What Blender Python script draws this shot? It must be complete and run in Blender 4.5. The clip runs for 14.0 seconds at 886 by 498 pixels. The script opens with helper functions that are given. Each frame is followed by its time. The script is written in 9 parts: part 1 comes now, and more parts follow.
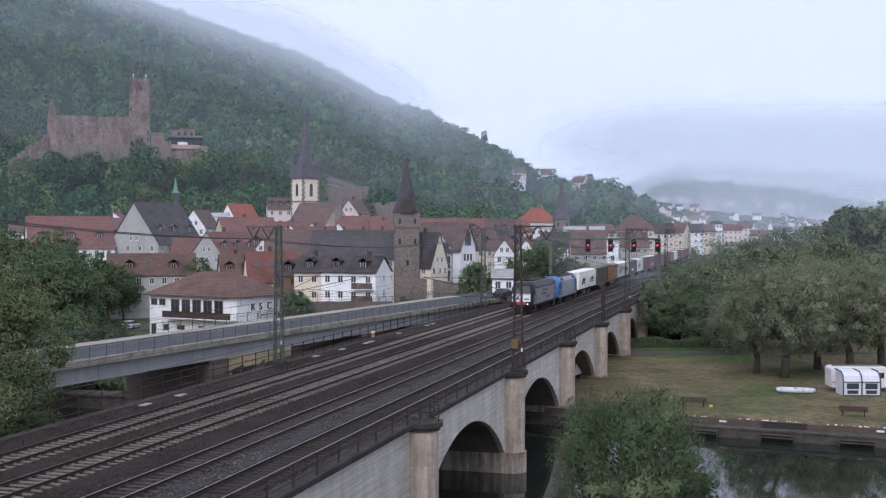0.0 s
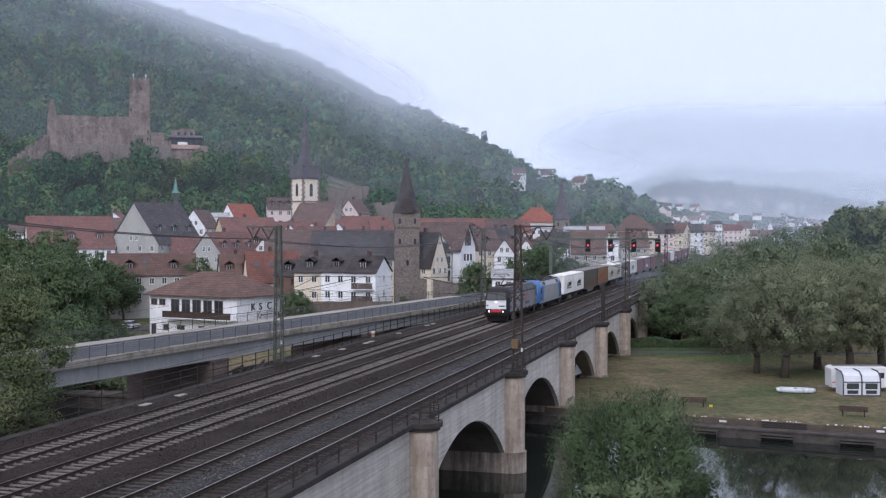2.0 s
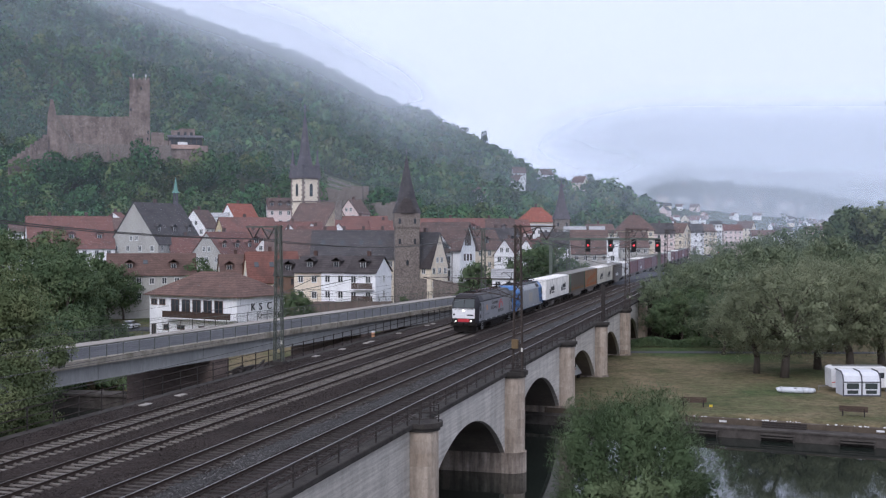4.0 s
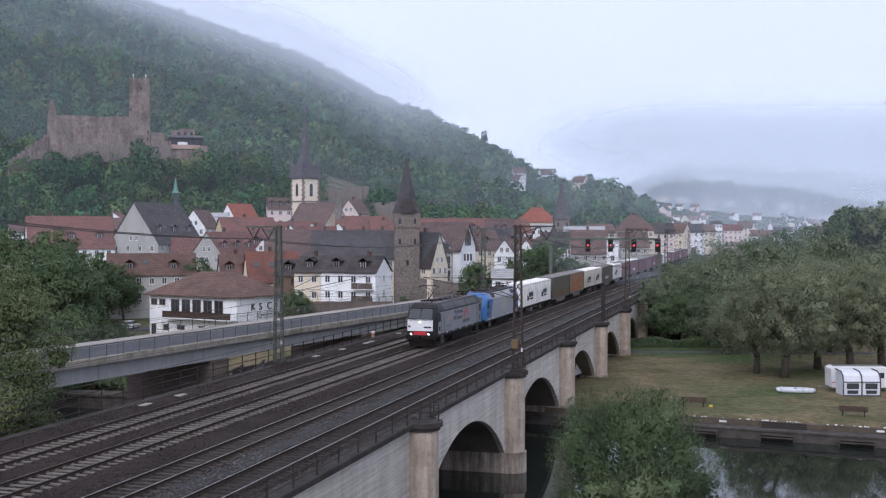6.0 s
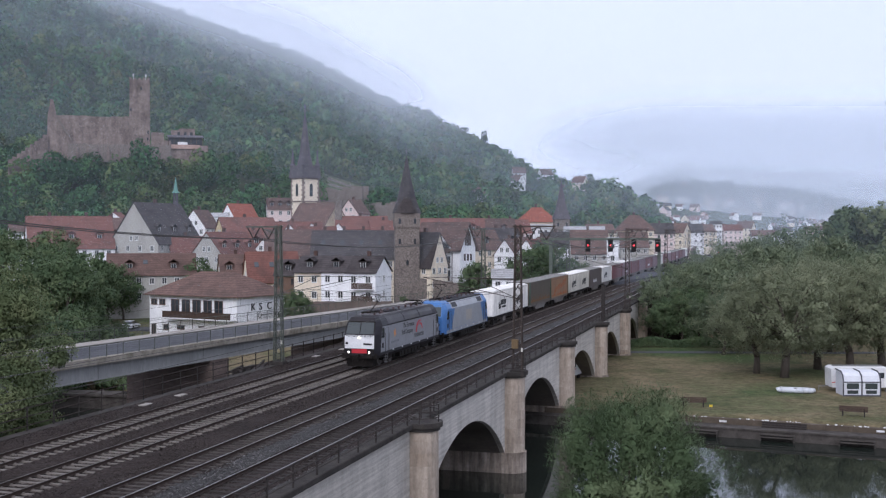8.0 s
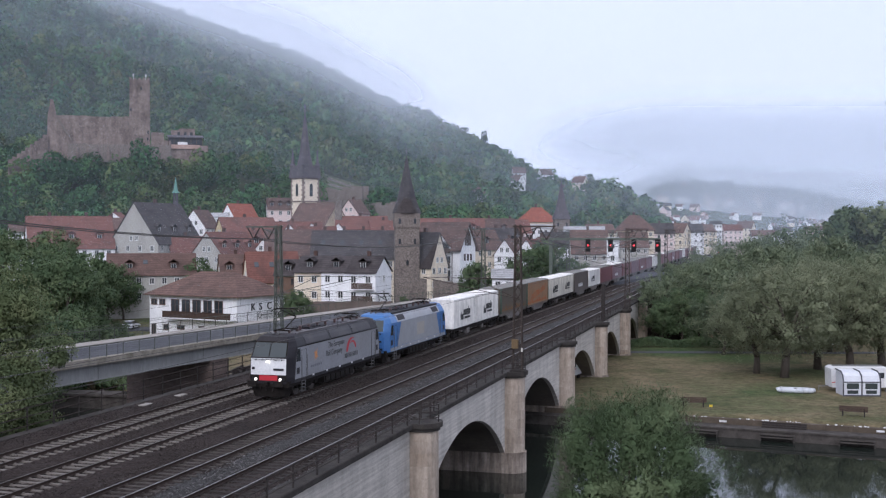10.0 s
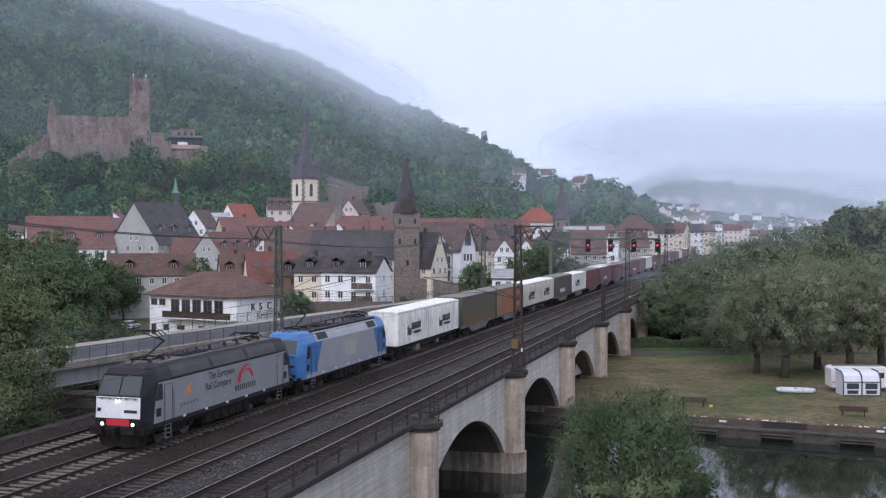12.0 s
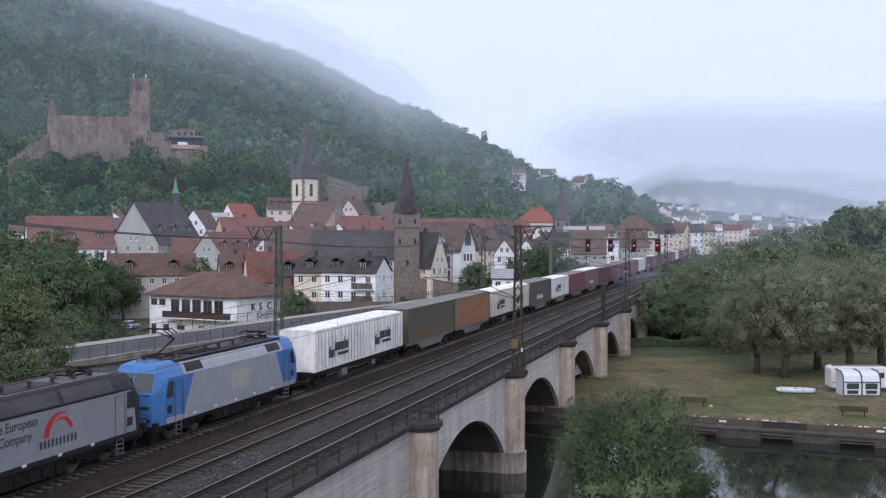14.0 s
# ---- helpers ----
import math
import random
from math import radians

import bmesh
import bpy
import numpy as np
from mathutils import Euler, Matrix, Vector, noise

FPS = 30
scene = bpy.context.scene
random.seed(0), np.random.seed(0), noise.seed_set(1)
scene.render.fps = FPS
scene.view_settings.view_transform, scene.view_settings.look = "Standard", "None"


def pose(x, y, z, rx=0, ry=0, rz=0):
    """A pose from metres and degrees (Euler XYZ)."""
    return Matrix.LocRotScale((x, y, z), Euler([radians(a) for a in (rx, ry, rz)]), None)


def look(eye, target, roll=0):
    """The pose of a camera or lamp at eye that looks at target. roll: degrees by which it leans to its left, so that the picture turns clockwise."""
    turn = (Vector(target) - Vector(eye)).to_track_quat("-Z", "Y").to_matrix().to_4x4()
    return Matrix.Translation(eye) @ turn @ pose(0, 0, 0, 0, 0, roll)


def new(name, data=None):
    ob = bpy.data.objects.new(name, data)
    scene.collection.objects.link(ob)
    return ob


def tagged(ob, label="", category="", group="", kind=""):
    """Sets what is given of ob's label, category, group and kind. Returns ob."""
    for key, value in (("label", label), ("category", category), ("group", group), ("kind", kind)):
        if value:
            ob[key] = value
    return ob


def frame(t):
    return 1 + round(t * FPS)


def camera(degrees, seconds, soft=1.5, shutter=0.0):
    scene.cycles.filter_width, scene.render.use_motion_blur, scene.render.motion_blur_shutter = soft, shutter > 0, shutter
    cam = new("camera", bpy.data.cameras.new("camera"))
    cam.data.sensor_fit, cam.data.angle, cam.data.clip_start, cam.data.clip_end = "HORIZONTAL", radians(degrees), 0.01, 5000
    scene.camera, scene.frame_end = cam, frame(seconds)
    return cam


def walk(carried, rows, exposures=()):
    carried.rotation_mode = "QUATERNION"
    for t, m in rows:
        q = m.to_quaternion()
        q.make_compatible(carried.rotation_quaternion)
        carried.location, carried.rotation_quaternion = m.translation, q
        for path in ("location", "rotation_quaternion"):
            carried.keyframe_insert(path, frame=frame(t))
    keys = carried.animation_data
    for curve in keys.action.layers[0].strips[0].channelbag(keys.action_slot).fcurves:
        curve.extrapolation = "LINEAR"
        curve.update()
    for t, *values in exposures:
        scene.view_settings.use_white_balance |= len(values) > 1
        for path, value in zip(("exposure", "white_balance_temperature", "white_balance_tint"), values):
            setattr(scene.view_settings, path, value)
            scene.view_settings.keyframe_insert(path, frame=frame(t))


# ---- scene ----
cam = camera(42.82, 14.0, soft=1.25)
CAM = pose(0, 0, 10.52, 89.143, 0, 15.777)
walk(cam, [(0.0, CAM), (14.0, CAM)], exposures=[(0.0, 0.0, 5950, 17), (14.0, 0.0, 5950, 17)])

# ---- sky and sun: a bright overcast morning ----
world = bpy.data.worlds.new("overcast_sky")
scene.world = world
world.use_nodes = True
wn, wl = world.node_tree.nodes, world.node_tree.links
wn.clear()
w_out = wn.new("ShaderNodeOutputWorld")
w_bg = wn.new("ShaderNodeBackground")
w_bg.inputs[1].default_value = 1.0
w_sky = wn.new("ShaderNodeTexSky")
w_sky.sky_type = "NISHITA"
w_sky.sun_disc = False
w_sky.sun_elevation = radians(36)
w_sky.sun_rotation = radians(180)
w_sky.dust_density = 4.0
w_scale = wn.new("ShaderNodeMix")
w_scale.data_type, w_scale.blend_type = "RGBA", "MULTIPLY"
w_scale.inputs[0].default_value = 1.0
w_scale.inputs[7].default_value = (0.09, 0.09, 0.09, 1)
w_co = wn.new("ShaderNodeTexCoord")
w_sep = wn.new("ShaderNodeSeparateXYZ")
w_ramp = wn.new("ShaderNodeValToRGB")
w_ramp.color_ramp.interpolation = "EASE"
e = w_ramp.color_ramp.elements
e[0].position, e[0].color = 0.0, (0.76, 0.83, 1.03, 1)
e[1].position, e[1].color = 1.0, (0.98, 1.0, 1.08, 1)
e2 = w_ramp.color_ramp.elements.new(0.09)
e2.color = (0.97, 1.04, 1.2, 1)
e3 = w_ramp.color_ramp.elements.new(0.21)
e3.color = (1.0, 1.07, 1.22, 1)
w_noise = wn.new("ShaderNodeTexNoise")
w_noise.inputs["Scale"].default_value = 2.2
w_noise.inputs["Detail"].default_value = 3.0
w_soft = wn.new("ShaderNodeMapRange")
w_soft.inputs[3].default_value, w_soft.inputs[4].default_value = 0.94, 1.06
w_cloud = wn.new("ShaderNodeMix")
w_cloud.data_type, w_cloud.blend_type = "RGBA", "MULTIPLY"
w_cloud.inputs[0].default_value = 1.0
w_mix = wn.new("ShaderNodeMix")
w_mix.data_type = "RGBA"
w_mix.inputs[0].default_value = 0.9
wl.new(w_co.outputs["Generated"], w_sep.inputs[0])
wl.new(w_sep.outputs[2], w_ramp.inputs[0])
wl.new(w_co.outputs["Generated"], w_noise.inputs["Vector"])
wl.new(w_noise.outputs[0], w_soft.inputs[0])
wl.new(w_ramp.outputs[0], w_cloud.inputs[6])
wl.new(w_soft.outputs[0], w_cloud.inputs[7])
wl.new(w_sky.outputs[0], w_scale.inputs[6])
wl.new(w_scale.outputs[2], w_mix.inputs[6])
wl.new(w_cloud.outputs[2], w_mix.inputs[7])
wl.new(w_mix.outputs[2], w_bg.inputs[0])
wl.new(w_bg.outputs[0], w_out.inputs[0])

sun = new("sun", bpy.data.lights.new("sun", "SUN"))
sun.data.energy, sun.data.angle, sun.data.color = 1.5, radians(30), (1.0, 0.97, 0.93)
sun.matrix_world = look((5, -140, 105), (0, 0, 0))


# ---- materials ----
def links_of(m):
    return m.node_tree.nodes, m.node_tree.links


def surface(name, c1, c2, scale=1.0, rough=0.8, bump=0.3, bscale=20.0, metal=0.0, c3=None, stain=0.5, sscale=0.3,
            each=0.0, dist=0.02, island=0.0, stretch=(1, 1, 1), spec=0.4, grain=0.16, gscale=0.0):
    """Two mixed tones with a finer grain, an optional third tone as stains, and relief."""
    m = bpy.data.materials.new(name)
    m.use_nodes = True
    n, l = links_of(m)
    b = n["Principled BSDF"]
    b.inputs["Roughness"].default_value, b.inputs["Metallic"].default_value = rough, metal
    b.inputs["Specular IOR Level"].default_value = spec if rough < 0.7 else spec * 0.3
    co = n.new("ShaderNodeTexCoord")
    info = n.new("ShaderNodeObjectInfo")
    mp = n.new("ShaderNodeMapping")
    mp.inputs["Scale"].default_value = stretch
    l.new(co.outputs["Object"], mp.inputs[0])
    add = n.new("ShaderNodeVectorMath")
    add.operation = "MULTIPLY_ADD"
    add.inputs[1].default_value = (37, 19, 53)
    l.new(info.outputs["Random"], add.inputs[0])
    l.new(mp.outputs[0], add.inputs[2])
    na = n.new("ShaderNodeTexNoise")
    na.inputs["Scale"].default_value, na.inputs["Detail"].default_value, na.inputs["Roughness"].default_value = scale, 8, 0.65
    l.new(add.outputs[0], na.inputs["Vector"])
    ra = n.new("ShaderNodeMapRange")
    ra.inputs[1].default_value, ra.inputs[2].default_value = 0.3, 0.7
    l.new(na.outputs[0], ra.inputs[0])
    mix = n.new("ShaderNodeMix")
    mix.data_type = "RGBA"
    mix.inputs[6].default_value, mix.inputs[7].default_value = (*c1, 1), (*c2, 1)
    l.new(ra.outputs[0], mix.inputs[0])
    colour = mix.outputs[2]
    if c3:
        nb = n.new("ShaderNodeTexNoise")
        nb.inputs["Scale"].default_value, nb.inputs["Detail"].default_value = sscale, 5
        l.new(add.outputs[0], nb.inputs["Vector"])
        rb = n.new("ShaderNodeMapRange")
        rb.inputs[1].default_value, rb.inputs[2].default_value = 0.5, 0.72
        rb.inputs[4].default_value = stain
        l.new(nb.outputs[0], rb.inputs[0])
        mx = n.new("ShaderNodeMix")
        mx.data_type = "RGBA"
        mx.inputs[7].default_value = (*c3, 1)
        l.new(colour, mx.inputs[6])
        l.new(rb.outputs[0], mx.inputs[0])
        colour = mx.outputs[2]
    if grain:
        ng = n.new("ShaderNodeTexNoise")
        ng.inputs["Scale"].default_value, ng.inputs["Detail"].default_value, ng.inputs["Roughness"].default_value = gscale or scale * 7, 6, 0.75
        l.new(add.outputs[0], ng.inputs["Vector"])
        gr = n.new("ShaderNodeMapRange")
        gr.inputs[1].default_value, gr.inputs[2].default_value = 0.3, 0.7
        gr.inputs[3].default_value, gr.inputs[4].default_value = 1 - grain, 1 + grain
        l.new(ng.outputs[0], gr.inputs[0])
        gm = n.new("ShaderNodeMix")
        gm.data_type, gm.blend_type = "RGBA", "MULTIPLY"
        gm.inputs[0].default_value = 1.0
        l.new(colour, gm.inputs[6])
        l.new(gr.outputs[0], gm.inputs[7])
        colour = gm.outputs[2]
    if each or island:
        hsv = n.new("ShaderNodeHueSaturation")
        rg = n.new("ShaderNodeMapRange")
        k = each or island
        rg.inputs[3].default_value, rg.inputs[4].default_value = 1 - k, 1 + k
        if island:
            geo = n.new("ShaderNodeNewGeometry")
            l.new(geo.outputs["Random Per Island"], rg.inputs[0])
        else:
            l.new(info.outputs["Random"], rg.inputs[0])
        l.new(rg.outputs[0], hsv.inputs["Value"])
        l.new(colour, hsv.inputs["Color"])
        colour = hsv.outputs[0]
    l.new(colour, b.inputs["Base Color"])
    if bump:
        nc = n.new("ShaderNodeTexNoise")
        nc.inputs["Scale"].default_value, nc.inputs["Detail"].default_value = bscale, 4
        l.new(add.outputs[0], nc.inputs["Vector"])
        bp = n.new("ShaderNodeBump")
        bp.inputs["Strength"].default_value, bp.inputs["Distance"].default_value = bump, dist
        l.new(nc.outputs[0], bp.inputs["Height"])
        l.new(bp.outputs[0], b.inputs["Normal"])
    return m


def streaked(m, stretch, low, high):
    """Adds drawn-out streaks to a surface: run-off down a wall, the boards of its formwork, or dirt and painted fold
    shading on a tarpaulin.
    """
    n, l = links_of(m)
    b = n["Principled BSDF"]
    co, mp, nz, mr = n.new("ShaderNodeTexCoord"), n.new("ShaderNodeMapping"), n.new("ShaderNodeTexNoise"), n.new("ShaderNodeMapRange")
    mp.inputs["Scale"].default_value = stretch
    nz.inputs["Scale"].default_value, nz.inputs["Detail"].default_value, nz.inputs["Roughness"].default_value = 1.6, 5, 0.6
    mr.inputs[1].default_value, mr.inputs[2].default_value = 0.33, 0.62
    mr.inputs[3].default_value, mr.inputs[4].default_value = low, high
    mul = n.new("ShaderNodeMix")
    mul.data_type, mul.blend_type = "RGBA", "MULTIPLY"
    mul.inputs[0].default_value = 1.0
    l.new(co.outputs["Object"], mp.inputs[0])
    l.new(mp.outputs[0], nz.inputs["Vector"])
    l.new(nz.outputs[0], mr.inputs[0])
    l.new(b.inputs["Base Color"].links[0].from_socket, mul.inputs[6])
    l.new(mr.outputs[0], mul.inputs[7])
    l.new(mul.outputs[2], b.inputs["Base Color"])
    return m


def leafy(name, c1, c2, c3, scale=0.12, sheen=0.25, by_tree=False, vary=0.13):
    """Leaves: three greens that change from tree to tree and from leaf to leaf, a little light passes through."""
    m = bpy.data.materials.new(name)
    m.use_nodes = True
    n, l = links_of(m)
    b = n["Principled BSDF"]
    b.inputs["Roughness"].default_value = 0.6
    b.inputs["Specular IOR Level"].default_value = 0.08
    co = n.new("ShaderNodeTexCoord")
    info = n.new("ShaderNodeObjectInfo")
    na = n.new("ShaderNodeTexNoise")
    na.inputs["Scale"].default_value, na.inputs["Detail"].default_value = scale, 3
    add = n.new("ShaderNodeVectorMath")
    add.operation = "MULTIPLY_ADD"
    add.inputs[1].default_value = (91, 47, 33)
    l.new(info.outputs["Random"], add.inputs[0])
    l.new(co.outputs["Object"], add.inputs[2])
    l.new(add.outputs[0], na.inputs["Vector"])
    ramp = n.new("ShaderNodeValToRGB")
    el = ramp.color_ramp.elements
    el[0].position, el[0].color = 0.34, (*c1, 1)
    el[1].position, el[1].color = 0.68, (*c3, 1)
    ramp.color_ramp.elements.new(0.52).color = (*c2, 1)
    l.new(na.outputs[0], ramp.inputs[0])
    geo = n.new("ShaderNodeNewGeometry")
    rg = n.new("ShaderNodeMapRange")
    rg.inputs[3].default_value, rg.inputs[4].default_value = 1 - vary, 1 + vary
    l.new(geo.outputs["Random Per Island"], rg.inputs[0])
    hsv = n.new("ShaderNodeHueSaturation")
    value = rg.outputs[0]
    if by_tree:
        uv = n.new("ShaderNodeSeparateXYZ")
        l.new(co.outputs["UV"], uv.inputs[0])
        tv, th, mu = n.new("ShaderNodeMapRange"), n.new("ShaderNodeMapRange"), n.new("ShaderNodeMath")
        tv.inputs[3].default_value, tv.inputs[4].default_value = 0.62, 1.45
        th.inputs[3].default_value, th.inputs[4].default_value = 0.455, 0.525
        mu.operation = "MULTIPLY"
        l.new(uv.outputs[0], tv.inputs[0])
        l.new(uv.outputs[1], th.inputs[0])
        l.new(th.outputs[0], hsv.inputs["Hue"])
        l.new(tv.outputs[0], mu.inputs[0])
        l.new(value, mu.inputs[1])
        value = mu.outputs[0]
    l.new(value, hsv.inputs["Value"])
    l.new(ramp.outputs[0], hsv.inputs["Color"])
    l.new(hsv.outputs[0], b.inputs["Base Color"])
    tr = n.new("ShaderNodeBsdfTranslucent")
    l.new(hsv.outputs[0], tr.inputs[0])
    mx = n.new("ShaderNodeMixShader")
    mx.inputs[0].default_value = sheen
    l.new(b.outputs[0], mx.inputs[1])
    l.new(tr.outputs[0], mx.inputs[2])
    l.new(mx.outputs[0], n["Material Output"].inputs[0])
    return m


def glassy(name, c=(0.03, 0.035, 0.04), rough=0.08):
    m = bpy.data.materials.new(name)
    m.use_nodes = True
    b = m.node_tree.nodes["Principled BSDF"]
    b.inputs["Base Color"].default_value = (*c, 1)
    b.inputs["Roughness"].default_value = rough
    b.inputs["Specular IOR Level"].default_value = 0.6
    return m


def glow(name, c, strength):
    m = bpy.data.materials.new(name)
    m.use_nodes = True
    b = m.node_tree.nodes["Principled BSDF"]
    b.inputs["Base Color"].default_value = (*c, 1)
    b.inputs["Emission Color"].default_value = (*c, 1)
    b.inputs["Emission Strength"].default_value = strength
    return m


def misty(name, density, tone=(0.8, 0.82, 0.85), low=None, high=None, patch=0.0, pscale=0.01, through_share=0.5):
    """Thin mist: scatters the light of the whole sky, and lets through what lies behind. It thickens from low to high."""
    m = bpy.data.materials.new(name)
    m.use_nodes = True
    n, l = links_of(m)
    n.remove(n["Principled BSDF"])
    df, tl = n.new("ShaderNodeBsdfDiffuse"), n.new("ShaderNodeBsdfTranslucent")
    for s in (df, tl):
        s.inputs[0].default_value = (*tone, 1)
    both = n.new("ShaderNodeMixShader")
    both.inputs[0].default_value = through_share
    l.new(df.outputs[0], both.inputs[1])
    l.new(tl.outputs[0], both.inputs[2])
    clear = n.new("ShaderNodeBsdfTransparent")
    mx = n.new("ShaderNodeMixShader")
    mx.inputs[0].default_value = density
    l.new(clear.outputs[0], mx.inputs[1])
    l.new(both.outputs[0], mx.inputs[2])
    l.new(mx.outputs[0], n["Material Output"].inputs[0])
    co = n.new("ShaderNodeTexCoord")
    fac = None
    if low is not None:
        uv = n.new("ShaderNodeSeparateXYZ")
        l.new(co.outputs["UV"], uv.inputs[0])
        mr = n.new("ShaderNodeMapRange")
        mr.interpolation_type = "SMOOTHSTEP"
        mr.inputs[1].default_value, mr.inputs[2].default_value, mr.inputs[4].default_value = low, high, density
        fac = mr.outputs[0]
        l.new(uv.outputs[1], mr.inputs[0])
        if patch:
            nz = n.new("ShaderNodeTexNoise")
            nz.inputs["Scale"].default_value, nz.inputs["Detail"].default_value = pscale, 5
            l.new(co.outputs["Object"], nz.inputs["Vector"])
            ma = n.new("ShaderNodeMath")
            ma.operation = "MULTIPLY_ADD"
            ma.inputs[1].default_value = patch
            l.new(nz.outputs[0], ma.inputs[0])
            l.new(uv.outputs[1], ma.inputs[2])
            sb = n.new("ShaderNodeMath")
            sb.operation = "SUBTRACT"
            sb.inputs[1].default_value = patch * 0.5
            l.new(ma.outputs[0], sb.inputs[0])
            l.new(sb.outputs[0], mr.inputs[0])
        l.new(fac, mx.inputs[0])
    return m


M_BALLAST = surface("ballast", (0.021, 0.0158, 0.0142), (0.058, 0.0455, 0.040), 9, 0.95, 1.0, 22, c3=(0.018, 0.015, 0.013), sscale=0.35, dist=0.08, grain=0.85, gscale=9)
M_BALLAST_LIGHT = surface("fresh_ballast", (0.030, 0.029, 0.029), (0.095, 0.092, 0.09), 11, 0.95, 1.0, 20, c3=(0.03, 0.027, 0.024), sscale=0.5, dist=0.08, grain=0.85, gscale=9)
M_SLEEPER = surface("concrete_sleeper", (0.125, 0.11, 0.097), (0.20, 0.18, 0.16), 5, 0.9, 0.3, 40, each=0.14, c3=(0.12, 0.10, 0.085), stain=0.6, sscale=2)
M_SLEEPER_OLD = surface("dark_sleeper", (0.045, 0.039, 0.035), (0.085, 0.073, 0.065), 5, 0.9, 0.3, 40, each=0.2)
M_SLEEPER_DARK = surface("tarred_sleeper", (0.03, 0.026, 0.024), (0.058, 0.05, 0.046), 5, 0.9, 0.3, 40, each=0.2)
M_RAIL = surface("rusty_rail", (0.032, 0.023, 0.019), (0.055, 0.04, 0.033), 8, 0.8, 0.2, 60)
M_RAILTOP = surface("worn_rail_head", (0.26, 0.25, 0.245), (0.35, 0.335, 0.33), 6, 0.42, 0.05, 60, metal=0.85)
M_RAILTOP_DULL = surface("dull_rail_head", (0.05, 0.04, 0.036), (0.085, 0.07, 0.062), 6, 0.45, 0.05, 60, metal=0.4)
M_PARAPET = surface("blackened_concrete", (0.03, 0.027, 0.025), (0.075, 0.067, 0.06), 1.2, 0.92, 0.6, 14, c3=(0.03, 0.028, 0.026), stain=0.8, sscale=0.6)
M_RENDER = streaked(streaked(surface("pale_concrete", (0.45, 0.42, 0.375), (0.58, 0.545, 0.49), 0.5, 0.9, 0.15, 30, c3=(0.33, 0.30, 0.265), stain=0.6, sscale=0.25, stretch=(1, 0.4, 1), grain=0.14, gscale=9), (1, 0.10, 4.0), 0.78, 1.1), (1, 0.55, 0.12), 0.84, 1.06)
M_SANDSTONE = streaked(surface("buff_sandstone", (0.33, 0.272, 0.22), (0.47, 0.397, 0.325), 1.1, 0.9, 0.5, 9, c3=(0.24, 0.18, 0.13), stain=0.6, sscale=0.5, stretch=(1, 1, 0.5), each=0.035, grain=0.2, gscale=5), (1.6, 1.6, 0.14), 0.74, 1.1)
M_PIERBASE = streaked(surface("damp_pier_stone", (0.29, 0.24, 0.20), (0.40, 0.34, 0.285), 1.0, 0.9, 0.5, 9, c3=(0.15, 0.115, 0.09), stain=0.8, sscale=0.3, grain=0.25, gscale=5), (1.4, 1.4, 0.12), 0.4, 1.1)
# darker than the arch face: the shade under the arches is in this colour
M_VAULT = surface("shade_toned_vault", (0.12, 0.105, 0.092), (0.21, 0.18, 0.155), 0.6, 0.95, 0.5, 8, c3=(0.07, 0.06, 0.05), stain=0.8)
M_IRON = surface("weathered_iron", (0.032, 0.028, 0.026), (0.06, 0.052, 0.047), 6, 0.75, 0.2, 60, metal=0.2)
M_GALV = surface("dull_galvanised_steel", (0.13, 0.13, 0.125), (0.22, 0.215, 0.21), 4, 0.6, 0.1, 60, metal=0.4)
M_MAST = surface("grimy_mast_steel", (0.075, 0.083, 0.070), (0.13, 0.14, 0.118), 4, 0.7, 0.1, 60, metal=0.3)
M_RUSTMAST = surface("rust_brown_mast_steel", (0.045, 0.036, 0.031), (0.085, 0.068, 0.058), 4, 0.75, 0.1, 60, metal=0.2)
M_WIRE = surface("dark_wire", (0.05, 0.045, 0.04), (0.06, 0.055, 0.05), 4, 0.6, 0)
M_CERAMIC = surface("brown_insulator", (0.05, 0.024, 0.02), (0.075, 0.032, 0.027), 4, 0.35, 0)
M_ASPHALT = surface("worn_asphalt", (0.06, 0.062, 0.07), (0.095, 0.097, 0.106), 1.5, 0.85, 0.4, 60, c3=(0.07, 0.07, 0.075), sscale=0.2, stretch=(1, 0.2, 1))
M_KERB = surface("pale_kerb_concrete", (0.27, 0.25, 0.225), (0.37, 0.345, 0.31), 1.5, 0.9, 0.3, 20, c3=(0.22, 0.19, 0.16), sscale=0.9)
M_BEAMEDGE = surface("mossy_concrete_edge", (0.20, 0.18, 0.145), (0.34, 0.31, 0.26), 1.2, 0.92, 0.4, 14, c3=(0.09, 0.08, 0.05), stain=0.8, sscale=0.7)
M_GIRDER = surface("grey_painted_girder", (0.26, 0.262, 0.255), (0.33, 0.33, 0.32), 0.5, 0.7, 0.1, 10, c3=(0.22, 0.22, 0.21), sscale=0.25, stretch=(1, 1, 0.3))
M_PIERDARK = surface("red_sandstone_pier", (0.125, 0.098, 0.086), (0.20, 0.158, 0.138), 0.9, 0.92, 0.5, 8, c3=(0.08, 0.065, 0.057), stain=0.7, each=0.1)
M_PAINT = surface("road_marking", (0.22, 0.22, 0.215), (0.32, 0.32, 0.31), 6, 0.8, 0.1, 40)
M_GRASS = surface("dry_meadow", (0.06, 0.07, 0.03), (0.19, 0.145, 0.09), 0.16, 0.95, 1.0, 3, c3=(0.045, 0.08, 0.028), stain=0.9, sscale=0.05, dist=0.15, grain=0.55, gscale=1.6)
M_WATER = surface("still_river", (0.012, 0.016, 0.014), (0.016, 0.02, 0.016), 0.3, 0.03, 0.03, 0.5, spec=0.4, dist=0.012, stretch=(1, 0.35, 1))
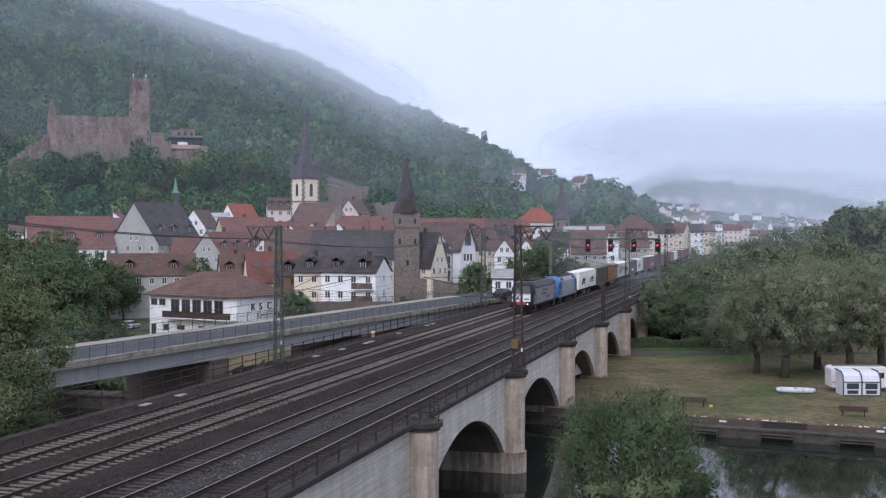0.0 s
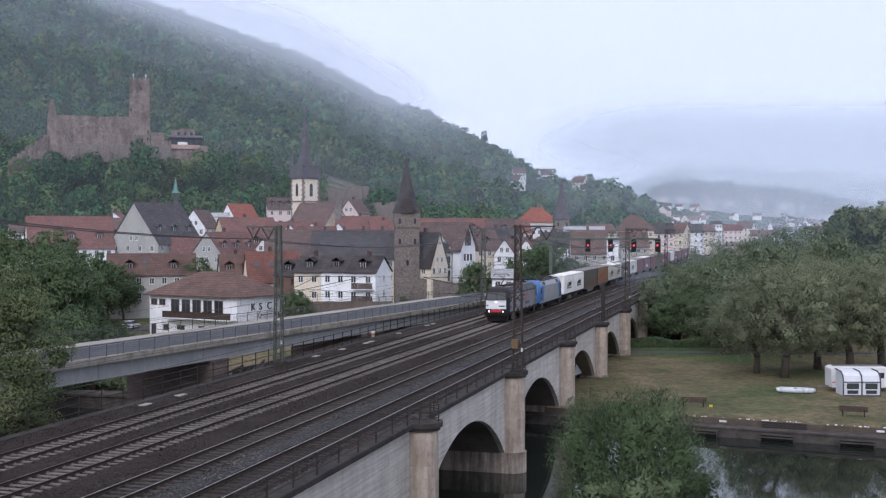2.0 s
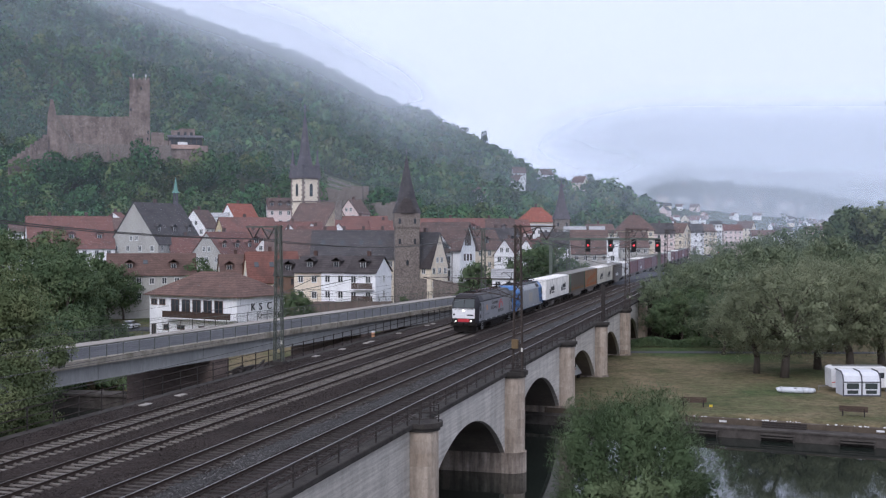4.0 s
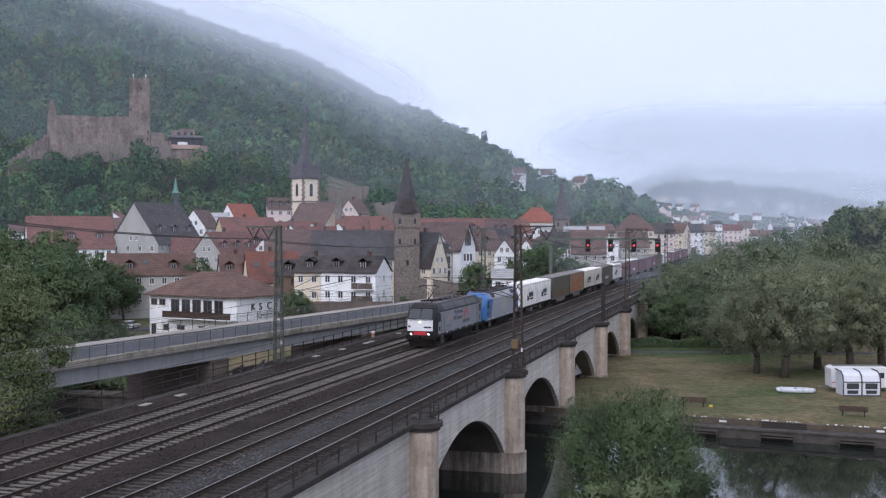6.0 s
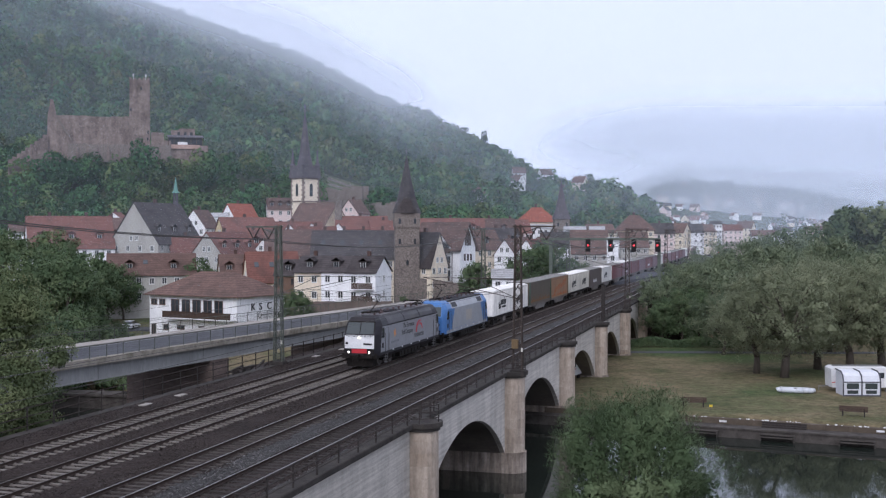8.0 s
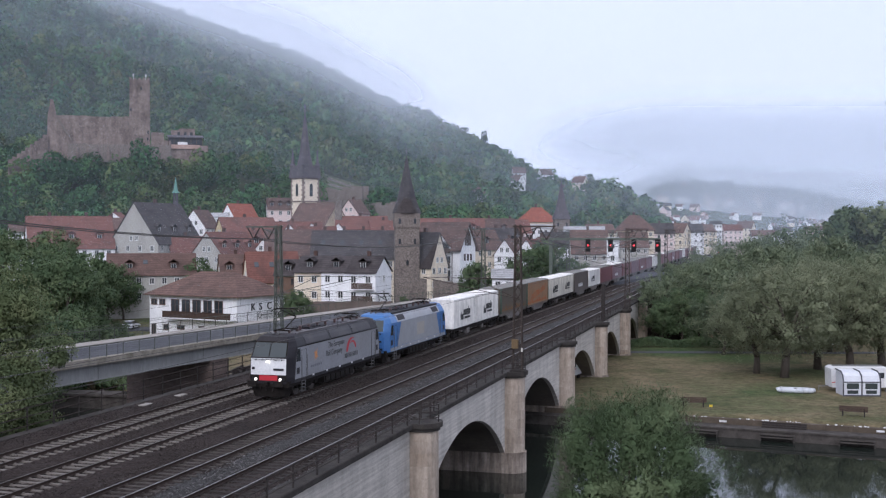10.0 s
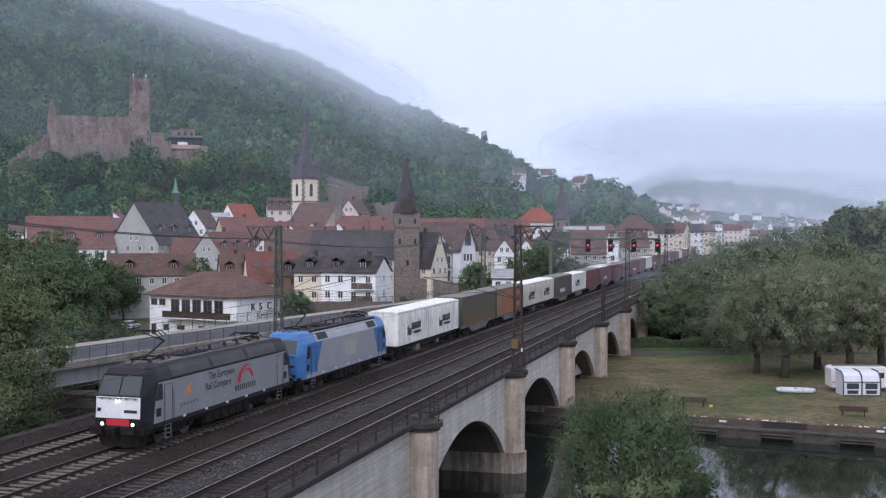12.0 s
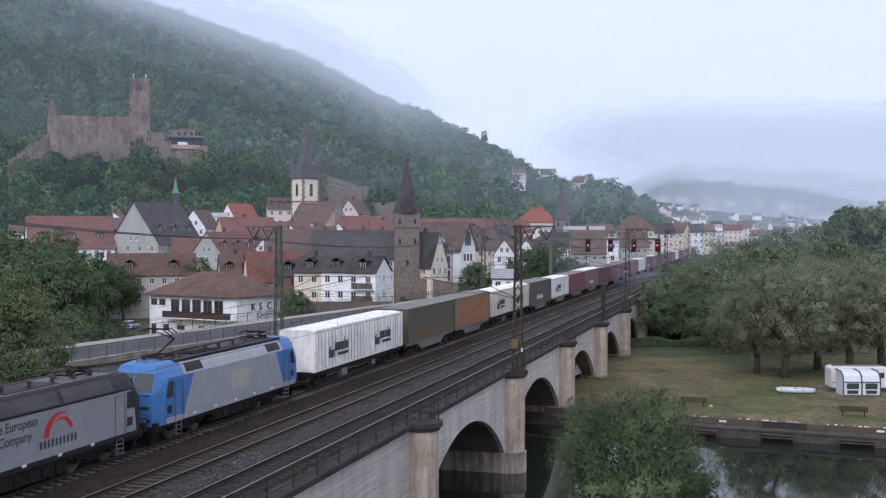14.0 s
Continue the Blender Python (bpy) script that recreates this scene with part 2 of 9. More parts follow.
M_BANK = surface("stained_bank_concrete", (0.07, 0.055, 0.042), (0.12, 0.098, 0.075), 1.4, 0.95, 0.5, 14, c3=(0.10, 0.085, 0.06), stain=0.7, sscale=0.6)
M_SOIL = surface("woodland_floor", (0.02, 0.03, 0.014), (0.045, 0.06, 0.025), 0.06, 0.95, 0.6, 1)
M_FOREST = leafy("forest_leaves", (0.026, 0.072, 0.029), (0.06, 0.133, 0.049), (0.115, 0.155, 0.058), 0.06, 0.15, True, 0.09)
M_LEAF = leafy("tree_leaves", (0.075, 0.115, 0.062), (0.112, 0.16, 0.08), (0.16, 0.20, 0.10), 0.5, 0.3)
M_WILLOW = leafy("willow_leaves", (0.19, 0.215, 0.133), (0.25, 0.277, 0.172), (0.32, 0.342, 0.22), 0.35, 0.35)
M_BUSH = leafy("bush_leaves", (0.068, 0.104, 0.05), (0.103, 0.147, 0.072), (0.158, 0.20, 0.105), 0.35, 0.3)
M_LINDEN = leafy("linden_leaves", (0.108, 0.14, 0.068), (0.16, 0.196, 0.092), (0.23, 0.25, 0.125), 0.4, 0.3)
# willow leaves again for the back rows, with shade put into darker greens
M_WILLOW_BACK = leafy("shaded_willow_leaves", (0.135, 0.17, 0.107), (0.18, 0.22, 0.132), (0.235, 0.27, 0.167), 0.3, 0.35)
M_BARK = surface("grey_bark", (0.05, 0.042, 0.034), (0.10, 0.085, 0.07), 3, 0.95, 0.8, 12, stretch=(1, 1, 0.3), dist=0.04)
M_FARTREE = leafy("distant_leaves", (0.035, 0.06, 0.025), (0.05, 0.08, 0.03), (0.07, 0.09, 0.035), 0.02)


# ---- mesh helpers ----
def box(bm, x0, x1, y0, y1, z0, z1):
    v = [bm.verts.new(c) for c in ((x0, y0, z0), (x1, y0, z0), (x1, y1, z0), (x0, y1, z0), (x0, y0, z1), (x1, y0, z1), (x1, y1, z1), (x0, y1, z1))]
    for a in ((0, 3, 2, 1), (4, 5, 6, 7), (0, 1, 5, 4), (1, 2, 6, 5), (2, 3, 7, 6), (3, 0, 4, 7)):
        bm.faces.new([v[i] for i in a])
    return v


def extrude(bm, ring, vec):
    """A closed prism from a ring of points, moved by vec."""
    a = [bm.verts.new(c) for c in ring]
    b = [bm.verts.new(Vector(c) + Vector(vec)) for c in ring]
    n = len(a)
    bm.faces.new(a[::-1])
    bm.faces.new(b)
    for i in range(n):
        bm.faces.new((a[i], a[(i + 1) % n], b[(i + 1) % n], b[i]))
    return a, b


def tube(bm, p, q, r0, r1=None, seg=6):
    """A round bar from p to q."""
    p, q = Vector(p), Vector(q)
    r1 = r0 if r1 is None else r1
    d = (q - p).normalized()
    u = d.orthogonal().normalized()
    w = d.cross(u)
    a, b = [], []
    for i in range(seg):
        t = 2 * math.pi * i / seg
        o = u * math.cos(t) + w * math.sin(t)
        a.append(bm.verts.new(p + o * r0))
        b.append(bm.verts.new(q + o * max(r1, 0.001)))
    for i in range(seg):
        bm.faces.new((a[i], a[(i + 1) % seg], b[(i + 1) % seg], b[i]))
    bm.faces.new(a[::-1])
    bm.faces.new(b)


def bar(bm, p, q, w, h=None):
    """A square bar from p to q."""
    p, q = Vector(p), Vector(q)
    h = w if h is None else h
    d = (q - p).normalized()
    up = Vector((0, 0, 1)) if abs(d.z) < 0.95 else Vector((0, 1, 0))
    u = d.cross(up).normalized() * w / 2
    v = u.cross(d).normalized() * h / 2
    a = [bm.verts.new(p + s) for s in (u + v, v - u, -u - v, u - v)]
    b = [bm.verts.new(q + s) for s in (u + v, v - u, -u - v, u - v)]
    for i in range(4):
        bm.faces.new((a[i], a[(i + 1) % 4], b[(i + 1) % 4], b[i]))
    bm.faces.new(a[::-1])
    bm.faces.new(b)


def rod(bm, pts, r, seg=5):
    """One bent round bar through the points, in one piece."""
    pts = [Vector(p) for p in pts]
    rings = []
    for i, p in enumerate(pts):
        d = (pts[min(i + 1, len(pts) - 1)] - pts[max(i - 1, 0)]).normalized()
        u = d.orthogonal().normalized()
        if rings:
            u = (ref - d * ref.dot(d)).normalized()
        ref = u
        w = d.cross(u)
        rings.append([bm.verts.new(p + (u * math.cos(2 * math.pi * k / seg) + w * math.sin(2 * math.pi * k / seg)) * r) for k in range(seg)])
    for a, b in zip(rings[:-1], rings[1:]):
        for k in range(seg):
            bm.faces.new((a[k], a[(k + 1) % seg], b[(k + 1) % seg], b[k]))
    bm.faces.new(rings[0][::-1])
    bm.faces.new(rings[-1])


def lathe(bm, x, y, prof, seg=10):
    """A turned body about the vertical through (x, y), from (radius, height) pairs."""
    prev = None
    for r, z in prof:
        ring = [bm.verts.new((x + r * math.cos(2 * math.pi * k / seg), y + r * math.sin(2 * math.pi * k / seg), z)) for k in range(seg)]
        if prev:
            for k in range(seg):
                bm.faces.new((prev[k], prev[(k + 1) % seg], ring[(k + 1) % seg], ring[k]))
        else:
            bm.faces.new(ring[::-1])
        prev = ring
    bm.faces.new(prev)


def mesh_of(name, bm, material, smooth=False, bevel=0.0):
    if bevel:
        bmesh.ops.bevel(bm, geom=bm.edges[:], offset=bevel, segments=2, affect="EDGES", profile=0.6)
    bmesh.ops.recalc_face_normals(bm, faces=bm.faces[:])
    me = bpy.data.meshes.new(name)
    bm.to_mesh(me)
    bm.free()
    me.materials.append(material)
    if smooth:
        me.shade_smooth()
    return me


def part(name, bm, material, parent, label="", smooth=False, bevel=0.0):
    """Links a bmesh, or a mesh that is shared, as one object under a thing or a part."""
    me = bm if isinstance(bm, bpy.types.Mesh) else mesh_of(name, bm, material, smooth, bevel)
    ob = new(name, me)
    ob.parent = parent
    return tagged(ob, label)


def thing(name, m, label, category, group="", kind=""):
    ob = new(name)
    ob.matrix_world = m
    ob.matrix_basis = m
    return tagged(ob, label, category, group, kind)


def setting(name, bm, material, label, category, smooth=False):
    me = bm if isinstance(bm, bpy.types.Mesh) else mesh_of(name, bm, material, smooth)
    return tagged(new(name, me), label, category, kind="structure")


def quads_mesh(name, verts, faces, material, smooth=False, normals=None):
    """A mesh from numpy arrays of corners and of four-sided faces."""
    me = bpy.data.meshes.new(name)
    nf = len(faces)
    me.vertices.add(len(verts))
    me.vertices.foreach_set("co", np.asarray(verts, np.float32).ravel())
    me.loops.add(nf * 4)
    me.loops.foreach_set("vertex_index", np.asarray(faces, np.int32).ravel())
    me.polygons.add(nf)
    me.polygons.foreach_set("loop_start", np.arange(0, nf * 4, 4, dtype=np.int32))
    me.update(calc_edges=True)
    me.materials.append(material)
    if smooth or normals is not None:
        me.shade_smooth()
    if normals is not None:
        me.normals_split_custom_set_from_vertices(np.asarray(normals, np.float32))
    return me


def ease(a, b, x):
    t = np.clip((np.asarray(x, float) - a) / (b - a), 0, 1)
    return t * t * (3 - 2 * t)

# ---- the land: river plain, town terrace, wooded hill ----
C_YAW, S_YAW = math.cos(radians(15.777)), math.sin(radians(15.777))
WATER_Z, MEADOW_Z = -7.87, -6.5
# the ridge as seen along the valley: bearing, its slope above eye level, its distance
RIDGE_U = [-1.2, -0.55, -0.39, -0.27, -0.19, -0.12, -0.052, -0.012, 0.038, 0.083, 0.112, 0.128, 0.158, 0.183, 0.197, 0.208]
RIDGE_S = [0.25, 0.245, 0.230, 0.200, 0.172, 0.147, 0.112, 0.0985, 0.0735, 0.050, 0.038, 0.042, 0.036, 0.024, 0.010, -0.006]
RIDGE_D = [900, 900, 900, 920, 950, 980, 1000, 1000, 980, 950, 900, 850, 800, 760, 740, 730]
FOOT_D = [330, 340, 350, 350, 350, 350, 370, 380, 400, 430, 470, 500, 520, 540, 560, 580]


def bearing(x, y):
    r, d = x * C_YAW + y * S_YAW, -x * S_YAW + y * C_YAW
    return np.where(d > 1, r / np.maximum(d, 1), np.where(r > 0, 3.0, -3.0)), d


def at_bearing(u, d):
    return u * d * C_YAW - d * S_YAW, u * d * S_YAW + d * C_YAW


def ridge_at(u):
    return np.interp(u, RIDGE_U, RIDGE_S), np.interp(u, RIDGE_U, RIDGE_D), np.interp(u, RIDGE_U, FOOT_D)


def hill_part(x, y):
    u, d = bearing(x, y)
    s, rd, fd = ridge_at(u)
    top = np.maximum(10.5 + s * rd - 9, -3)
    return np.clip((d - fd) / (rd - fd), 0, 3), top, u, d


def terrain(x, y):
    x, y = np.asarray(x, float), np.asarray(y, float)
    t, top, u, d = hill_part(x, y)
    z = MEADOW_Z + 5.0 * ease(175, 300, d) * ease(-20, -60, x)
    z = z + 3.5 * ease(300, 420, d) * ease(-60, -110, x)
    rise = np.where(t < 1, 0.35 * t + 0.65 * (t * t * (3 - 2 * t)), 1 - 0.25 * np.clip(t - 1, 0, 1))
    z = z + np.maximum(top - z, 0) * rise * (u < 0.22)
    # castle spur
    g = np.exp(-(((x + 240) / 66) ** 2 + ((y - 412) / 36) ** 2))
    z = z + g * 14.0
    # far valley sides
    z = z + 62 * ease(820, 1750, d) * ease(0.15, 0.21, u) * ease(0.52, 0.25, u)
    z = z + 120 * ease(1450, 3000, d) * ease(0.0, 0.14, u) * (0.80 + 0.20 * np.cos((u - 0.32) * 11))
    # river bed, and the near bank where the camera stands
    bank = 106.5 - 0.16 * np.clip(x + 6, -40, 40)
    river = ease(bank + 1.5, bank - 0.5, y) * ease(34, 46, y)
    z = z - 4.5 * river
    near = ease(40, 16, y)
    return z + near * 3.0


def ground_axis(lo, hi, fine_lo, fine_hi, fine):
    out, x, s = list(np.arange(fine_lo, fine_hi + 0.01, fine)), fine_hi, fine
    while x < hi:
        s *= 1.12
        x += s
        out.append(x)
    x, s, low = fine_lo, fine, []
    while x > lo:
        s *= 1.12
        x -= s
        low.append(x)
    return np.array(low[::-1] + out)


def make_ground():
    xs, ys = ground_axis(-2600, 2600, -150, 60, 1.6), ground_axis(-1500, 4600, 10, 200, 1.6)
    gx, gy = np.meshgrid(xs, ys)
    v = np.stack([gx, gy, terrain(gx, gy)], -1).reshape(-1, 3)
    nx = len(xs)
    i = (np.arange(len(ys) - 1)[:, None] * nx + np.arange(nx - 1)[None]).ravel()
    f = np.stack([i, i + 1, i + 1 + nx, i + nx], 1)
    me = quads_mesh("ground", v, f, M_GRASS, True)
    me.materials.append(M_SOIL)
    cx, cy = gx[:-1, :-1].ravel(), gy[:-1, :-1].ravel()
    t, top, u, d = hill_part(cx, cy)
    me.polygons.foreach_set("material_index", ((d > 215) & (cx < 200) | (d > 600)).astype(np.int32))
    tagged(new("ground", me), "dry summer meadow and wooded valley floor", "ground", kind="structure")


make_ground()

bm = bmesh.new()
box(bm, -400, 400, 30, 112, WATER_Z - 0.4, WATER_Z)
setting("water", bm, M_WATER, "dark still river water below the bridge", "water")


# ---- leaves ----
def leaf_cards(centres, normals, size, rng, droop=0.0, slim=1.0, wild=0.7, along=None):
    """One bent quad for each centre, turned at random round its outward normal."""
    n = len(centres)
    d = normals + rng.normal(0, wild, (n, 3))
    d /= np.linalg.norm(d, axis=1)[:, None] + 1e-9
    a = np.cross(d, rng.normal(0, 1, (n, 3)))
    a /= np.linalg.norm(a, axis=1)[:, None] + 1e-9
    if droop:
        a = a * (1 - droop) + np.array([0, 0, -1.0]) * droop
        a /= np.linalg.norm(a, axis=1)[:, None] + 1e-9
    if along is not None:
        a = a * 0.55 + along
        a /= np.linalg.norm(a, axis=1)[:, None] + 1e-9
    b = np.cross(d, a)
    s = (size * rng.uniform(0.6, 1.4, n))[:, None]
    a, b = a * s, b * s * slim
    lift = d * s * 0.25
    v = np.stack([centres - a - lift, centres - b * 0.8 + lift, centres + a - lift, centres + b * 0.8 + lift], 1)
    return v.reshape(-1, 3), np.arange(4 * n).reshape(n, 4)


def crown_points(n, lobes, rng, inner=0.82):
    """Points on the outer part of a set of lobes (centre, radii), more of them above, none inside another lobe."""
    c, r = np.array([l[:3] for l in lobes]), np.array([l[3:6] for l in lobes])
    w = (r[:, 0] * r[:, 1] * r[:, 2]) ** (2 / 3)
    out_p, out_n, have = [], [], 0
    while have < n:
        k = rng.choice(len(c), 2 * n, p=w / w.sum())
        d = rng.normal(0, 1, (2 * n, 3))
        d[:, 2] += 0.35
        d /= np.linalg.norm(d, axis=1)[:, None]
        p = c[k] + d * r[k] * (1.08 - (1.08 - inner) * np.abs(rng.normal(0, 0.75, 2 * n)))[:, None]
        q = ((p[:, None] - c[None]) / r[None]) ** 2
        deep = q.sum(-1) < (inner * 0.86) ** 2
        keep = ~deep.any(1)
        out_p.append(p[keep])
        out_n.append((d / r[k])[keep])
        have += keep.sum()
    p, m = np.concatenate(out_p)[:n], np.concatenate(out_n)[:n]
    return p, m / (np.linalg.norm(m, axis=1)[:, None] + 1e-9)


def sprays(n, lobes, rng, clumps, radius, stretch=1.0, up=0.3):
    """Leaves gathered in small tufts that sit on the lobes and point outwards and up."""
    c, cn = crown_points(clumps, lobes, rng, 0.8)
    axis = cn + rng.normal(0, 0.25, cn.shape) + np.array([0, 0, up])
    axis /= np.linalg.norm(axis, axis=1)[:, None]
    size = radius * rng.uniform(0.6, 1.35, clumps)
    k = rng.choice(clumps, n, p=size ** 2 / (size ** 2).sum())
    d = rng.normal(0, 1, (n, 3))
    d[:, 2] += 0.25
    d /= np.linalg.norm(d, axis=1)[:, None]
    e = d * (rng.uniform(0.25, 1, n) ** 0.5)[:, None]
    e = e + axis[k] * ((e * axis[k]).sum(1) * (stretch - 1))[:, None]
    p = c[k] + e * size[k][:, None]
    m = d * 0.7 + cn[k] * 0.5 + np.array([0, 0, 0.2])
    m /= np.linalg.norm(m, axis=1)[:, None]
    return p, m, axis[k]


def random_lobes(rng, height, width, base, count=12, flat=0.7):
    """Lobes that make an uneven crown: base is where it begins. Each lobe carries a few smaller ones."""
    out = []
    for i in range(count):
        f = (i + 0.5) / count
        z = base + (height - base) * (0.14 + 0.76 * f)
        rad = width / 2 * math.sin(math.pi * (0.2 + 0.68 * f)) * rng.uniform(0.5, 0.86)
        a = i * 2.4 + rng.uniform(-0.6, 0.6)
        s = width * rng.uniform(0.12, 0.21)
        cx, cy = rad * math.cos(a), rad * math.sin(a)
        out.append((cx, cy, z, s, s, s * flat * rng.uniform(0.75, 1.15)))
        for j in range(2):
            b, e = rng.uniform(0, 6.28), rng.uniform(-0.2, 0.9)
            q = s * rng.uniform(0.45, 0.65)
            out.append((cx + s * 0.9 * math.cos(b) * math.cos(e), cy + s * 0.9 * math.sin(b) * math.cos(e), z + s * flat * 0.9 * math.sin(e), q, q, q * flat))
    return out


def tree_meshes(seed, height, width, base, leaves, size, material, count=14, flat=0.75, droop=0.0, slim=0.6, lean=0.0, trunk=0.3, peak=False, tufts=(200, 0.8, 1.0, 0.3)):
    """The crown and the trunk, with limbs, of one tree."""
    rng = np.random.default_rng(seed)
    lobes = random_lobes(rng, height, width, base, count, flat)
    for f, k in ((0.36, 0.33), (0.62, 0.3)):
        lobes.append((0, 0, base + (height - base) * f, width * k, width * k, (height - base) * 0.3))
    if peak:
        lobes = [(q[0] * w, q[1] * w, *q[2:]) for q, w in ((q, 1 - 0.38 * ((q[2] - base) / (height - base)) ** 2) for q in lobes)]
        lobes += [(0, 0, height * 0.86, width * 0.2, width * 0.2, height * 0.13), (0, 0, height * 0.72, width * 0.3, width * 0.3, height * 0.16)]
    p, m, axis = sprays(leaves, lobes, rng, *tufts)
    v, f = leaf_cards(p, m, size, rng, droop, slim, 0.42, axis * 0.8 if tufts[2] > 1.2 else None)
    # denser foliage inside
    k = rng.integers(len(lobes), size=leaves // 3)
    d = rng.normal(0, 1, (len(k), 3))
    d /= np.linalg.norm(d, axis=1)[:, None]
    lo = np.array(lobes)
    q = lo[k, :3] + d * lo[k, 3:6] * rng.uniform(0.15, 0.62, (len(k), 1))
    v2, f2 = leaf_cards(q, d, max(size * 1.4, 0.125), rng, 0, 0.55, 0.4)
    v, f = np.concatenate([v, v2]), np.concatenate([f, f2 + len(v)])
    mid = np.array([0, 0, base + (height - base) * 0.45])
    out = (np.concatenate([p, q]) - mid) / np.array([width, width, height])
    out /= np.linalg.norm(out, axis=1)[:, None] + 1e-9
    soft = np.concatenate([m, d]) * 0.6 + out * 0.75 + rng.normal(0, 0.14, (len(out), 3))
    soft /= np.linalg.norm(soft, axis=1)[:, None] + 1e-9
    crown = quads_mesh("crown", v, f, material, False, np.repeat(soft, 4, axis=0))
    bm = bmesh.new()
    fork = base + (height - base) * 0.22
    pts = [Vector((0, 0, -0.3)), Vector((lean * 0.4, 0, fork * 0.55)), Vector((lean, 0.05 * width, fork))]
    tube(bm, pts[0], pts[1], trunk, trunk * 0.8, 9)
    tube(bm, pts[1], pts[2], trunk * 0.8, trunk * 0.62, 9)
    for lo in lobes[:-2:3]:
        e = Vector(lo[:3])
        mid = pts[2].lerp(e, 0.5) + Vector((0, 0, 0.06 * height))
        tube(bm, pts[2], mid, trunk * 0.42, trunk * 0.25, 6)
        tube(bm, mid, e, trunk * 0.25, trunk * 0.08, 5)
    return crown, mesh_of("trunk", bm, M_BARK, True)


def plant_tree(meshes, x, y, z, scale, turn, label, group="", name="tree"):
    t = thing(name, pose(x, y, z, 0, 0, turn), label, "tree", group)
    t.scale = (scale, scale, scale)
    part("crown", meshes[0], None, t)
    part("trunk", meshes[1], None, t)
    return t


# ---- forest on the hill ----
def clearing(x, y):
    """True where no tree stands: castle yard, vineyard terraces, the castle's own walls."""
    castle = (np.abs(x + 243) < 58) & (y > 400) & (y < 430)
    castle |= (np.abs(x + 258) < 15) & (y >= 424) & (y < 452)
    u, d = bearing(x, y)
    vine = (u > -0.110) & (u < -0.069) & (d > 405) & (d < 556)
    vine |= (u >= -0.066) & (u < -0.04) & (d > 395) & (d < 458)
    hamlet = (u > 0.056) & (u < 0.086) & (d > 640) & (d < 800)
    hamlet |= (u > 0.103) & (u < 0.122) & (d > 600) & (d < 690)
    return castle | vine | hamlet


def forest():
    rng = np.random.default_rng(7)
    proto = {}
    for cls, (n, size) in enumerate(((270, 0.58), (130, 0.9), (60, 1.35))):
        for k in range(8):
            h, w = rng.uniform(11, 16), rng.uniform(9, 12.5)
            lobes = random_lobes(rng, h, w, 3.0, 5, 0.85)
            lobes.append((0, 0, h * 0.6, w * 0.36, w * 0.36, h * 0.36))
            p, m = crown_points(n, lobes, rng, 0.88)
            out = (p - np.array([0, 0, h * 0.45])) / np.array([w, w, h])
            out /= np.linalg.norm(out, axis=1)[:, None]
            soft = m * 0.5 + out * 0.95 + np.array([0, 0, 0.15]) + rng.normal(0, 0.1, p.shape)
            soft /= np.linalg.norm(soft, axis=1)[:, None]
            proto[cls, k] = leaf_cards(p, m, size, rng, 0, 0.8, 0.24)[0], np.repeat(soft, 4, axis=0)
    step = 8.2
    gx, gy = np.meshgrid(np.arange(-900, 80, step), np.arange(250, 1150, step))
    x, y = (gx + rng.uniform(-3.6, 3.6, gx.shape)).ravel(), (gy + rng.uniform(-3.6, 3.6, gy.shape)).ravel()
    t, top, u, d = hill_part(x, y)
    keep = (t > 0.02) & (t < 1.10) & (u > -0.45) & (u < 0.215) & ~clearing(x, y)
    x, y, d = x[keep], y[keep], d[keep]
    z = terrain(x, y)
    # the row of trees that hides the foot of the castle
    ct = radians(15.777 + 15.0)
    lx, ly = rng.uniform(-46, 32, 46), rng.uniform(-19, -11, 46)
    x = np.append(x, -240.5 + lx * math.cos(ct) - ly * math.sin(ct))
    y = np.append(y, 403.8 + lx * math.sin(ct) + ly * math.cos(ct))
    d = np.append(d, np.full(46, 440.0))
    z = np.append(z, 40 - 13.5 + rng.uniform(-1.5, 2.0, 46) - np.where(lx < -36, 4, 0))
    vs, tint, nrm = [], [], []
    for k in range(len(x)):
        v, nn = proto[0 if d[k] < 500 else (1 if d[k] < 720 else 2), rng.integers(8)]
        a, s = rng.uniform(0, 6.28), rng.uniform(0.7, 1.15)
        ca, sa = math.cos(a) * s, math.sin(a) * s
        vs.append(np.stack([v[:, 0] * ca - v[:, 1] * sa + x[k], v[:, 0] * sa + v[:, 1] * ca + y[k], v[:, 2] * s * rng.uniform(0.85, 1.15) + z[k] - 1.5], 1))
        ca, sa = math.cos(a), math.sin(a)
        nrm.append(np.stack([nn[:, 0] * ca - nn[:, 1] * sa, nn[:, 0] * sa + nn[:, 1] * ca, nn[:, 2]], 1))
        tint.append(np.tile(rng.uniform(0, 1, 2), (len(v), 1)))
    v = np.concatenate(vs)
    me = quads_mesh("hill_forest", v, np.arange(len(v)).reshape(-1, 4), M_FOREST, False, np.concatenate(nrm))
    me.uv_layers.new(name="UVMap").data.foreach_set("uv", np.concatenate(tint).astype(np.float32).ravel())
    tagged(new("hill_forest", me), "dense mixed green woodland covering the steep hillside", "forest", kind="stuff")


forest()


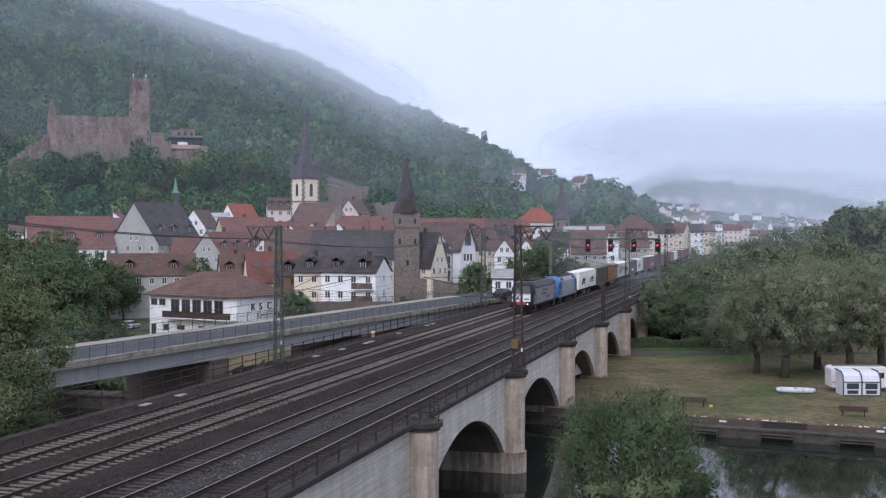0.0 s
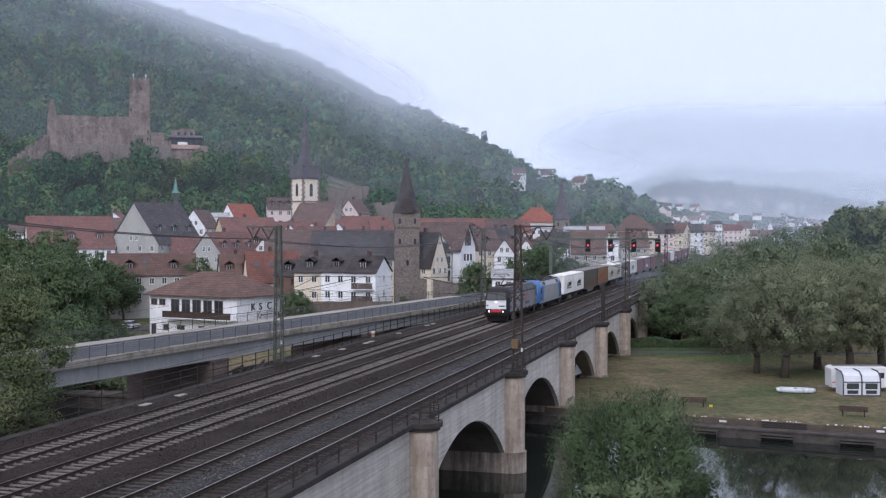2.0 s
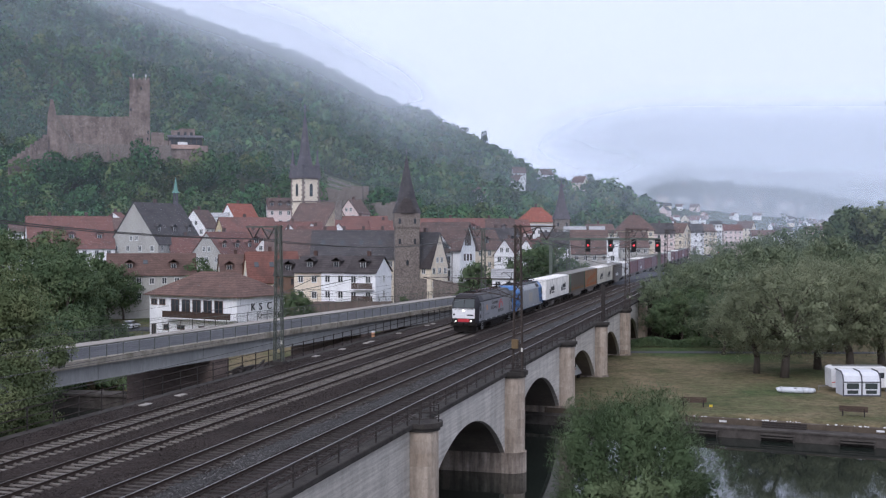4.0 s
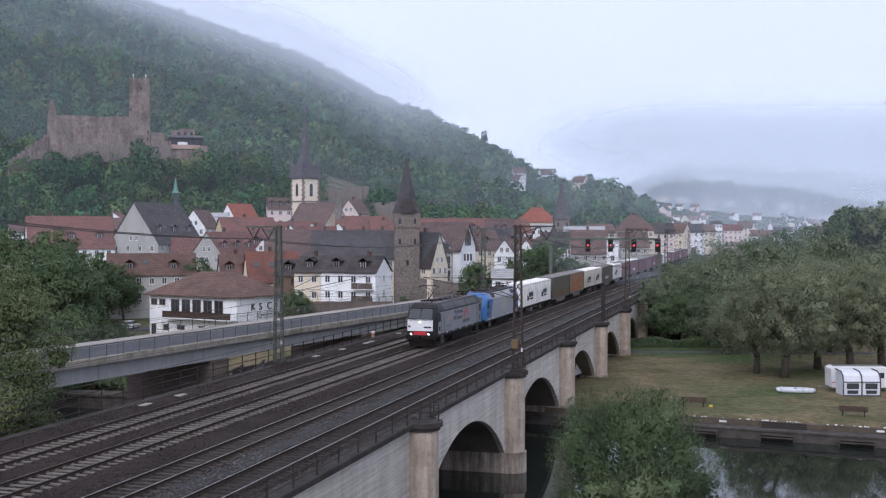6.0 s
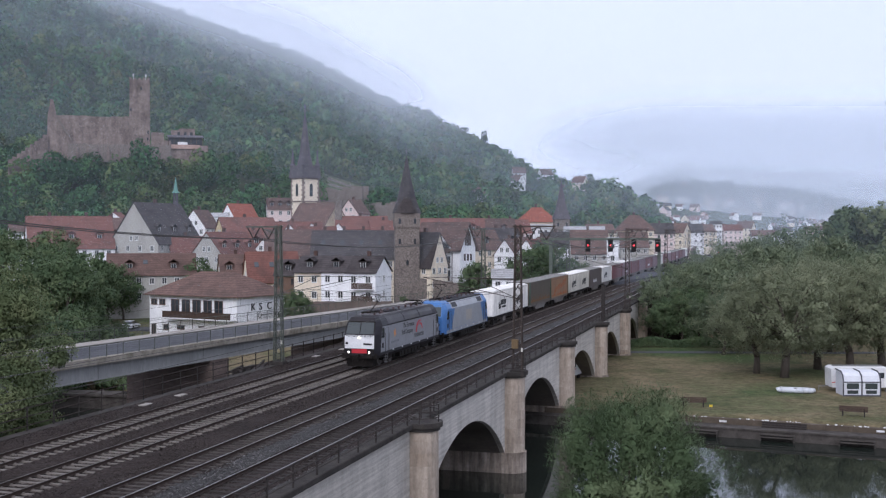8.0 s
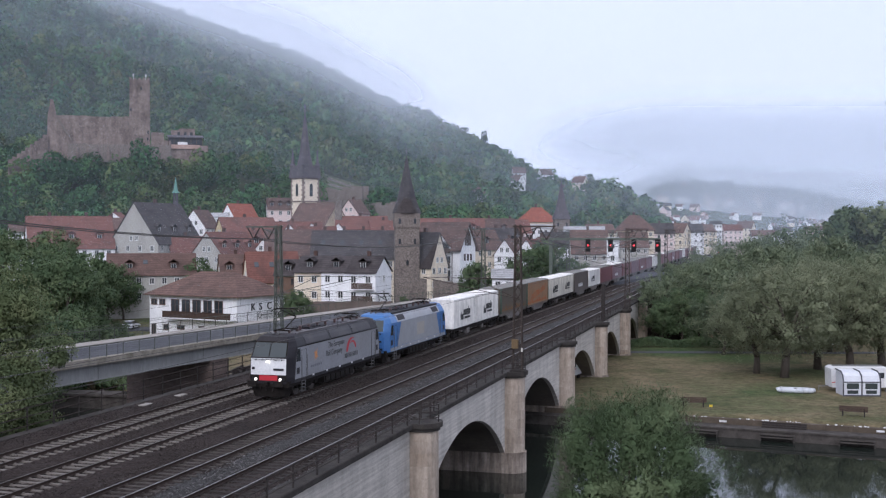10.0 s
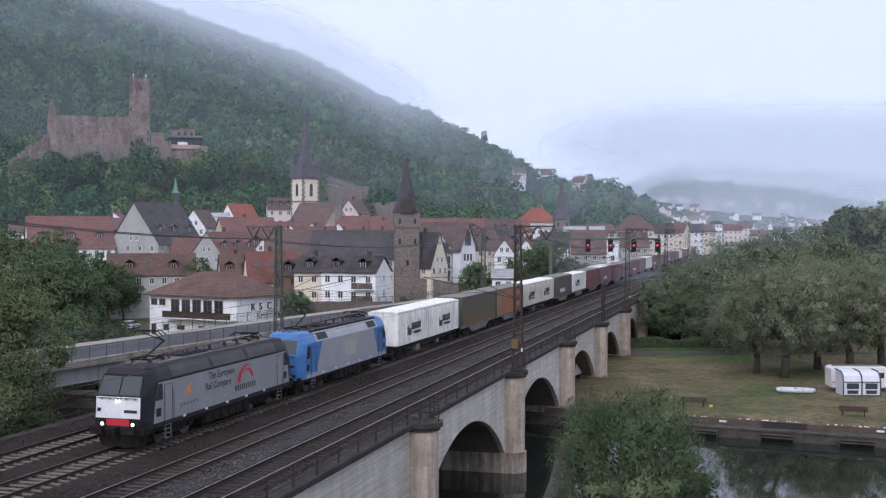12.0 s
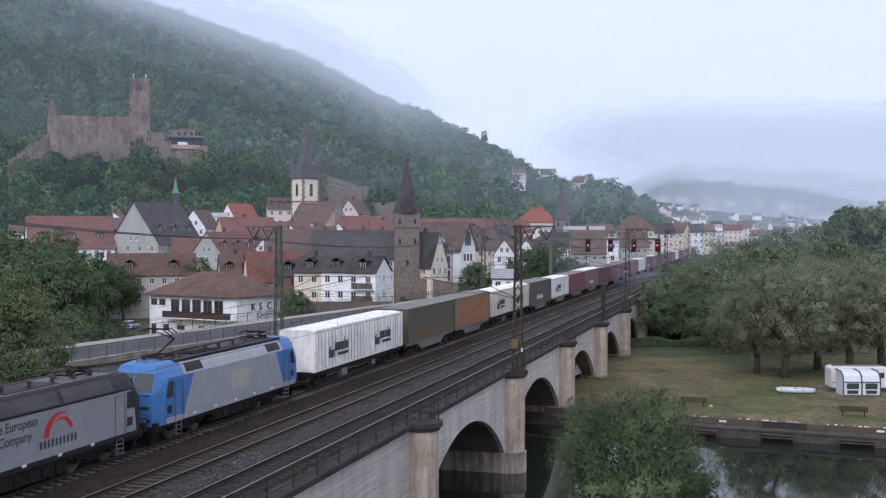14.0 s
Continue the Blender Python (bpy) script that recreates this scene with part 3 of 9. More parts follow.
# ---- mist ----
def mist_on_ridge(share, low, high, density, lower):
    """A curved bank of cloud before the upper slope: it thickens upwards to the ridge and thins out again above it."""
    us, qs = np.linspace(-0.62, 0.125, 84), np.linspace(-0.09, 0.10, 24)
    vs, uv = [], []
    for q in qs:
        for u in us:
            s, rd, fd = ridge_at(u)
            d = fd + share * (rd - fd)
            x, y = u * d * C_YAW - d * S_YAW, u * d * S_YAW + d * C_YAW
            vs.append((x, y, 10.5 + (s + q) * d))
            drop = lower * float(ease(-0.36, -0.16, u)) * float(ease(0.09, -0.03, u)) - 0.035 * float(ease(0.0, 0.12, u)) - 0.012 * float(ease(-0.27, -0.40, u))
            uv.append(float(ease(low, high, q + drop)) * float(ease(0.098, -0.005, q)) * float(ease(0.12, -0.08, u)))
    nu = len(us)
    i = (np.arange(len(qs) - 1)[:, None] * nu + np.arange(nu - 1)[None]).ravel()
    f = np.stack([i, i + 1, i + 1 + nu, i + nu], 1)
    me = quads_mesh("mist_bank", np.array(vs), f, misty("ridge_mist", density, (0.82, 0.89, 1.0), 0.2, 1.0, 0.35, 0.012, 0.03), True, np.tile((0, 0, 1.0), (len(vs), 1)))
    lay = me.uv_layers.new(name="UVMap")
    idx = f.ravel()
    lay.data.foreach_set("uv", np.stack([np.zeros(len(idx)), np.array(uv)[idx]], 1).astype(np.float32).ravel())
    tagged(new("mist_bank", me), "low grey cloud clinging to the wooded ridge", "mist", kind="stuff")


def mist_veil(d, r0, r1, z0, z1, density):
    """A thin upright layer of haze across the valley: thins out upwards and towards its ends."""
    rs, fs = np.linspace(r0, r1, 40), np.linspace(0, 1, 14)
    vs = [(r * C_YAW - d * S_YAW, r * S_YAW + d * C_YAW, z0 + (z1 - z0) * f) for f in fs for r in rs]
    uv = np.array([(1 - f) * float(ease(r0, r0 + 0.16 * (r1 - r0), r)) for f in fs for r in rs])
    i = (np.arange(13)[:, None] * 40 + np.arange(39)[None]).ravel()
    f = np.stack([i, i + 1, i + 41, i + 40], 1)
    me = quads_mesh("mist_bank", np.array(vs), f, misty("valley_mist", density, (0.76, 0.88, 1.0), 0.0, 0.55), True)
    idx = f.ravel()
    me.uv_layers.new(name="UVMap").data.foreach_set("uv", np.stack([np.zeros(len(idx)), uv[idx]], 1).astype(np.float32).ravel())
    tagged(new("mist_bank", me), "thin morning haze hanging across the valley", "mist", kind="stuff")


def mist_ceiling(d, u0, density, haze, low, high, ramp=0.08):
    """Haze across the far valley that turns into the underside of the cloud higher up."""
    us, fs = np.linspace(u0, 0.62, 50), np.linspace(0, 1, 26)
    z0, z1 = -20, 0.19 * d
    vs, uv = [], []
    for f in fs:
        for u in us:
            z = z0 + (z1 - z0) * f
            x, y = u * d * C_YAW - d * S_YAW, u * d * S_YAW + d * C_YAW
            vs.append((x, y, z))
            s = (z - 10.5) / d
            lift = 0.012 * math.sin(u * 14 + 0.4)
            cloud = float(ease(low + lift, high + lift, s)) * float(ease(high + 0.075, high + 0.005, s))
            uv.append(max(haze * float(ease(0.17, 0.015, s)), cloud) * float(ease(u0, u0 + ramp, u)))
    i = (np.arange(25)[:, None] * 50 + np.arange(49)[None]).ravel()
    f = np.stack([i, i + 1, i + 51, i + 50], 1)
    me = quads_mesh("mist_bank", np.array(vs), f, misty("far_mist", density, (0.80, 0.885, 1.0), 0.0, 1.0, 0.10, 0.004, 0.03), True, np.tile((0, 0, 1.0), (len(vs), 1)))
    idx = f.ravel()
    me.uv_layers.new(name="UVMap").data.foreach_set("uv", np.stack([np.zeros(len(idx)), np.array(uv)[idx]], 1).astype(np.float32).ravel())
    tagged(new("mist_bank", me), "pale cloud and haze hanging over the far valley", "mist", kind="stuff")


mist_on_ridge(0.40, -0.052, 0.03, 0.36, 0.006)
mist_on_ridge(0.64, -0.034, 0.03, 0.58, 0.0)
mist_veil(230, -210, 170, -20, 380, 0.065)
mist_veil(480, -420, 300, -20, 560, 0.085)
mist_veil(650, -540, 390, -20, 740, 0.11)
mist_ceiling(810, 0.15, 0.26, 1.0, 0.5, 0.6, 0.14)
mist_ceiling(1350, 0.0, 0.45, 0.75, 0.045, 0.075, 0.2)
mist_ceiling(1900, 0.0, 0.7, 0.78, 0.030, 0.062, 0.2)
mist_ceiling(2500, 0.0, 0.9, 0.65, 0.036, 0.062, 0.2)

# ---- railway viaduct ----
WALL_X, DECK_L, DECK_R = -18.84, -38.6, -17.7
PIER_FAR, BAY = 61.86, 24.126
TRACKS = (-34.0, -29.88, -25.14, -21.3)
PIERS = [PIER_FAR - 1.0 + BAY * k for k in range(-3, 6)]


def arch_curve(y0, y1, z_spring, z_crown, n=22):
    """A segment of a circle."""
    c, h, r = (y0 + y1) / 2, (y1 - y0) / 2, z_crown - z_spring
    big = (h * h + r * r) / (2 * r)
    a = math.asin(h / big)
    return [(c + big * math.sin(a - 2 * a * i / n), z_crown - big + big * math.cos(a - 2 * a * i / n)) for i in range(n + 1)]


def viaduct():
    v = thing("viaduct", pose(0, 0, 0), "old railway viaduct with pale arches and buff stone piers", "bridge")
    for k in range(len(PIERS) - 1):
        a, b = PIERS[k], PIERS[k + 1]
        y0, y1 = a + 0.95, b - 0.95
        curve = arch_curve(y0, y1, -6.35, -2.3)
        ring = [(WALL_X, a, -0.5), (WALL_X, b, -0.5), (WALL_X, b, -6.35)] + [(WALL_X, y, z) for y, z in curve] + [(WALL_X, a, -6.35)]
        bm = bmesh.new()
        extrude(bm, ring, (DECK_L + 0.7 - WALL_X, 0, 0))
        arch = part("arch", bm, M_RENDER, v)
        # thin lining of the soffit, coloured dark for the shade inside the arch
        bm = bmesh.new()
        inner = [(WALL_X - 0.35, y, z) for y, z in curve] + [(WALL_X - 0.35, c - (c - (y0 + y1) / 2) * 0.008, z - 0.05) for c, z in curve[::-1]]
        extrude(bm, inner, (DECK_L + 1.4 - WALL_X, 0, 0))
        part("vault", bm, M_VAULT, arch, "stone vault with the shade under the arch in its colour")
    for y in PIERS:
        bm = bmesh.new()
        box(bm, WALL_X - 0.1, WALL_X + 0.8, y - 0.9, y + 0.9, -10.4, -0.6)
        pier = part("pier", bm, M_SANDSTONE, v, "rounded buff sandstone pier")
        rnd = random.Random(int(y * 10))
        z = -0.55
        while z > -10.4:
            bm = bmesh.new()
            h = rnd.uniform(0.58, 0.72)
            o = rnd.uniform(-0.01, 0.01)
            ring = [(WALL_X - 0.2, y - 1.0 - o, z)]
            for i in range(11):
                t = math.pi * i / 10
                ring.append((WALL_X + 0.4 + o + 0.95 * math.sin(t), y - (1.0 + o) * math.cos(t), z))
            ring.append((WALL_X - 0.2, y + 1.0 + o, z))
            extrude(bm, ring, (0, 0, -h + 0.006))
            part("stone_course", bm, M_SANDSTONE, pier)
            z -= h
        bm = bmesh.new()
        for z0, z1, g in ((-0.60, -0.40, 0.10), (-0.40, -0.12, 0.24)):
            ring = [(WALL_X - 0.2, y - 1.0 - g, z0)]
            for i in range(15):
                t = math.pi * i / 14
                ring.append((WALL_X + 0.4 + (0.95 + g) * math.sin(t), y - (1.0 + g) * math.cos(t), z0))
            ring.append((WALL_X - 0.2, y + 1.0 + g, z0))
            extrude(bm, ring, (0, 0, z1 - z0))
        part("pier_cap", bm, M_PARAPET, pier, "blackened overhanging pier cap")
        bm = bmesh.new()
        ring = [(DECK_L + 0.6, y - 1.12, -6.3)]
        for i in range(13):
            t = math.pi * i / 12
            ring.append((WALL_X + 0.32 + 1.16 * math.sin(t), y - 1.12 * math.cos(t), -6.3))
        ring.append((DECK_L + 0.6, y + 1.12, -6.3))
        extrude(bm, ring, (0, 0, -4.2))
        part("pier_base", bm, M_PIERBASE, pier, "buff stone pier base, stained at the waterline")
    # edge beams with a step, near side and town side
    for ya, yb in zip(PIERS[:-1], PIERS[1:]):
        bm = bmesh.new()
        e = ya + 1.26
        ring = [(-19.4, e, -0.50), (-18.78, e, -0.50), (-18.78, e, -0.42), (-18.60, e, -0.42), (-18.60, e, -0.17), (-18.64, e, -0.13), (-19.4, e, -0.13)]
        extrude(bm, ring, (0, yb - ya - 2.52, 0))
        part("parapet", bm, M_PARAPET, v, "blackened concrete parapet beam")
    bm = bmesh.new()
    box(bm, DECK_L, DECK_L + 0.7, PIERS[0], PIERS[-1], -0.9, -0.3)
    part("parapet", bm, M_PARAPET, v)
    bm = bmesh.new()
    box(bm, DECK_L + 0.7, -19.41, PIERS[0], PIERS[-1], -0.75, -0.42)
    part("deck", bm, M_PARAPET, v)
    # hand rail
    post = bmesh.new()
    bar(post, (0, 0, 0), (0, 0, 1.05), 0.07)
    post_me = mesh_of("railing_post", post, M_IRON)
    y = 12.0
    while y < PIERS[-1]:
        if min(abs(y - p) for p in PIERS) > 0.5:
            o = part("railing_post", post_me, None, v)
            o.location = (-18.75, y, -0.2)
        y += 2.62
    for z in (0.15, 0.5, 0.85):
        ya = 10.0
        for p in PIERS + [PIERS[-1] + 3]:
            if p - 1.2 > ya:
                bm = bmesh.new()
                tube(bm, (-18.75, ya, z), (-18.75, p - 1.15, z), 0.028, seg=5)
                part("hand_rail", bm, M_IRON, v)
            ya = p + 1.15
    for p in PIERS[1:]:
        for z in (0.15, 0.5, 0.87):
            bm = bmesh.new()
            pts = [(-18.75 + 1.3 * math.sin(math.pi * i / 12), p - 1.15 * math.cos(math.pi * i / 12), z) for i in range(13)]
            rod(bm, pts, 0.03)
            part("refuge_rail", bm, M_IRON, v, "curved railing round the pier refuge")
        for i in (1, 4, 7):
            o = part("railing_post", post_me, None, v)
            o.location = (-18.75 + 1.3 * math.sin(math.pi * i / 8), p - 1.15 * math.cos(math.pi * i / 8), -0.2)
            o.scale = (0.8, 0.8, 1.02)
    return v


viaduct()


# ---- embankment beyond the viaduct ----
bm = bmesh.new()
y0 = PIERS[-1]
ring = [(-50, y0 + 0.5, -8), (DECK_L - 0.5, y0 + 0.5, -0.6), (-17.0, y0 + 0.5, -0.6), (-9, y0 + 0.5, -8)]
extrude(bm, ring, (0, 1400, 0))
setting("embankment", bm, M_BALLAST, "gravelled railway embankment", "embankment")


# ---- ballast and tracks ----
def ballast():
    rng = np.random.default_rng(3)
    xs = np.arange(-37.85, -18.9, 0.27)
    ys = np.concatenate([np.arange(5, 130, 0.35), np.arange(130, 400, 1.5), np.arange(400, 1300, 12)])
    gx, gy = np.meshgrid(xs, ys)
    z = np.full(gx.shape, -0.24)
    for x in TRACKS:
        z += 0.03 * np.exp(-((gx - x) / 1.5) ** 4)
    z += rng.uniform(-0.028, 0.028, gx.shape) + 0.03 * np.sin(gx * 1.7 + gy * 0.13) * np.sin(gy * 0.31)
    z[:, 0] = z[:, -1] = -0.45
    v = np.stack([gx, gy, z], -1).reshape(-1, 3)
    nx = len(xs)
    i = (np.arange(len(ys) - 1)[:, None] * nx + np.arange(nx - 1)[None]).ravel()
    f = np.stack([i, i + 1, i + 1 + nx, i + nx], 1)
    me = quads_mesh("ballast", v, f, M_BALLAST)
    me.materials.append(M_BALLAST_LIGHT)
    cx = (gx[:-1, :-1] + gx[1:, 1:]).ravel() / 2 + 0.25 * np.sin(gy[:-1, :-1].ravel() * 0.9)
    me.polygons.foreach_set("material_index", (((cx > -23.9) & (cx < -22.5)) | (cx > -19.55)).astype(np.int32))
    tagged(new("ballast", me), "dark brown-grey track ballast with paler stone strips", "ballast", kind="stuff")
    # loose stones: small tilted blocks near the eye, thin shards further off
    n = 17000
    c = np.stack([rng.uniform(-37.7, -19.0, n), 24 + 55 * rng.uniform(0, 1, n) ** 1.3, np.zeros(n)], 1)
    base = np.array([(-1, -1, -1), (1, -1, -1), (1, 1, -1), (-1, 1, -1), (-.6, -.6, 1), (.6, -.7, .8), (.7, .6, 1), (-.7, .7, .7)]) * 0.027
    q = np.array([(4, 5, 6, 7), (0, 1, 5, 4), (1, 2, 6, 5), (2, 3, 7, 6), (3, 0, 4, 7)])

    def bed(x):
        return -0.25 + sum(0.045 * np.exp(-((x - k) / 1.5) ** 4) for k in TRACKS)

    c[:, 2] = bed(c[:, 0])
    s = rng.uniform(0.6, 1.5, (n, 1, 3))
    a = rng.uniform(0, 6.28, n)
    vv = base[None] * s
    rot = np.stack([vv[..., 0] * np.cos(a)[:, None] - vv[..., 1] * np.sin(a)[:, None], vv[..., 0] * np.sin(a)[:, None] + vv[..., 1] * np.cos(a)[:, None], vv[..., 2]], -1)
    v = (rot + c[:, None]).reshape(-1, 3)
    f = (np.arange(n)[:, None, None] * 8 + q[None]).reshape(-1, 4)
    k = 95000
    p = np.stack([rng.uniform(-37.7, -19.0, k), 24 + 86 * rng.uniform(0, 1, k) ** 1.25, np.zeros(k)], 1)
    p[:, 2] = bed(p[:, 0]) + 0.02
    v2, f2 = leaf_cards(p, np.tile((0, 0, 1.0), (k, 1)), 0.030 + 0.0003 * (p[:, 1] - 24), rng, 0, 0.8, 0.45)
    pale = np.concatenate([np.repeat(c[:, 0], 5), p[:, 0]])
    pale = ((pale > -24.1) & (pale < -22.4)) | (pale > -19.75)
    v, f = np.concatenate([v, v2]), np.concatenate([f, f2 + len(v)])
    stone = surface("ballast_stone", (0.03, 0.025, 0.0225), (0.07, 0.059, 0.053), 3, 0.95, 0, island=0.62)
    me = quads_mesh("ballast_stones", v, f, stone)
    me.materials.append(surface("fresh_ballast_stone", (0.06, 0.058, 0.056), (0.15, 0.145, 0.14), 3, 0.95, 0, island=0.7))
    me.polygons.foreach_set("material_index", pale.astype(np.int32))
    tagged(new("ballast_stones", me), "loose broken ballast stones", "ballast", kind="stuff")


ballast()


def track(x, sleeper_mat, head_mat, group):
    t = thing("railway_track", pose(x, 0, 0), "straight railway track on sleepers in ballast", "track", group)
    for s in (-1, 1):
        bm = bmesh.new()
        c = s * 0.7535
        ring = [(c - 0.07, 0, -0.165), (c + 0.07, 0, -0.165), (c + 0.07, 0, -0.15), (c + 0.012, 0, -0.13), (c + 0.012, 0, -0.045), (c + 0.036, 0, -0.035),
                (c + 0.036, 0, -0.006), (c - 0.036, 0, -0.006), (c - 0.036, 0, -0.035), (c - 0.012, 0, -0.045), (c - 0.012, 0, -0.13), (c - 0.07, 0, -0.15)]
        extrude(bm, ring, (0, 1300, 0))
        r = part("rail", bm, M_RAIL, t)
        bm = bmesh.new()
        box(bm, c - 0.03, c + 0.03, 0, 1300, -0.0055, 0.0)
        part("rail_head", bm, head_mat, r, "worn shiny rail head")
    bm = bmesh.new()
    ring = [(-1.3, -0.13, -0.3), (1.3, -0.13, -0.3), (1.3, 0.13, -0.3), (-1.3, 0.13, -0.3)]
    lo = [bm.verts.new(q) for q in ring]
    hi = []
    for sx, sy in ((-1, -1), (1, -1), (1, 1), (-1, 1)):
        hi.append(bm.verts.new((sx * 1.28, sy * 0.11, -0.165)))
    bm.faces.new(hi)
    for i in range(4):
        bm.faces.new((lo[i], lo[(i + 1) % 4], hi[(i + 1) % 4], hi[i]))
    for s in (-1, 1):
        for e in (-0.1, 0.1):
            box(bm, s * 0.7535 + e - 0.03, s * 0.7535 + e + 0.03, -0.06, 0.06, -0.166, -0.12)
    sl = mesh_of("sleeper", bm, sleeper_mat)
    rnd = random.Random(int(-x * 10))
    for k in range(230):
        o = part("sleeper", sl, None, t)
        o.location = (rnd.uniform(-0.02, 0.02), 24 + k * 0.626, rnd.uniform(-0.008, 0.006))
        o.rotation_euler = (0, 0, radians(rnd.uniform(-0.6, 0.6)))
    bm = bmesh.new()
    for k in range(300):
        y = 24 + (230 + k) * 0.626
        box(bm, -1.28, 1.28, y - 0.12, y + 0.12, -0.28, -0.165)
    tagged(part("sleeper_row", bm, sleeper_mat, t), kind="stuff")


track(TRACKS[0], M_SLEEPER, M_RAILTOP_DULL, "four parallel railway tracks")
track(TRACKS[1], M_SLEEPER, M_RAILTOP_DULL, "four parallel railway tracks")
track(TRACKS[2], M_SLEEPER_OLD, M_RAILTOP, "four parallel railway tracks")
track(TRACKS[3], M_SLEEPER_DARK, M_RAILTOP, "four parallel railway tracks")


# ---- road bridge beside the viaduct; its own axis runs along local y ----
ROAD = pose(-50.9, 78.0, 0.5, 0, 0, -8.28)


def road_bridge():
    r = thing("road_bridge", ROAD, "grey steel girder road bridge with railings and a pale pavement", "bridge")
    y0, y1 = -75, 92
    bm = bmesh.new()
    box(bm, -10.2, 0, y0, y1, -0.42, -0.12)
    part("deck", bm, M_BEAMEDGE, r)
    bm = bmesh.new()
    box(bm, -7.6, -0.55, y0, y1, -0.12, -0.1)
    part("roadway", bm, M_ASPHALT, r, "worn grey asphalt roadway")
    bm = bmesh.new()
    box(bm, -0.55, 0.12, y0, y1, -0.5, 0.03)
    part("edge_beam", bm, M_BEAMEDGE, r, "mossy concrete edge beam")
    bm = bmesh.new()
    box(bm, -9.6, -7.6, y0, y1, -0.3, 0.04)
    part("pavement", bm, M_KERB, r, "pale concrete footway")
    bm = bmesh.new()
    k = y0
    while k < y1 - 4:
        box(bm, -4.15, -4.03, k, k + 3, -0.1, -0.094)
        k += 7.5
    box(bm, -7.35, -7.25, y0, y1, -0.1, -0.094)
    box(bm, -0.95, -0.85, y0, y1, -0.1, -0.094)
    part("road_marking", bm, M_PAINT, r, "worn white lane markings")
    for x in (-0.45, -9.7):
        bm = bmesh.new()
        box(bm, x - 0.15, x + 0.02, y0, y1, -1.75, -0.5)
        box(bm, x - 0.35, x + 0.2, y0, y1, -1.8, -1.72)
        part("girder", bm, M_GIRDER, r, "grey painted steel girder")
    bm = bmesh.new()
    for k in range(-70, 92, 6):
        box(bm, -9.6, -0.7, k, k + 0.25, -1.4, -0.45)
    part("cross_beams", bm, M_GIRDER, r)
    post = bmesh.new()
    bar(post, (0, 0, 0), (0, 0, 1.02), 0.05)
    pm = mesh_of("railing_post", post, M_MAST)
    for x in (-0.1, -9.5):
        for k in range(-74, 92, 2):
            o = part("railing_post", pm, None, r)
            o.location = (x, k, 0.02)
        for z, q in ((1.04, 0.06), (0.2, 0.018), (0.36, 0.018), (0.52, 0.018), (0.68, 0.018), (0.84, 0.018)):
            bm = bmesh.new()
            bar(bm, (x, y0, z), (x, y1, z), q)
            part("hand_rail", bm, M_MAST, r)
    for y, w in ((17.5, 1.3), (47, 1.2)):
        bm = bmesh.new()
        box(bm, -9.8, -0.15, y - w + 0.1, y + w - 0.1, -9.5, -1.81)
        pr = part("pier", bm, M_PIERDARK, r, "dark red sandstone pier")
        rnd = random.Random(int(y))
        z = -1.82
        while z > -9.5:
            bm = bmesh.new()
            h = rnd.uniform(0.42, 0.55)
            o = rnd.uniform(-0.015, 0.015)
            box(bm, -9.9 - o, -0.05 + o, y - w - o, y + w + o, z - h + 0.012, z)
            part("stone_course", bm, M_PIERDARK, pr)
            z -= h
    bm = bmesh.new()
    box(bm, -11, 0.8, 90, 95, -8, -0.45)
    part("abutment", bm, M_PIERDARK, r)
    return r


road_bridge()
bm = bmesh.new()
ring = [(-10.4, 95, -9), (-10.4, 95, -0.12), (0, 95, -0.12), (0, 95, -9)]
extrude(bm, ring, (0, 120, 0))
o = setting("road", bm, M_ASPHALT, "asphalt street leading from the bridge into town", "road")
o.matrix_world = ROAD

# ---- freight train ----
M_LOCO_GREY = surface("loco_grey_paint", (0.225, 0.23, 0.244), (0.272, 0.277, 0.29), 0.8, 0.5, 0.05, 8, c3=(0.17, 0.165, 0.16), stain=0.5, sscale=0.5)
M_LOCO_DARK = surface("loco_anthracite_paint", (0.012, 0.011, 0.014), (0.022, 0.02, 0.024), 1.0, 0.55, 0.05, 8, c3=(0.035, 0.03, 0.029), stain=0.5, spec=0.25)
M_LOCO_SILVER = surface("loco_silver_paint", (0.27, 0.28, 0.295), (0.335, 0.345, 0.36), 0.8, 0.45, 0.05, 8, c3=(0.23, 0.22, 0.20), stain=0.5, sscale=0.5)
M_LOCO_BLUE = surface("loco_blue_paint", (0.045, 0.145, 0.36), (0.065, 0.18, 0.41), 0.8, 0.42, 0.05, 8, c3=(0.05, 0.12, 0.28), stain=0.4)
M_WHITE = surface("white_enamel", (0.62, 0.62, 0.62), (0.74, 0.74, 0.73), 1.2, 0.45, 0.05, 12, c3=(0.5, 0.48, 0.45), stain=0.4)
M_RED = surface("signal_red_paint", (0.42, 0.02, 0.03), (0.5, 0.03, 0.04), 2, 0.45, 0.05, 20)
# roof top lightened to brown-grey: its reflection of the sky is in the colour
M_ROOFDECK = surface("sky_toned_roof_paint", (0.075, 0.068, 0.07), (0.13, 0.118, 0.118), 1.4, 0.5, 0.1, 12, c3=(0.05, 0.04, 0.037), stain=0.7, sscale=0.8)
M_ROOFSIDE = surface("dull_roof_panel", (0.022, 0.019, 0.022), (0.036, 0.032, 0.034), 1.4, 0.5, 0.1, 12, c3=(0.07, 0.06, 0.055), stain=0.5, sscale=0.8)
M_ORANGE = surface("orange_star_paint", (0.55, 0.20, 0.06), (0.65, 0.30, 0.10), 3, 0.5, 0)
M_INK = surface("black_lettering", (0.03, 0.03, 0.03), (0.045, 0.045, 0.045), 3, 0.6, 0)
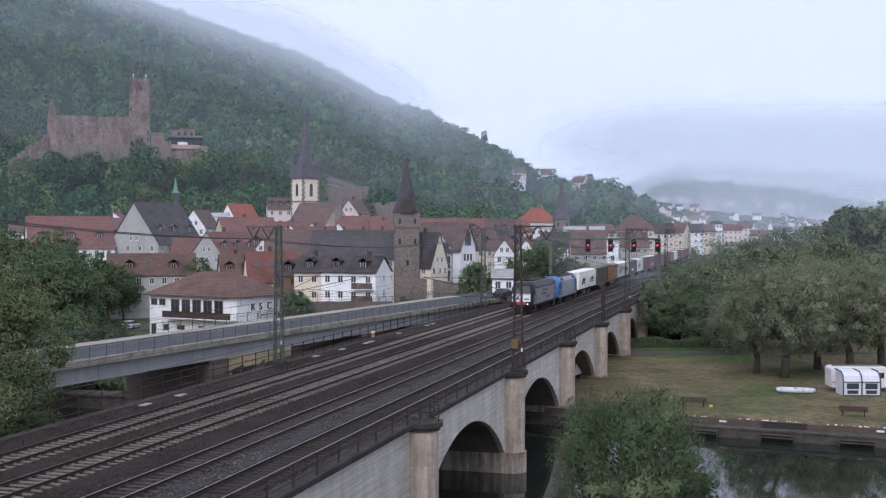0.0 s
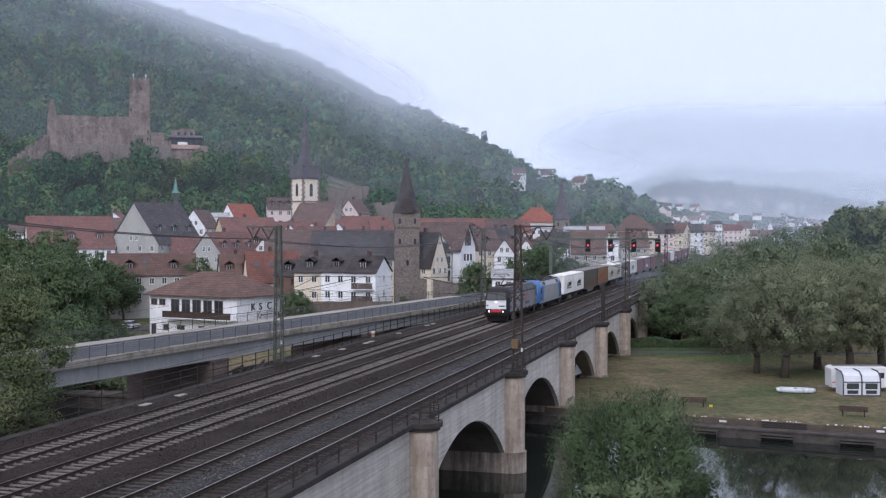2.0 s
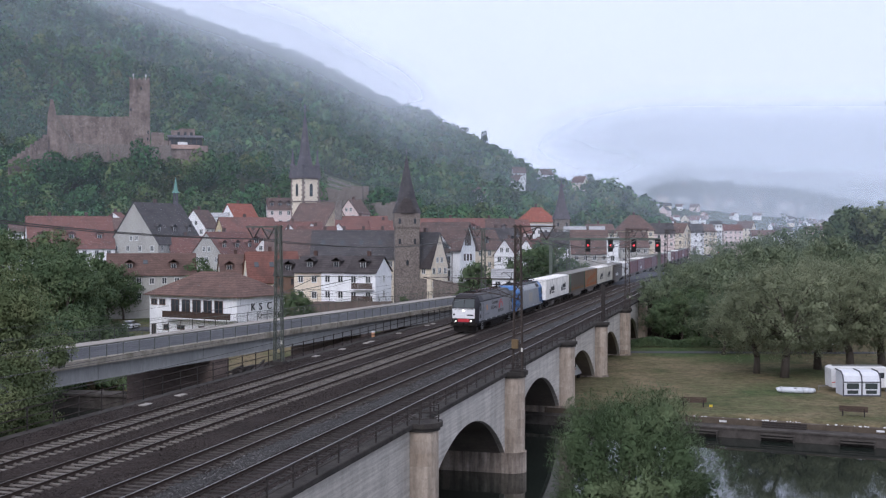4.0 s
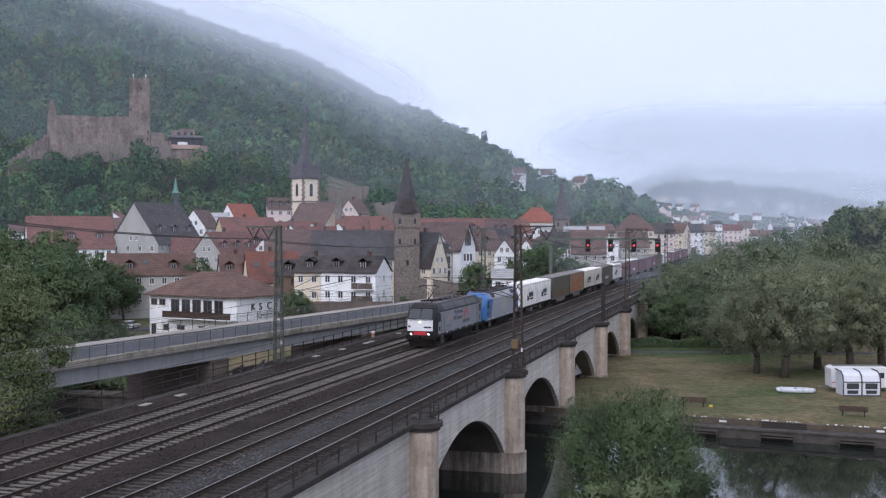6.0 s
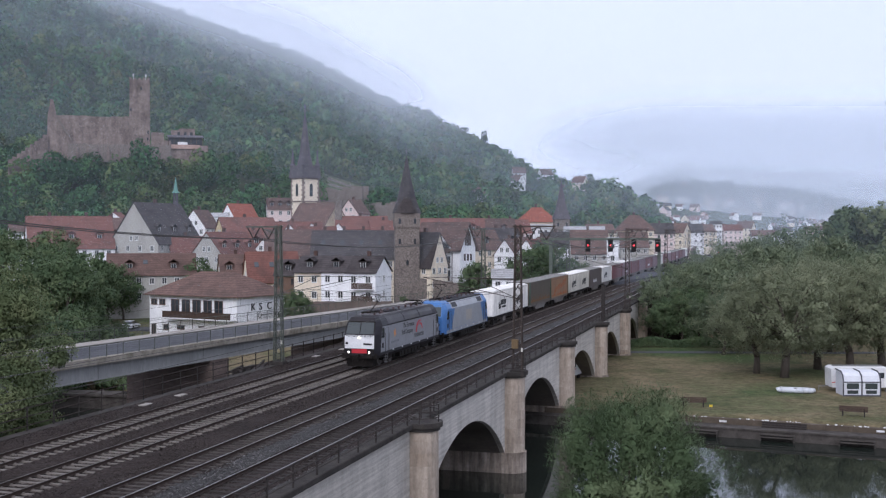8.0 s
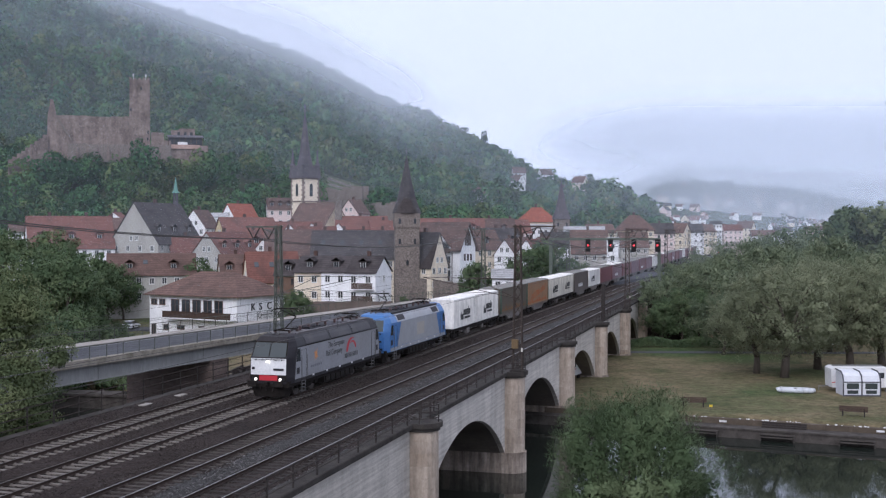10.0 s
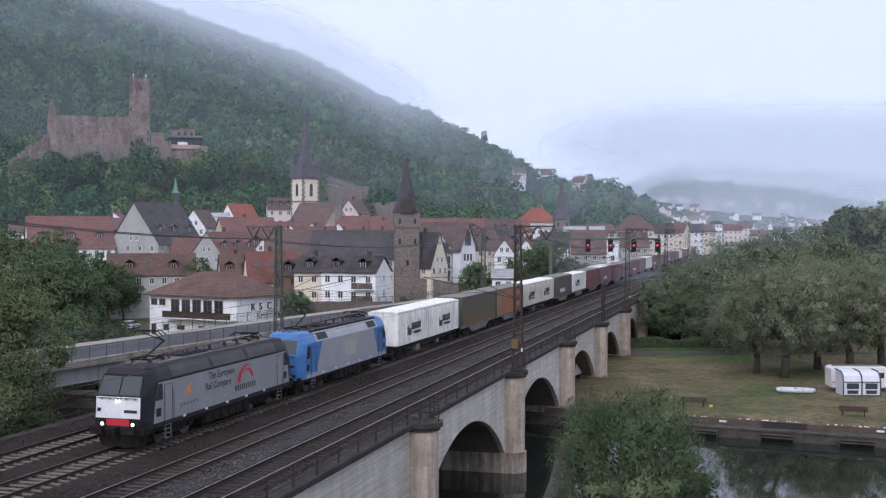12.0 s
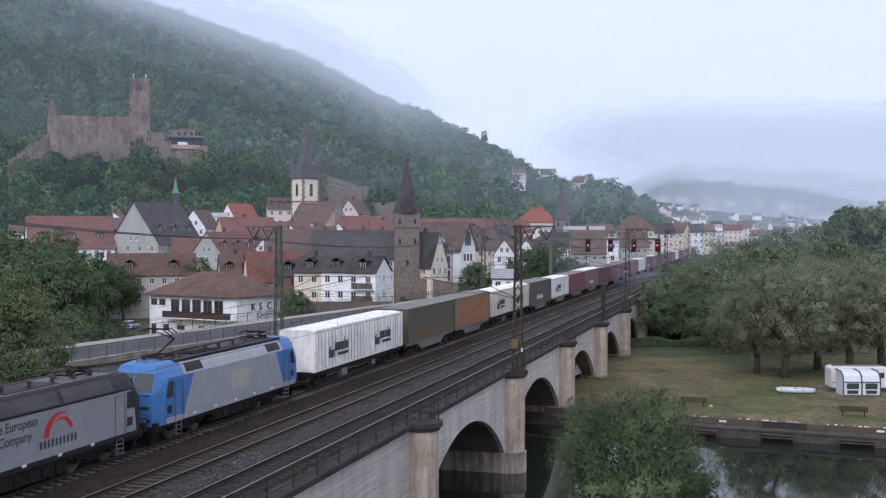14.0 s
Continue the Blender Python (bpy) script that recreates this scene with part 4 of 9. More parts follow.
M_UNDER = surface("brake_dust_black", (0.011, 0.0095, 0.009), (0.027, 0.023, 0.02), 3, 0.85, 0.3, 20)
M_WHEEL = surface("worn_wheel_steel", (0.07, 0.06, 0.055), (0.13, 0.115, 0.10), 5, 0.6, 0.1, 30, metal=0.5)
M_SCREEN = glassy("windscreen_glass", (0.05, 0.06, 0.06), 0.06)
M_PANE = glassy("dark_window_glass", (0.035, 0.04, 0.045), 0.08)
M_LAMP = glow("headlamp_glow", (1.0, 0.95, 0.82), 2.6)
M_LAMPOFF = glassy("unlit_lamp_glass", (0.3, 0.3, 0.28), 0.2)
M_WAGON = surface("grimy_wagon_frame", (0.13, 0.12, 0.11), (0.22, 0.20, 0.185), 2, 0.8, 0.3, 16, c3=(0.06, 0.045, 0.035), stain=0.7)


def lamp_y(t):
    """Where the leading headlamps are at t seconds: the train gathers speed."""
    return 142.92 - 7.03 * t - 0.0726 * t * t


TRAIN_X = TRACKS[1]
moving = []      # (thing, distance behind the lamps)
turning = []     # wheelsets


def hull(bm, zs, fy, fw, sw, sy, length):
    """A cab-ended body from levels: front edge, front half width, side half width, where the side begins."""
    rings = []
    for z, y, a, b, s in zip(zs, fy, fw, sw, sy):
        rings.append([bm.verts.new(c) for c in ((-a, y, z), (a, y, z), (b, s, z), (b, length - s, z), (a, length - y, z), (-a, length - y, z), (-b, length - s, z), (-b, s, z))])
    for lo, hi in zip(rings[:-1], rings[1:]):
        for i in range(8):
            bm.faces.new((lo[i], lo[(i + 1) % 8], hi[(i + 1) % 8], hi[i]))
    bm.faces.new(rings[0][::-1])
    bm.faces.new(rings[-1])


def wheel_mesh(r):
    bm = bmesh.new()
    for s in (-1, 1):
        tube(bm, (s * 0.69, 0, 0), (s * 0.72, 0, 0), r + 0.03, r + 0.03, 20)
        tube(bm, (s * 0.72, 0, 0), (s * 0.84, 0, 0), r, r * 0.985, 20)
        tube(bm, (s * 0.84, 0, 0), (s * 0.86, 0, 0), r * 0.75, r * 0.7, 14)
        for k in range(4):
            a = k * math.pi / 2
            box(bm, min(s * 0.86, s * 0.875), max(s * 0.86, s * 0.875), math.cos(a) * r * 0.5 - 0.04, math.cos(a) * r * 0.5 + 0.04, math.sin(a) * r * 0.5 - 0.04, math.sin(a) * r * 0.5 + 0.04)
    tube(bm, (-0.9, 0, 0), (0.9, 0, 0), 0.09, seg=10)
    return mesh_of("wheelset", bm, M_WHEEL)


WHEEL_L, WHEEL_W = wheel_mesh(0.62), wheel_mesh(0.46)


def bogie(parent, y, wheelbase, r, wheel, turn, heavy):
    bm = bmesh.new()
    for s in (-1, 1):
        x = s * 1.02
        ring = [(x - 0.09, y - wheelbase / 2 - 0.55, r + 0.12), (x - 0.09, y - wheelbase / 2 - 0.5, r - 0.12), (x - 0.09, y - wheelbase / 2 + 0.45, r - 0.1), (x - 0.09, y - 0.5, r - 0.25),
                (x - 0.09, y + 0.5, r - 0.25), (x - 0.09, y + wheelbase / 2 - 0.45, r - 0.1), (x - 0.09, y + wheelbase / 2 + 0.5, r - 0.12), (x - 0.09, y + wheelbase / 2 + 0.55, r + 0.12)]
        extrude(bm, ring, (0.18, 0, 0))
        for e in (-1, 1):
            yy = y + e * wheelbase / 2
            box(bm, x - 0.14, x + 0.16, yy - 0.2, yy + 0.2, r - 0.18, r + 0.18)
            for q in (-0.36, 0.36):
                tube(bm, (x, yy + q, r - 0.05), (x, yy + q, r + 0.34), 0.1, seg=8)
        if heavy:
            tube(bm, (x, y - 0.3, r + 0.0), (x, y - 0.3, r + 0.5), 0.16, seg=8)
            tube(bm, (x, y + 0.3, r + 0.0), (x, y + 0.3, r + 0.5), 0.16, seg=8)
            tube(bm, (x + 0.1, y - 1.0, r + 0.25), (x + 0.1, y + 0.2, r + 0.3), 0.06, seg=6)
    box(bm, -1.0, 1.0, y - 0.35, y + 0.35, r - 0.2, r + 0.2)
    b = part("bogie", bm, M_UNDER, parent)
    for e in (-1, 1):
        w = part("wheelset", wheel, None, b)
        w.location = (0, y + e * wheelbase / 2, r)
        if turn:
            turning.append((w, r))
    return b


def lettering(text, size, at, material, parent, label):
    """Raised writing on the side of a vehicle that faces +x."""
    c = bpy.data.curves.new("lettering", "FONT")
    c.body, c.size, c.extrude, c.offset = text, size, 0.004, 0.008
    c.materials.append(material)
    o = new("lettering", c)
    o.parent = parent
    o.matrix_local = pose(*at, 90, 0, 90)
    return tagged(o, label)


def ribbed(z, r):
    """Profile of a ribbed insulator that stands at z."""
    out = []
    for k in range(4):
        out += [(r * 0.55, z + k * 0.08), (r, z + k * 0.08 + 0.02), (r * 0.95, z + k * 0.08 + 0.045), (r * 0.55, z + k * 0.08 + 0.07)]
    return out


def pantograph(parent, y, up, m=None):
    bm = bmesh.new()
    z = 4.16
    for s in (-0.5, 0.5):
        bar(bm, (s, y - 0.6, z), (s, y + 0.9, z), 0.08)
    for q in (-0.6, 0.9):
        bar(bm, (-0.55, y + q, z), (0.55, y + q, z), 0.08)
    if up:
        knee, head = (0, y + 1.75, z + 0.72), (0, y + 0.1, z + 1.38)
    else:
        knee, head = (0, y + 1.9, z + 0.16), (0, y + 0.1, z + 0.3)
    tube(bm, (0, y - 0.3, z), knee, 0.05)
    tube(bm, (0.12, y - 0.5, z), knee, 0.025)
    tube(bm, knee, (head[0] - 0.35, head[1], head[2] - 0.08), 0.03)
    tube(bm, knee, (head[0] + 0.35, head[1], head[2] - 0.08), 0.03)
    for q in (-0.2, 0.2):
        pts = [(-0.95, head[1] + q, head[2] - 0.2), (-0.7, head[1] + q, head[2]), (0.7, head[1] + q, head[2]), (0.95, head[1] + q, head[2] - 0.2)]
        for a, b in zip(pts[:-1], pts[1:]):
            tube(bm, a, b, 0.028, seg=5)
    p = part("pantograph", bm, M_UNDER, parent, "raised single-arm pantograph" if up else "folded single-arm pantograph")
    for s in (-0.5, 0.5):
        for q in (-0.5, 0.8):
            bm = bmesh.new()
            lathe(bm, s, y + q, ribbed(3.88, 0.13))
            part("insulator", bm, M_CERAMIC, p, "brown ribbed insulator")


def locomotive(behind, dark, side, cab, roof, front, label, livery):
    lo = thing("locomotive", pose(TRAIN_X, lamp_y(0) + behind - 0.6, 0), label, "locomotive", "freight train")
    moving.append((lo, behind - 0.6))
    L = 18.9
    b0 = 0.55
    ln = L - 2 * b0

    def shell(name, zs, fy, fw, sw, sy, mat, lab="", parent=lo):
        bm = bmesh.new()
        hull(bm, zs, [b0 + q for q in fy], fw, sw, [b0 + q for q in sy], L)
        return part(name, bm, mat, parent, lab)

    body = shell("body", [0.98, 1.35, 2.58, 3.24], [0.0, 0.0, 0.08, 0.42], [1.2, 1.24, 1.24, 1.16], [1.49, 1.49, 1.49, 1.485], [0.7, 0.7, 0.85, 1.15], cab)
    shell("roof", [3.24, 3.58, 3.88, 4.0], [0.42, 0.62, 0.85, 1.25], [1.16, 1.1, 0.98, 0.75], [1.485, 1.33, 1.12, 0.9], [1.15, 1.3, 1.5, 1.9], roof)
    # solebar and skirt
    bm = bmesh.new()
    box(bm, -1.4, 1.4, b0 + 0.15, L - b0 - 0.15, 0.78, 0.99)
    box(bm, -1.35, 1.35, 6.6, 12.3, 0.32, 0.8)
    for k in range(6):
        box(bm, 1.3, 1.42, 6.8 + k * 0.92, 7.5 + k * 0.92, 0.38, 0.76)
    part("underframe", bm, M_UNDER, lo, "black underframe with equipment boxes")
    # dark lower band of the side and the grey side sheet above it
    for s in (-1, 1):
        if livery == "grey":
            panels = (("side_panel", side, 2.45, L - 2.45, 1.2, 3.16, 0.9), ("sill_band", dark, 1.4, L - 1.4, 0.99, 1.19, 0.0))
        else:
            panels = (("side_panel", side, 3.9, L - 3.9, 1.3, 3.23, 1.1), ("sill_band", side, 1.5, L - 1.5, 1.0, 1.28, 0.0))
        for nm, mt, ya, yb, za, zb, slant in panels:
            bm = bmesh.new()
            x0, x1 = (1.491, 1.503) if s > 0 else (-1.503, -1.491)
            if livery == "grey" and nm == "side_panel":
                ring = [(x0, 1.32, za), (x0, 1.5, 2.3), (x0, 1.78, zb), (x0, L - 1.78, zb), (x0, L - 1.5, 2.3), (x0, L - 1.32, za)]
            else:
                ring = [(x0, ya - slant * 0.55, za), (x0, ya + slant * 0.35, zb), (x0, yb - slant * 0.35, zb), (x0, yb + slant * 0.55, za)]
            extrude(bm, ring, (x1 - x0, 0, 0))
            part(nm, bm, mt, lo)
    # cab side windows, doors with grab rails
    for s in (-1, 1):
        for yy, d in ((1.85, 1), (L - 1.85, -1)):
            bm = bmesh.new()
            x0 = 1.497 if s > 0 else -1.522
            ring = [(x0, yy - 0.34 * d, 2.3), (x0, yy - 0.1 * d, 3.08), (x0, yy + 0.28 * d, 3.08), (x0, yy + 0.3 * d, 2.3)]
            extrude(bm, ring, (0.025, 0, 0))
            part("cab_window", bm, M_PANE, lo, "dark cab side window")
            bm = bmesh.new()
            x0 = 1.506 if s > 0 else -1.514
            box(bm, x0, x0 + 0.008, yy - 0.3, yy + 0.16, 1.5, 1.9)
            part("plate", bm, M_LOCO_DARK, lo, "small dark plate")
            bm = bmesh.new()
            x1 = 1.506 if s > 0 else -1.514
            for e in (0.5, 1.28):
                box(bm, x1, x1 + 0.008, yy + (e - 0.012) * d if d > 0 else yy + (e + 0.012) * d, yy + (e + 0.012) * d if d > 0 else yy + (e - 0.012) * d, 1.02, 3.0)
            box(bm, x1, x1 + 0.008, min(yy + 0.5 * d, yy + 1.28 * d), max(yy + 0.5 * d, yy + 1.28 * d), 2.98, 3.0)
            part("cab_door", bm, M_LOCO_DARK, lo, "door outline")
            bm = bmesh.new()
            for e in (0.44, 1.34):
                tube(bm, (s * 1.56, yy + e * d, 1.2), (s * 1.56, yy + e * d, 2.6), 0.018, seg=5)
            part("grab_rail", bm, M_GALV, lo)
            bm = bmesh.new()
            for k in range(4):
                box(bm, min(s * 1.25, s * 1.5), max(s * 1.25, s * 1.5), yy + 0.6 * d - 0.0 if d > 0 else yy + 1.15 * d, yy + 1.15 * d if d > 0 else yy + 0.6 * d, 0.3 + k * 0.22, 0.33 + k * 0.22)
            bar(bm, (s * 1.48, yy + 0.6 * d, 0.28), (s * 1.48, yy + 0.6 * d, 1.0), 0.04)
            bar(bm, (s * 1.48, yy + 1.15 * d, 0.28), (s * 1.48, yy + 1.15 * d, 1.0), 0.04)
            part("step_ladder", bm, M_GALV, lo)
    # both fronts
    for end in (0, 1):
        def fy(y):
            return y if end == 0 else L - y

        def slab(name, pts, mat, lab="", thick=0.03):
            bm = bmesh.new()
            ring = [(x, fy(y), z) for x, y, z in pts]
            extrude(bm, ring, (0, -thick if end == 0 else thick, 0))
            return part(name, bm, mat, lo, lab)

        slab("front_panel", [(-1.2, b0 + 0.02, 1.54), (1.2, b0 + 0.02, 1.54), (1.2, b0 + 0.085, 2.56), (-1.2, b0 + 0.085, 2.56)], front, "white front panel")
        slab("front_stripe", [(-0.62, b0 + 0.01, 1.18), (0.62, b0 + 0.01, 1.18), (0.62, b0 + 0.02, 1.5), (-0.62, b0 + 0.02, 1.5)], M_RED if livery == "grey" else M_LOCO_BLUE, "red stripe between the lamps" if livery == "grey" else "")
        slab("screen_frame", [(-1.2, b0 + 0.115, 2.6), (1.2, b0 + 0.115, 2.6), (1.13, b0 + 0.60, 3.6), (-1.13, b0 + 0.60, 3.6)], M_UNDER if livery == "grey" else M_LOCO_BLUE, "rubber-lined screen frame", 0.02)
        bm = bmesh.new()
        for q in range(5):
            tube(bm, (-0.9 + q * 0.45, fy(b0 - 0.045), 2.47), (-0.78 + q * 0.45, fy(b0 - 0.045), 2.47), 0.02, seg=5)
        tube(bm, (-1.1, fy(b0 - 0.05), 2.52), (1.1, fy(b0 - 0.05), 2.52), 0.018, seg=5)
        part("front_rail", bm, M_UNDER, lo, "thin grab rail below the screen")
        for s in (-1, 1):
            bm = bmesh.new()
            ring = [(s * 0.64, fy(b0 + 0.02), 1.14), (s * 1.2, fy(b0 + 0.02), 1.14), (s * 1.2, fy(b0 + 0.02), 1.48), (s * 0.64, fy(b0 + 0.02), 1.5)]
            extrude(bm, ring, (0, fy(0.0) - fy(0.05), 0))
            part("lamp_housing", bm, M_UNDER if livery == "grey" else M_LOCO_BLUE, lo, "dark lamp housing")
            slab("windscreen", [(s * 0.035, b0 + 0.12, 2.64), (s * 1.13, b0 + 0.12, 2.66), (s * 1.06, b0 + 0.55, 3.52), (s * 0.035, b0 + 0.55, 3.52)], M_SCREEN, "tinted windscreen pane")
            bm = bmesh.new()
            tube(bm, (s * 0.15, fy(b0 + 0.04), 2.5), (s * 0.55, fy(b0 + 0.33), 3.1), 0.015, seg=5)
            part("wiper", bm, M_UNDER, lo)
            bm = bmesh.new()
            tube(bm, (s * 0.83, fy(b0 + 0.05), 1.26), (s * 0.83, fy(b0 - 0.05), 1.26), 0.14, seg=14)
            tube(bm, (s * 1.05, fy(b0 + 0.05), 1.28), (s * 1.05, fy(b0 - 0.04), 1.28), 0.09, seg=12)
            h = part("headlamp", bm, M_LOCO_DARK, lo)
            bm = bmesh.new()
            tube(bm, (s * 0.83, fy(b0 - 0.05), 1.26), (s * 0.83, fy(b0 - 0.06), 1.26), 0.085, seg=14)
            part("lens", bm, M_LAMP if (end == 0 and behind < 1) else M_LAMPOFF, h, "glowing white lamp" if (end == 0 and behind < 1) else "")
            bm = bmesh.new()
            tube(bm, (s * 0.88, fy(b0 + 0.2), 1.04), (s * 0.88, fy(0.12), 1.04), 0.11, seg=10)
            box(bm, s * 0.88 - 0.31, s * 0.88 + 0.31, min(fy(0.0), fy(0.12)), max(fy(0.0), fy(0.12)), 0.87, 1.21)
            part("buffer", bm, M_UNDER, lo)
        bm = bmesh.new()
        box(bm, -0.09, 0.09, min(fy(b0), fy(b0 - 0.06)), max(fy(b0), fy(b0 - 0.06)), 2.3, 2.42)
        part("top_lamp", bm, M_LAMP if (end == 0 and behind < 1) else M_LAMPOFF, lo)
        slab("number_bar", [(0.35, b0 - 0.02, 1.82), (1.05, b0 - 0.02, 1.82), (1.05, b0 + 0.02, 1.95), (0.35, b0 + 0.02, 1.95)], M_LOCO_DARK, "plain dark bar", 0.01)
        slab("vent_grille", [(-1.12, b0 - 0.02, 1.85), (-0.92, b0 - 0.02, 1.85), (-0.92, b0 + 0.02, 2.02), (-1.12, b0 + 0.02, 2.02)], M_LOCO_DARK, "", 0.01)
        bm = bmesh.new()
        box(bm, -1.38, 1.38, min(fy(b0 + 0.02), fy(b0 + 0.4)), max(fy(b0 + 0.02), fy(b0 + 0.4)), 0.74, 1.14)
        ring = [(-1.3, fy(b0 + 0.55), 0.74), (-1.15, fy(b0 + 0.08), 0.74), (1.15, fy(b0 + 0.08), 0.74), (1.3, fy(b0 + 0.55), 0.74)]
        a = [bm.verts.new(c) for c in ring]
        c2 = [bm.verts.new((x * 0.88, y + (0.12 if end == 0 else -0.12), 0.14)) for x, y, z in ring]
        for i in range(4):
            bm.faces.new((a[i], a[(i + 1) % 4], c2[(i + 1) % 4], c2[i]))
        bm.faces.new(c2)
        part("snow_plough", bm, M_UNDER, lo, "black plough below the buffer beam")
        bm = bmesh.new()
        box(bm, -0.09, 0.09, min(fy(0.1), fy(b0)), max(fy(0.1), fy(b0)), 0.92, 1.12)
        tube(bm, (0, fy(0.12), 1.0), (0, fy(0.2), 0.55), 0.05)
        for s in (-0.45, 0.4):
            tube(bm, (s, fy(b0), 1.0), (s, fy(0.22), 0.5), 0.025, seg=5)
        part("coupling", bm, M_UNDER, lo)
    # roof equipment
    pantograph(lo, 3.2, True)
    pantograph(lo, L - 4.4, False)
    if livery == "grey":
        bm = bmesh.new()
        box(bm, -1.02, 1.02, 2.6, L - 2.6, 3.93, 4.012)
        part("roof_deck", bm, M_ROOFDECK, lo, "brown-grey roof deck with the sky's reflection in its colour")
        for s in (-1, 1):
            bm = bmesh.new()
            for k in range(24):
                box(bm, min(s * 1.5, s * 1.52), max(s * 1.5, s * 1.52), 2.9 + k * 0.55, 3.38 + k * 0.55, 3.17, 3.235)
            part("rain_strip", bm, M_UNDER, lo, "dark riveted strip below the roof")
            bm = bmesh.new()
            for ya, yb in ((3.2, 7.3), (7.6, 11.6), (11.9, 15.7)):
                ring = [(s * 1.47, ya, 3.3), (s * 1.35, ya, 3.58), (s * 1.17, ya, 3.84), (s * 1.12, ya, 3.82), (s * 1.28, ya, 3.55), (s * 1.42, ya, 3.28)]
                extrude(bm, ring, (0, yb - ya, 0))
            part("roof_panel", bm, M_ROOFSIDE, lo, "dark sloping roof panels")
    if livery == "blue":
        for s in (-1, 1):
            for ya, yb, mt, lift in ((3.3, L - 3.3, M_LOCO_SILVER, 0.012), (3.6, 5.4, M_LOCO_DARK, 0.02), (L - 5.4, L - 3.6, M_LOCO_DARK, 0.02)):
                bm = bmesh.new()
                if lift < 0.015:
                    edge = ((1.485, 3.24), (1.33, 3.58), (1.135, 3.86))
                else:
                    edge = ((1.439, 3.34), (1.33, 3.58), (1.19, 3.78))
                ring = [(s * (q + lift), ya, z + 0.004) for q, z in edge] + [(s * (q - 0.05), ya, z - 0.03) for q, z in edge[::-1]]
                extrude(bm, ring, (0, yb - ya, 0))
                part("roof_panel", bm, mt, lo, "" if lift < 0.015 else "dark ventilation grille")
        bm = bmesh.new()
        box(bm, -1.15, 1.15, 3.0, L - 3.0, 3.86, 4.012)
        part("roof_deck", bm, M_LOCO_DARK, lo, "dark roof deck")
    bm = bmesh.new()
    box(bm, -0.75, 0.75, 5.6, 8.4, 3.95, 4.08)
    box(bm, -0.8, 0.8, 8.9, 12.6, 3.95, 4.04)
    for k in range(5):
        box(bm, -0.6, 0.6, 5.8 + k * 0.5, 6.1 + k * 0.5, 4.08, 4.13)
    part("roof_hatch", bm, M_LOCO_DARK, lo)
    bm = bmesh.new()
    for a, b in (((0.35, 4.6, 4.3), (0.45, 9.0, 4.32)), ((0.45, 9.0, 4.32), (0.3, L - 5.2, 4.32))):
        tube(bm, a, b, 0.035, seg=6)
    bus = part("roof_conductor", bm, M_CERAMIC if livery == "grey" else M_UNDER, lo, "roof conductor bar on insulators")
    for yy in (4.7, 6.2, 7.7, 9.2, 11.0, 12.6):
        bm = bmesh.new()
        lathe(bm, 0.4, yy, ribbed(3.99, 0.12))
        part("insulator", bm, M_CERAMIC, bus)
    for y0 in (1.9, L - 1.9):
        bm = bmesh.new()
        for s in (-0.2, 0.2):
            tube(bm, (s, y0 - 0.35, 4.06), (s, y0 + 0.1, 4.06), 0.05, 0.03, 8)
        part("horn", bm, M_GALV, lo)
    bogie(lo, 4.25, 2.6, 0.625, WHEEL_L, True, True)
    bogie(lo, L - 4.25, 2.6, 0.625, WHEEL_L, True, True)
    # livery
    if livery == "grey":
        lettering("The European", 0.54, (1.505, 6.96, 2.66), M_INK, lo, "black slogan lettering")
        lettering("Rail Company", 0.54, (1.505, 6.6, 2.12), M_INK, lo, "black slogan lettering")
        for r0, wide, a0, a1, cy, cz in ((1.12, 0.36, 0.36, 1.0, 11.55, 2.02), (0.80, 0.24, 0.08, 0.74, 11.7, 2.06)):
            bm = bmesh.new()
            ts = [math.pi * (a0 + (a1 - a0) * i / 14) for i in range(15)]
            ws = [wide * min(1.0, 0.12 + 1.3 * (i / 14 if wide > 0.3 else 1 - i / 14)) for i in range(15)]
            ring = [(1.504, cy + r0 * math.cos(t), cz + r0 * 0.86 * math.sin(t)) for t in ts] + [(1.504, cy + (r0 - w) * math.cos(t), cz + (r0 - w) * 0.86 * math.sin(t)) for t, w in zip(ts[::-1], ws[::-1])]
            extrude(bm, ring, (0.006, 0, 0))
            part("emblem_arc", bm, M_RED, lo, "red arc of the emblem")
        bm = bmesh.new()
        y = 10.15
        for k in range(10):
            bm = bmesh.new()
            box(bm, 1.504, 1.51, y, y + (0.17 if k < 2 else 0.15), 1.6, 1.92)
            part("emblem_bar", bm, M_INK, lo, "dark bar below the emblem")
            y += 0.27
        bm = bmesh.new()
        for k in range(8):
            a = k * math.pi / 4 + 0.2
            r = 0.48 if k % 2 else 0.34
            ring = [(1.504, 4.78 + 0.1 * math.cos(a + 1.57), 2.45 + 0.1 * math.sin(a + 1.57)), (1.504, 4.78 + r * math.cos(a), 2.45 + r * math.sin(a)), (1.504, 4.78 - 0.1 * math.cos(a + 1.57), 2.45 - 0.1 * math.sin(a + 1.57))]
            extrude(bm, ring, (0.006, 0, 0))
        tube(bm, (1.504, 4.78, 2.45), (1.512, 4.78, 2.45), 0.13, seg=10)
        part("star_emblem", bm, M_ORANGE, lo, "orange star emblem")
        faint = surface("faded_caption", (0.13, 0.135, 0.155), (0.16, 0.165, 0.19), 3, 0.6, 0)
        for k in range(6):
            bm = bmesh.new()
            box(bm, 1.504, 1.509, 3.9 + k * 0.34, 4.12 + k * 0.34, 1.68, 1.82)
            part("caption_bar", bm, faint, lo, "faded grey caption bar")
    else:
        bm = bmesh.new()
        box(bm, 1.504, 1.507, 8.6, 10.8, 1.75, 2.8)
